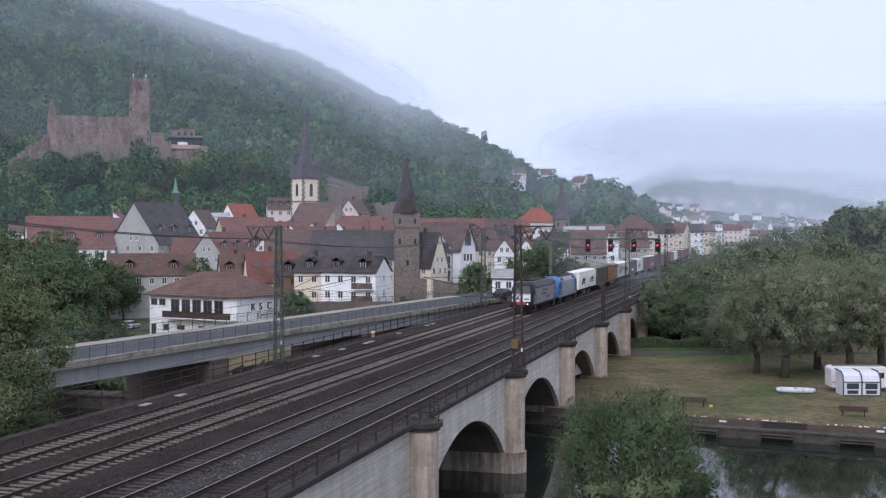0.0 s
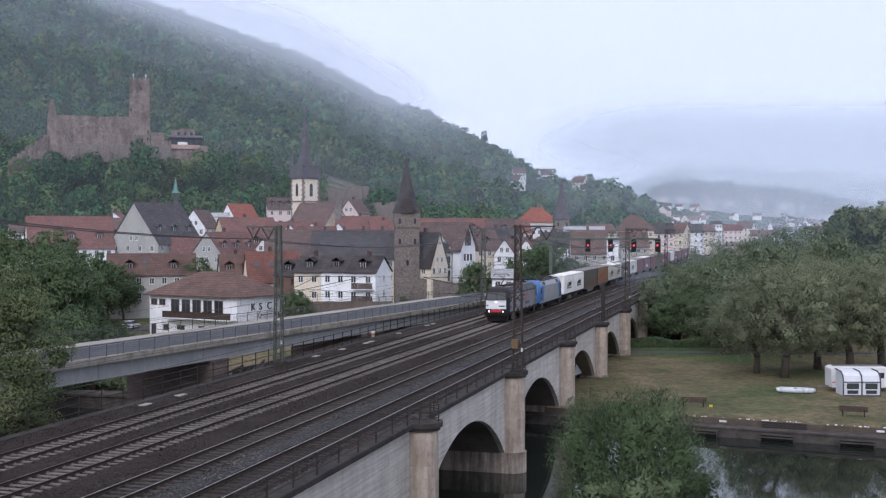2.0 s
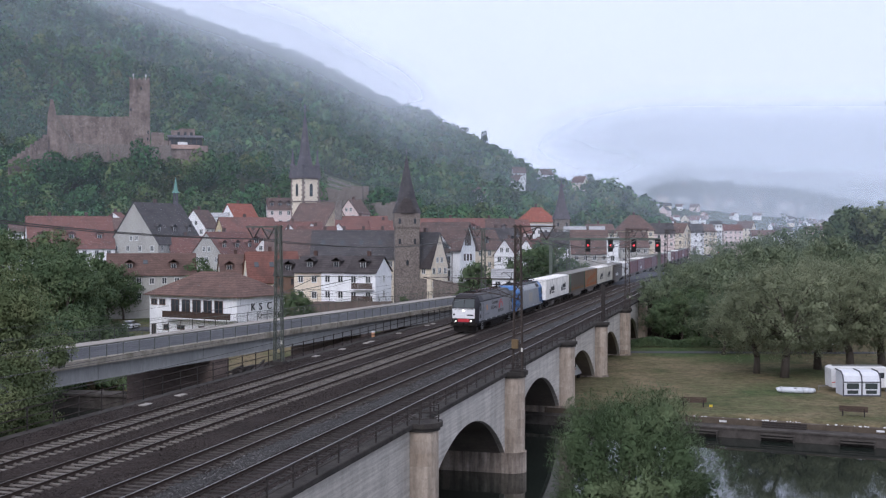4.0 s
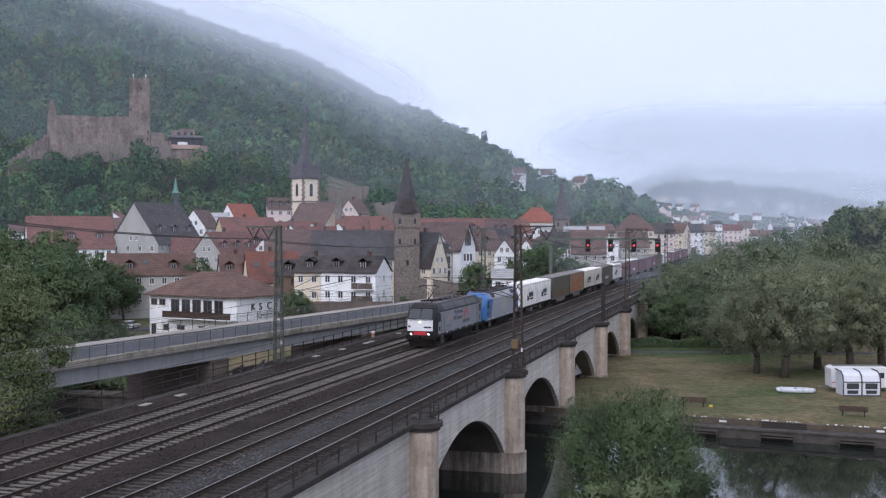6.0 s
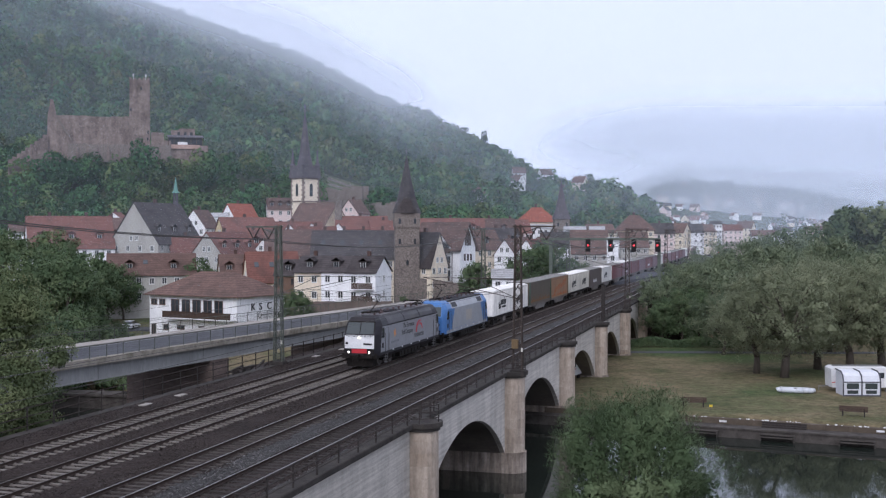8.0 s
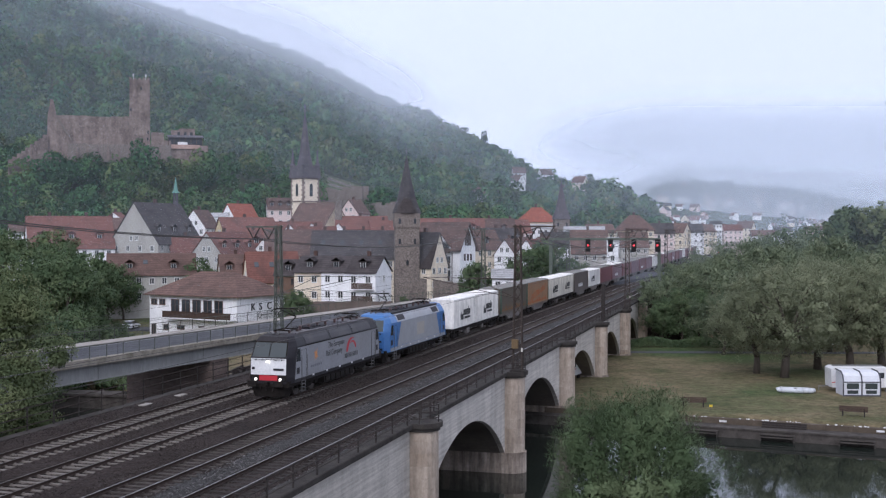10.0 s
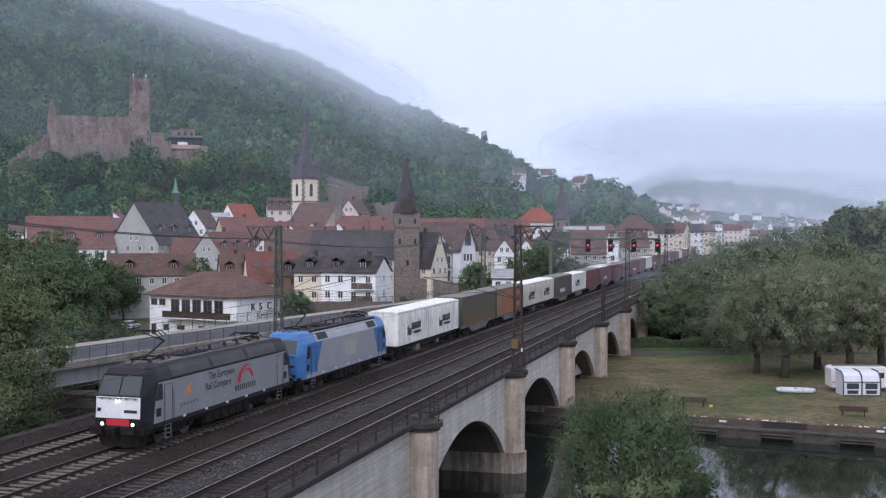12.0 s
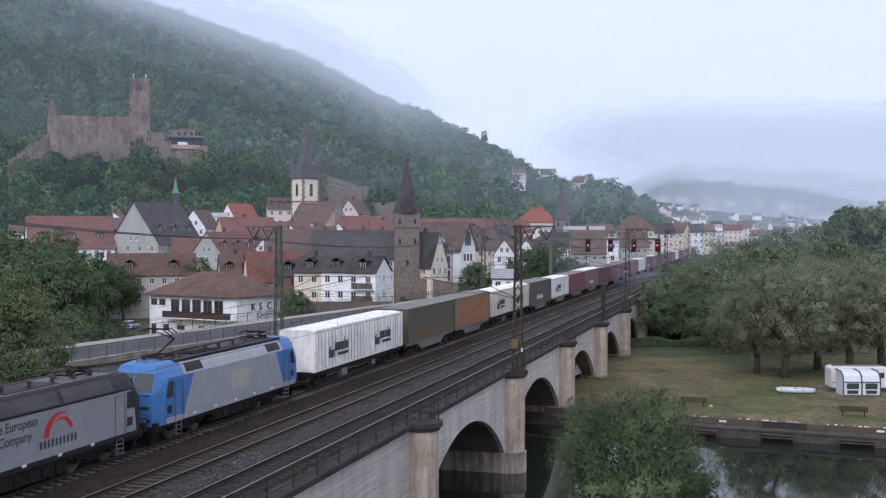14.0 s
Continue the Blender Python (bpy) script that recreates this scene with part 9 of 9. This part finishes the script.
bench(-6.4, 112.4, 186)
bench(8.2, 110.6, 172)
sg = thing("small_sign", pose(-4.65, 110.4, MEADOW_Z), "small yellow sign on a short post", "sign")
bm = bmesh.new()
bar(bm, (0, 0, 0), (0, 0, 0.5), 0.04)
part("post", bm, M_IRON, sg)
bm = bmesh.new()
box(bm, -0.15, 0.15, -0.03, 0.0, 0.34, 0.56)
part("plate", bm, paint("yellow_plate", (0.6, 0.45, 0.05)), sg)

# inflatable boat
bt = thing("inflatable_boat", pose(3.6, 125.3, MEADOW_Z, 0, 0, 2), "pale grey inflatable dinghy lying on the grass", "boat")
M_RUBBER = surface("pale_grey_rubber", (0.5, 0.52, 0.54), (0.58, 0.6, 0.62), 2, 0.5, 0.05, 20)
bm = bmesh.new()
path = [(-1.7, -0.55), (0.6, -0.6), (1.3, -0.42), (1.75, 0.0), (1.3, 0.42), (0.6, 0.6), (-1.7, 0.55)]
for a, b in zip(path[:-1], path[1:]):
    tube(bm, (*a, 0.26), (*b, 0.26), 0.24, 0.24, 12)
for q in (-1, 1):
    tube(bm, (-1.7, q * 0.57, 0.26), (-2.1, q * 0.57, 0.3), 0.24, 0.08, 12)
part("tube", bm, M_RUBBER, bt, smooth=True)
bm = bmesh.new()
box(bm, -1.65, 1.2, -0.4, 0.4, 0.08, 0.14)
box(bm, -1.6, -1.52, -0.42, 0.42, 0.1, 0.55)
part("floor", bm, M_RUBBER, bt)
bm = bmesh.new()
box(bm, -0.3, 0.0, -0.42, 0.42, 0.4, 0.45)
part("thwart", bm, M_TIMBER, bt)


def caravan(x, y, turn, length, label):
    c = thing("caravan", pose(x, y, MEADOW_Z, 0, 0, turn), label, "caravan", "caravans on the meadow")
    L = length
    bm = bmesh.new()
    ring = [(-L / 2, -1.15, 0.45), (L / 2, -1.15, 0.45), (L / 2 + 0.15, -1.15, 1.3), (L / 2 - 0.1, -1.15, 2.45), (L / 2 - 0.45, -1.15, 2.65), (-L / 2 + 0.35, -1.15, 2.65), (-L / 2 - 0.05, -1.15, 2.45)]
    extrude(bm, ring, (0, 2.3, 0))
    part("body", bm, M_WHITE, c, bevel=0.06)
    for xx, ww in ((-L / 2 + 1.0, 0.8), (0.2, 1.4), (L / 2 - 1.1, 0.9)):
        bm = bmesh.new()
        box(bm, xx - ww / 2, xx + ww / 2, -1.18, -1.145, 1.45, 2.05)
        part("window", bm, M_PANE, c)
    bm = bmesh.new()
    ring = [(-L / 2 + 0.05, -1.165, 0.95), (-L / 2 + 1.4, -1.165, 1.15), (-L / 2 + 1.5, -1.165, 1.28), (-L / 2 + 0.05, -1.165, 1.02)]
    extrude(bm, ring, (0, 0.012, 0))
    part("stripe", bm, M_RED, c, "red flash")
    bm = bmesh.new()
    box(bm, -L / 2 + 0.4, L / 2 - 0.6, -0.5, 0.2, 2.65, 2.75)
    part("roof_hatch", bm, M_GALV, c)
    for s in (-1.0, 1.0):
        bm = bmesh.new()
        tube(bm, (0.2, s - 0.1, 0.32), (0.2, s + 0.1, 0.32), 0.32, seg=16)
        w = part("wheel", bm, M_UNDER, c)
    bm = bmesh.new()
    bar(bm, (-L / 2, 0, 0.5), (-L / 2 - 1.1, 0, 0.45), 0.1)
    bar(bm, (-L / 2 - 1.0, 0, 0), (-L / 2 - 1.0, 0, 0.5), 0.07)
    bar(bm, (L / 2 - 0.4, -0.9, 0), (L / 2 - 0.4, -0.9, 0.5), 0.06)
    part("drawbar", bm, M_GALV, c)


caravan(9.9, 128.8, 14, 6.2, "white caravan with a red flash behind an awning")
caravan(17.2, 129.3, 10, 5.6, "white motor caravan parked beside another")
caravan(-21.6, 131.0, 78, 5.0, "white camper parked below a viaduct arch")
caravan(8.5, 176, 5, 5.0, "white caravan half hidden below the trees")
M_CANVAS = surface("white_awning_canvas", (0.58, 0.59, 0.62), (0.66, 0.67, 0.7), 1.5, 0.7, 0.1, 6)
aw = thing("awning", pose(9.75, 125.5, MEADOW_Z, 0, 0, 14), "white and dark grey awning tent with clear windows", "tent")
M_DARKCLOTH = surface("dark_grey_canvas", (0.07, 0.07, 0.08), (0.1, 0.1, 0.11), 2, 0.8, 0.1, 10)
bm = bmesh.new()
ring = [(-1.9, -1.25, 0), (-1.9, 1.4, 0), (-1.9, 1.4, 2.5), (-1.9, -0.4, 2.45), (-1.9, -1.0, 2.1), (-1.9, -1.25, 1.45)]
extrude(bm, ring, (3.8, 0, 0))
part("canvas", bm, M_CANVAS, aw, bevel=0.02)
for x in (-1.95, -0.05, 1.85):
    bm = bmesh.new()
    pts = [(x, -1.3, 0), (x, -1.3, 1.5), (x, -1.05, 2.14), (x, -0.4, 2.5), (x, 1.4, 2.55)]
    rod(bm, pts, 0.07, 8)
    part("air_beam", bm, M_DARKCLOTH, aw, "dark grey frame beam")
bm = bmesh.new()
box(bm, -1.9, 1.9, -1.31, -1.255, 0.0, 0.14)
box(bm, -1.9, 1.9, -1.31, -1.255, 1.42, 1.52)
part("trim", bm, M_DARKCLOTH, aw)
for x in (-0.98, 0.92):
    bm = bmesh.new()
    box(bm, x - 0.62, x + 0.62, -1.30, -1.26, 0.75, 1.34)
    part("window", bm, M_SCREEN, aw, "clear plastic window")
    bm = bmesh.new()
    box(bm, x - 0.55, x + 0.55, -1.30, -1.26, 0.25, 0.62)
    part("window", bm, M_SCREEN, aw)


def car(x, y, z, turn, material, label):
    c = thing("car", pose(x, y, z, 0, 0, turn), label, "car", "parked cars")
    bm = bmesh.new()
    ring = [(-2.1, -0.85, 0.35), (2.1, -0.85, 0.35), (2.15, -0.85, 0.7), (1.2, -0.85, 0.9), (0.5, -0.85, 1.0), (-1.9, -0.85, 1.0), (-2.12, -0.85, 0.8)]
    extrude(bm, ring, (0, 1.7, 0))
    part("body", bm, material, c, bevel=0.05)
    bm = bmesh.new()
    lo = [(-1.8, -0.8, 0.98), (0.95, -0.8, 0.96), (0.95, 0.8, 0.96), (-1.8, 0.8, 0.98)]
    hi = [(-1.45, -0.62, 1.46), (0.15, -0.62, 1.48), (0.15, 0.62, 1.48), (-1.45, 0.62, 1.46)]
    a, b = [bm.verts.new(q) for q in lo], [bm.verts.new(q) for q in hi]
    for i in range(4):
        bm.faces.new((a[i], a[(i + 1) % 4], b[(i + 1) % 4], b[i]))
    bm.faces.new(b)
    part("glasshouse", bm, M_PANE, c)
    bm = bmesh.new()
    box(bm, -1.45, 0.15, -0.62, 0.62, 1.462, 1.5)
    part("roof", bm, material, c)
    for sx in (-1.3, 1.35):
        for sy in (-0.78, 0.78):
            bm = bmesh.new()
            tube(bm, (sx, sy - 0.1, 0.32), (sx, sy + 0.1, 0.32), 0.32, seg=16)
            w = part("wheel", bm, M_UNDER, c)
            bm = bmesh.new()
            s = 1 if sy > 0 else -1
            tube(bm, (sx, sy + s * 0.1, 0.32), (sx, sy + s * 0.115, 0.32), 0.2, seg=12)
            part("rim", bm, M_GALV, w)


M_CARWHITE = surface("white_car_paint", (0.62, 0.63, 0.65), (0.68, 0.69, 0.7), 1, 0.3, 0)
M_CARDARK = surface("dark_car_paint", (0.03, 0.032, 0.04), (0.04, 0.042, 0.05), 1, 0.25, 0)
car(-104.5, 172.4, float(terrain(-104.5, 172.4)), 100, M_CARWHITE, "white hatchback parked by the club house")
x, y = at_bearing((742 - 784) / 2000, 196)
car(x, y, float(terrain(x, y)) + 0.1, 20, M_CARWHITE, "white car parked below the stone tower")
x, y = at_bearing((762 - 784) / 2000, 198)
car(x, y, float(terrain(x, y)) + 0.1, 20, M_CARDARK, "dark car parked below the stone tower")
x, y = at_bearing((893 - 784) / 2000, 172)
car(x, y, 0.45, 75, M_CARDARK, "dark car on the street beyond the bridge")

# retaining wall and fence along the street, behind the road bridge
bm = bmesh.new()
xa, ya = at_bearing((540 - 784) / 2000, 186)
xb, yb = at_bearing((705 - 784) / 2000, 186)
L = math.hypot(xb - xa, yb - ya)
for k in range(int(L / 1.6)):
    box(bm, k * 1.6, k * 1.6 + 1.58, -0.25, 0.25, -8, -0.95 + 0.04 * (k % 3))
o = setting("garden_wall", bm, M_PIERDARK, "brown stone garden wall below the terrace houses", "wall")
o.matrix_world = pose(xa, ya, 0, 0, 0, math.degrees(math.atan2(yb - ya, xb - xa)))
gf = thing("garden_fence", pose(xa, ya, -0.95, 0, 0, math.degrees(math.atan2(yb - ya, xb - xa))), "thin dark mesh fence on the garden wall", "fence")
for k in range(int(L / 2)):
    bm = bmesh.new()
    bar(bm, (k * 2, 0, 0), (k * 2, 0, 1.3), 0.05)
    part("fence_post", bm, M_IRON, gf)
for z in (0.4, 0.85, 1.28):
    bm = bmesh.new()
    bar(bm, (0, 0, z), (L, 0, z), 0.03)
    part("fence_rail", bm, M_IRON, gf)
# concrete weir platform under the road bridge
bm = bmesh.new()
box(bm, -7, 7, -1.4, 1.4, -6.6, -6.35)
box(bm, -6.8, 6.8, -1.2, 1.2, -9, -6.6)
o = setting("bank_platform", bm, M_LEDGE, "pale concrete platform at the river's edge", "platform")
o.matrix_world = pose(-66, 104.5, 0, 0, 0, 6)

bm = bmesh.new()
box(bm, -16, 12, -5, 5, -0.6, 0.06)
o = setting("parking_lot", bm, M_ASPHALT, "grey asphalt parking area by the club house", "pavement")
o.matrix_world = pose(-105.5, 173.5, float(terrain(-105.5, 173.5)), 0, 0, 27)



# ---- movement ----
def motions():
    times = [0.5 * k for k in range(29)]
    for ob, behind in moving:
        z = ob.matrix_basis.translation.z
        walk(ob, [(t, pose(TRAIN_X, lamp_y(t) + behind, z)) for t in times])
    fine = [k / 15 for k in range(211)]
    for w, r in turning:
        x, y, z = w.location
        walk(w, [(t, pose(x, y, z, -math.degrees((lamp_y(t) - lamp_y(0)) / r), 0, 0)) for t in fine])


motions()
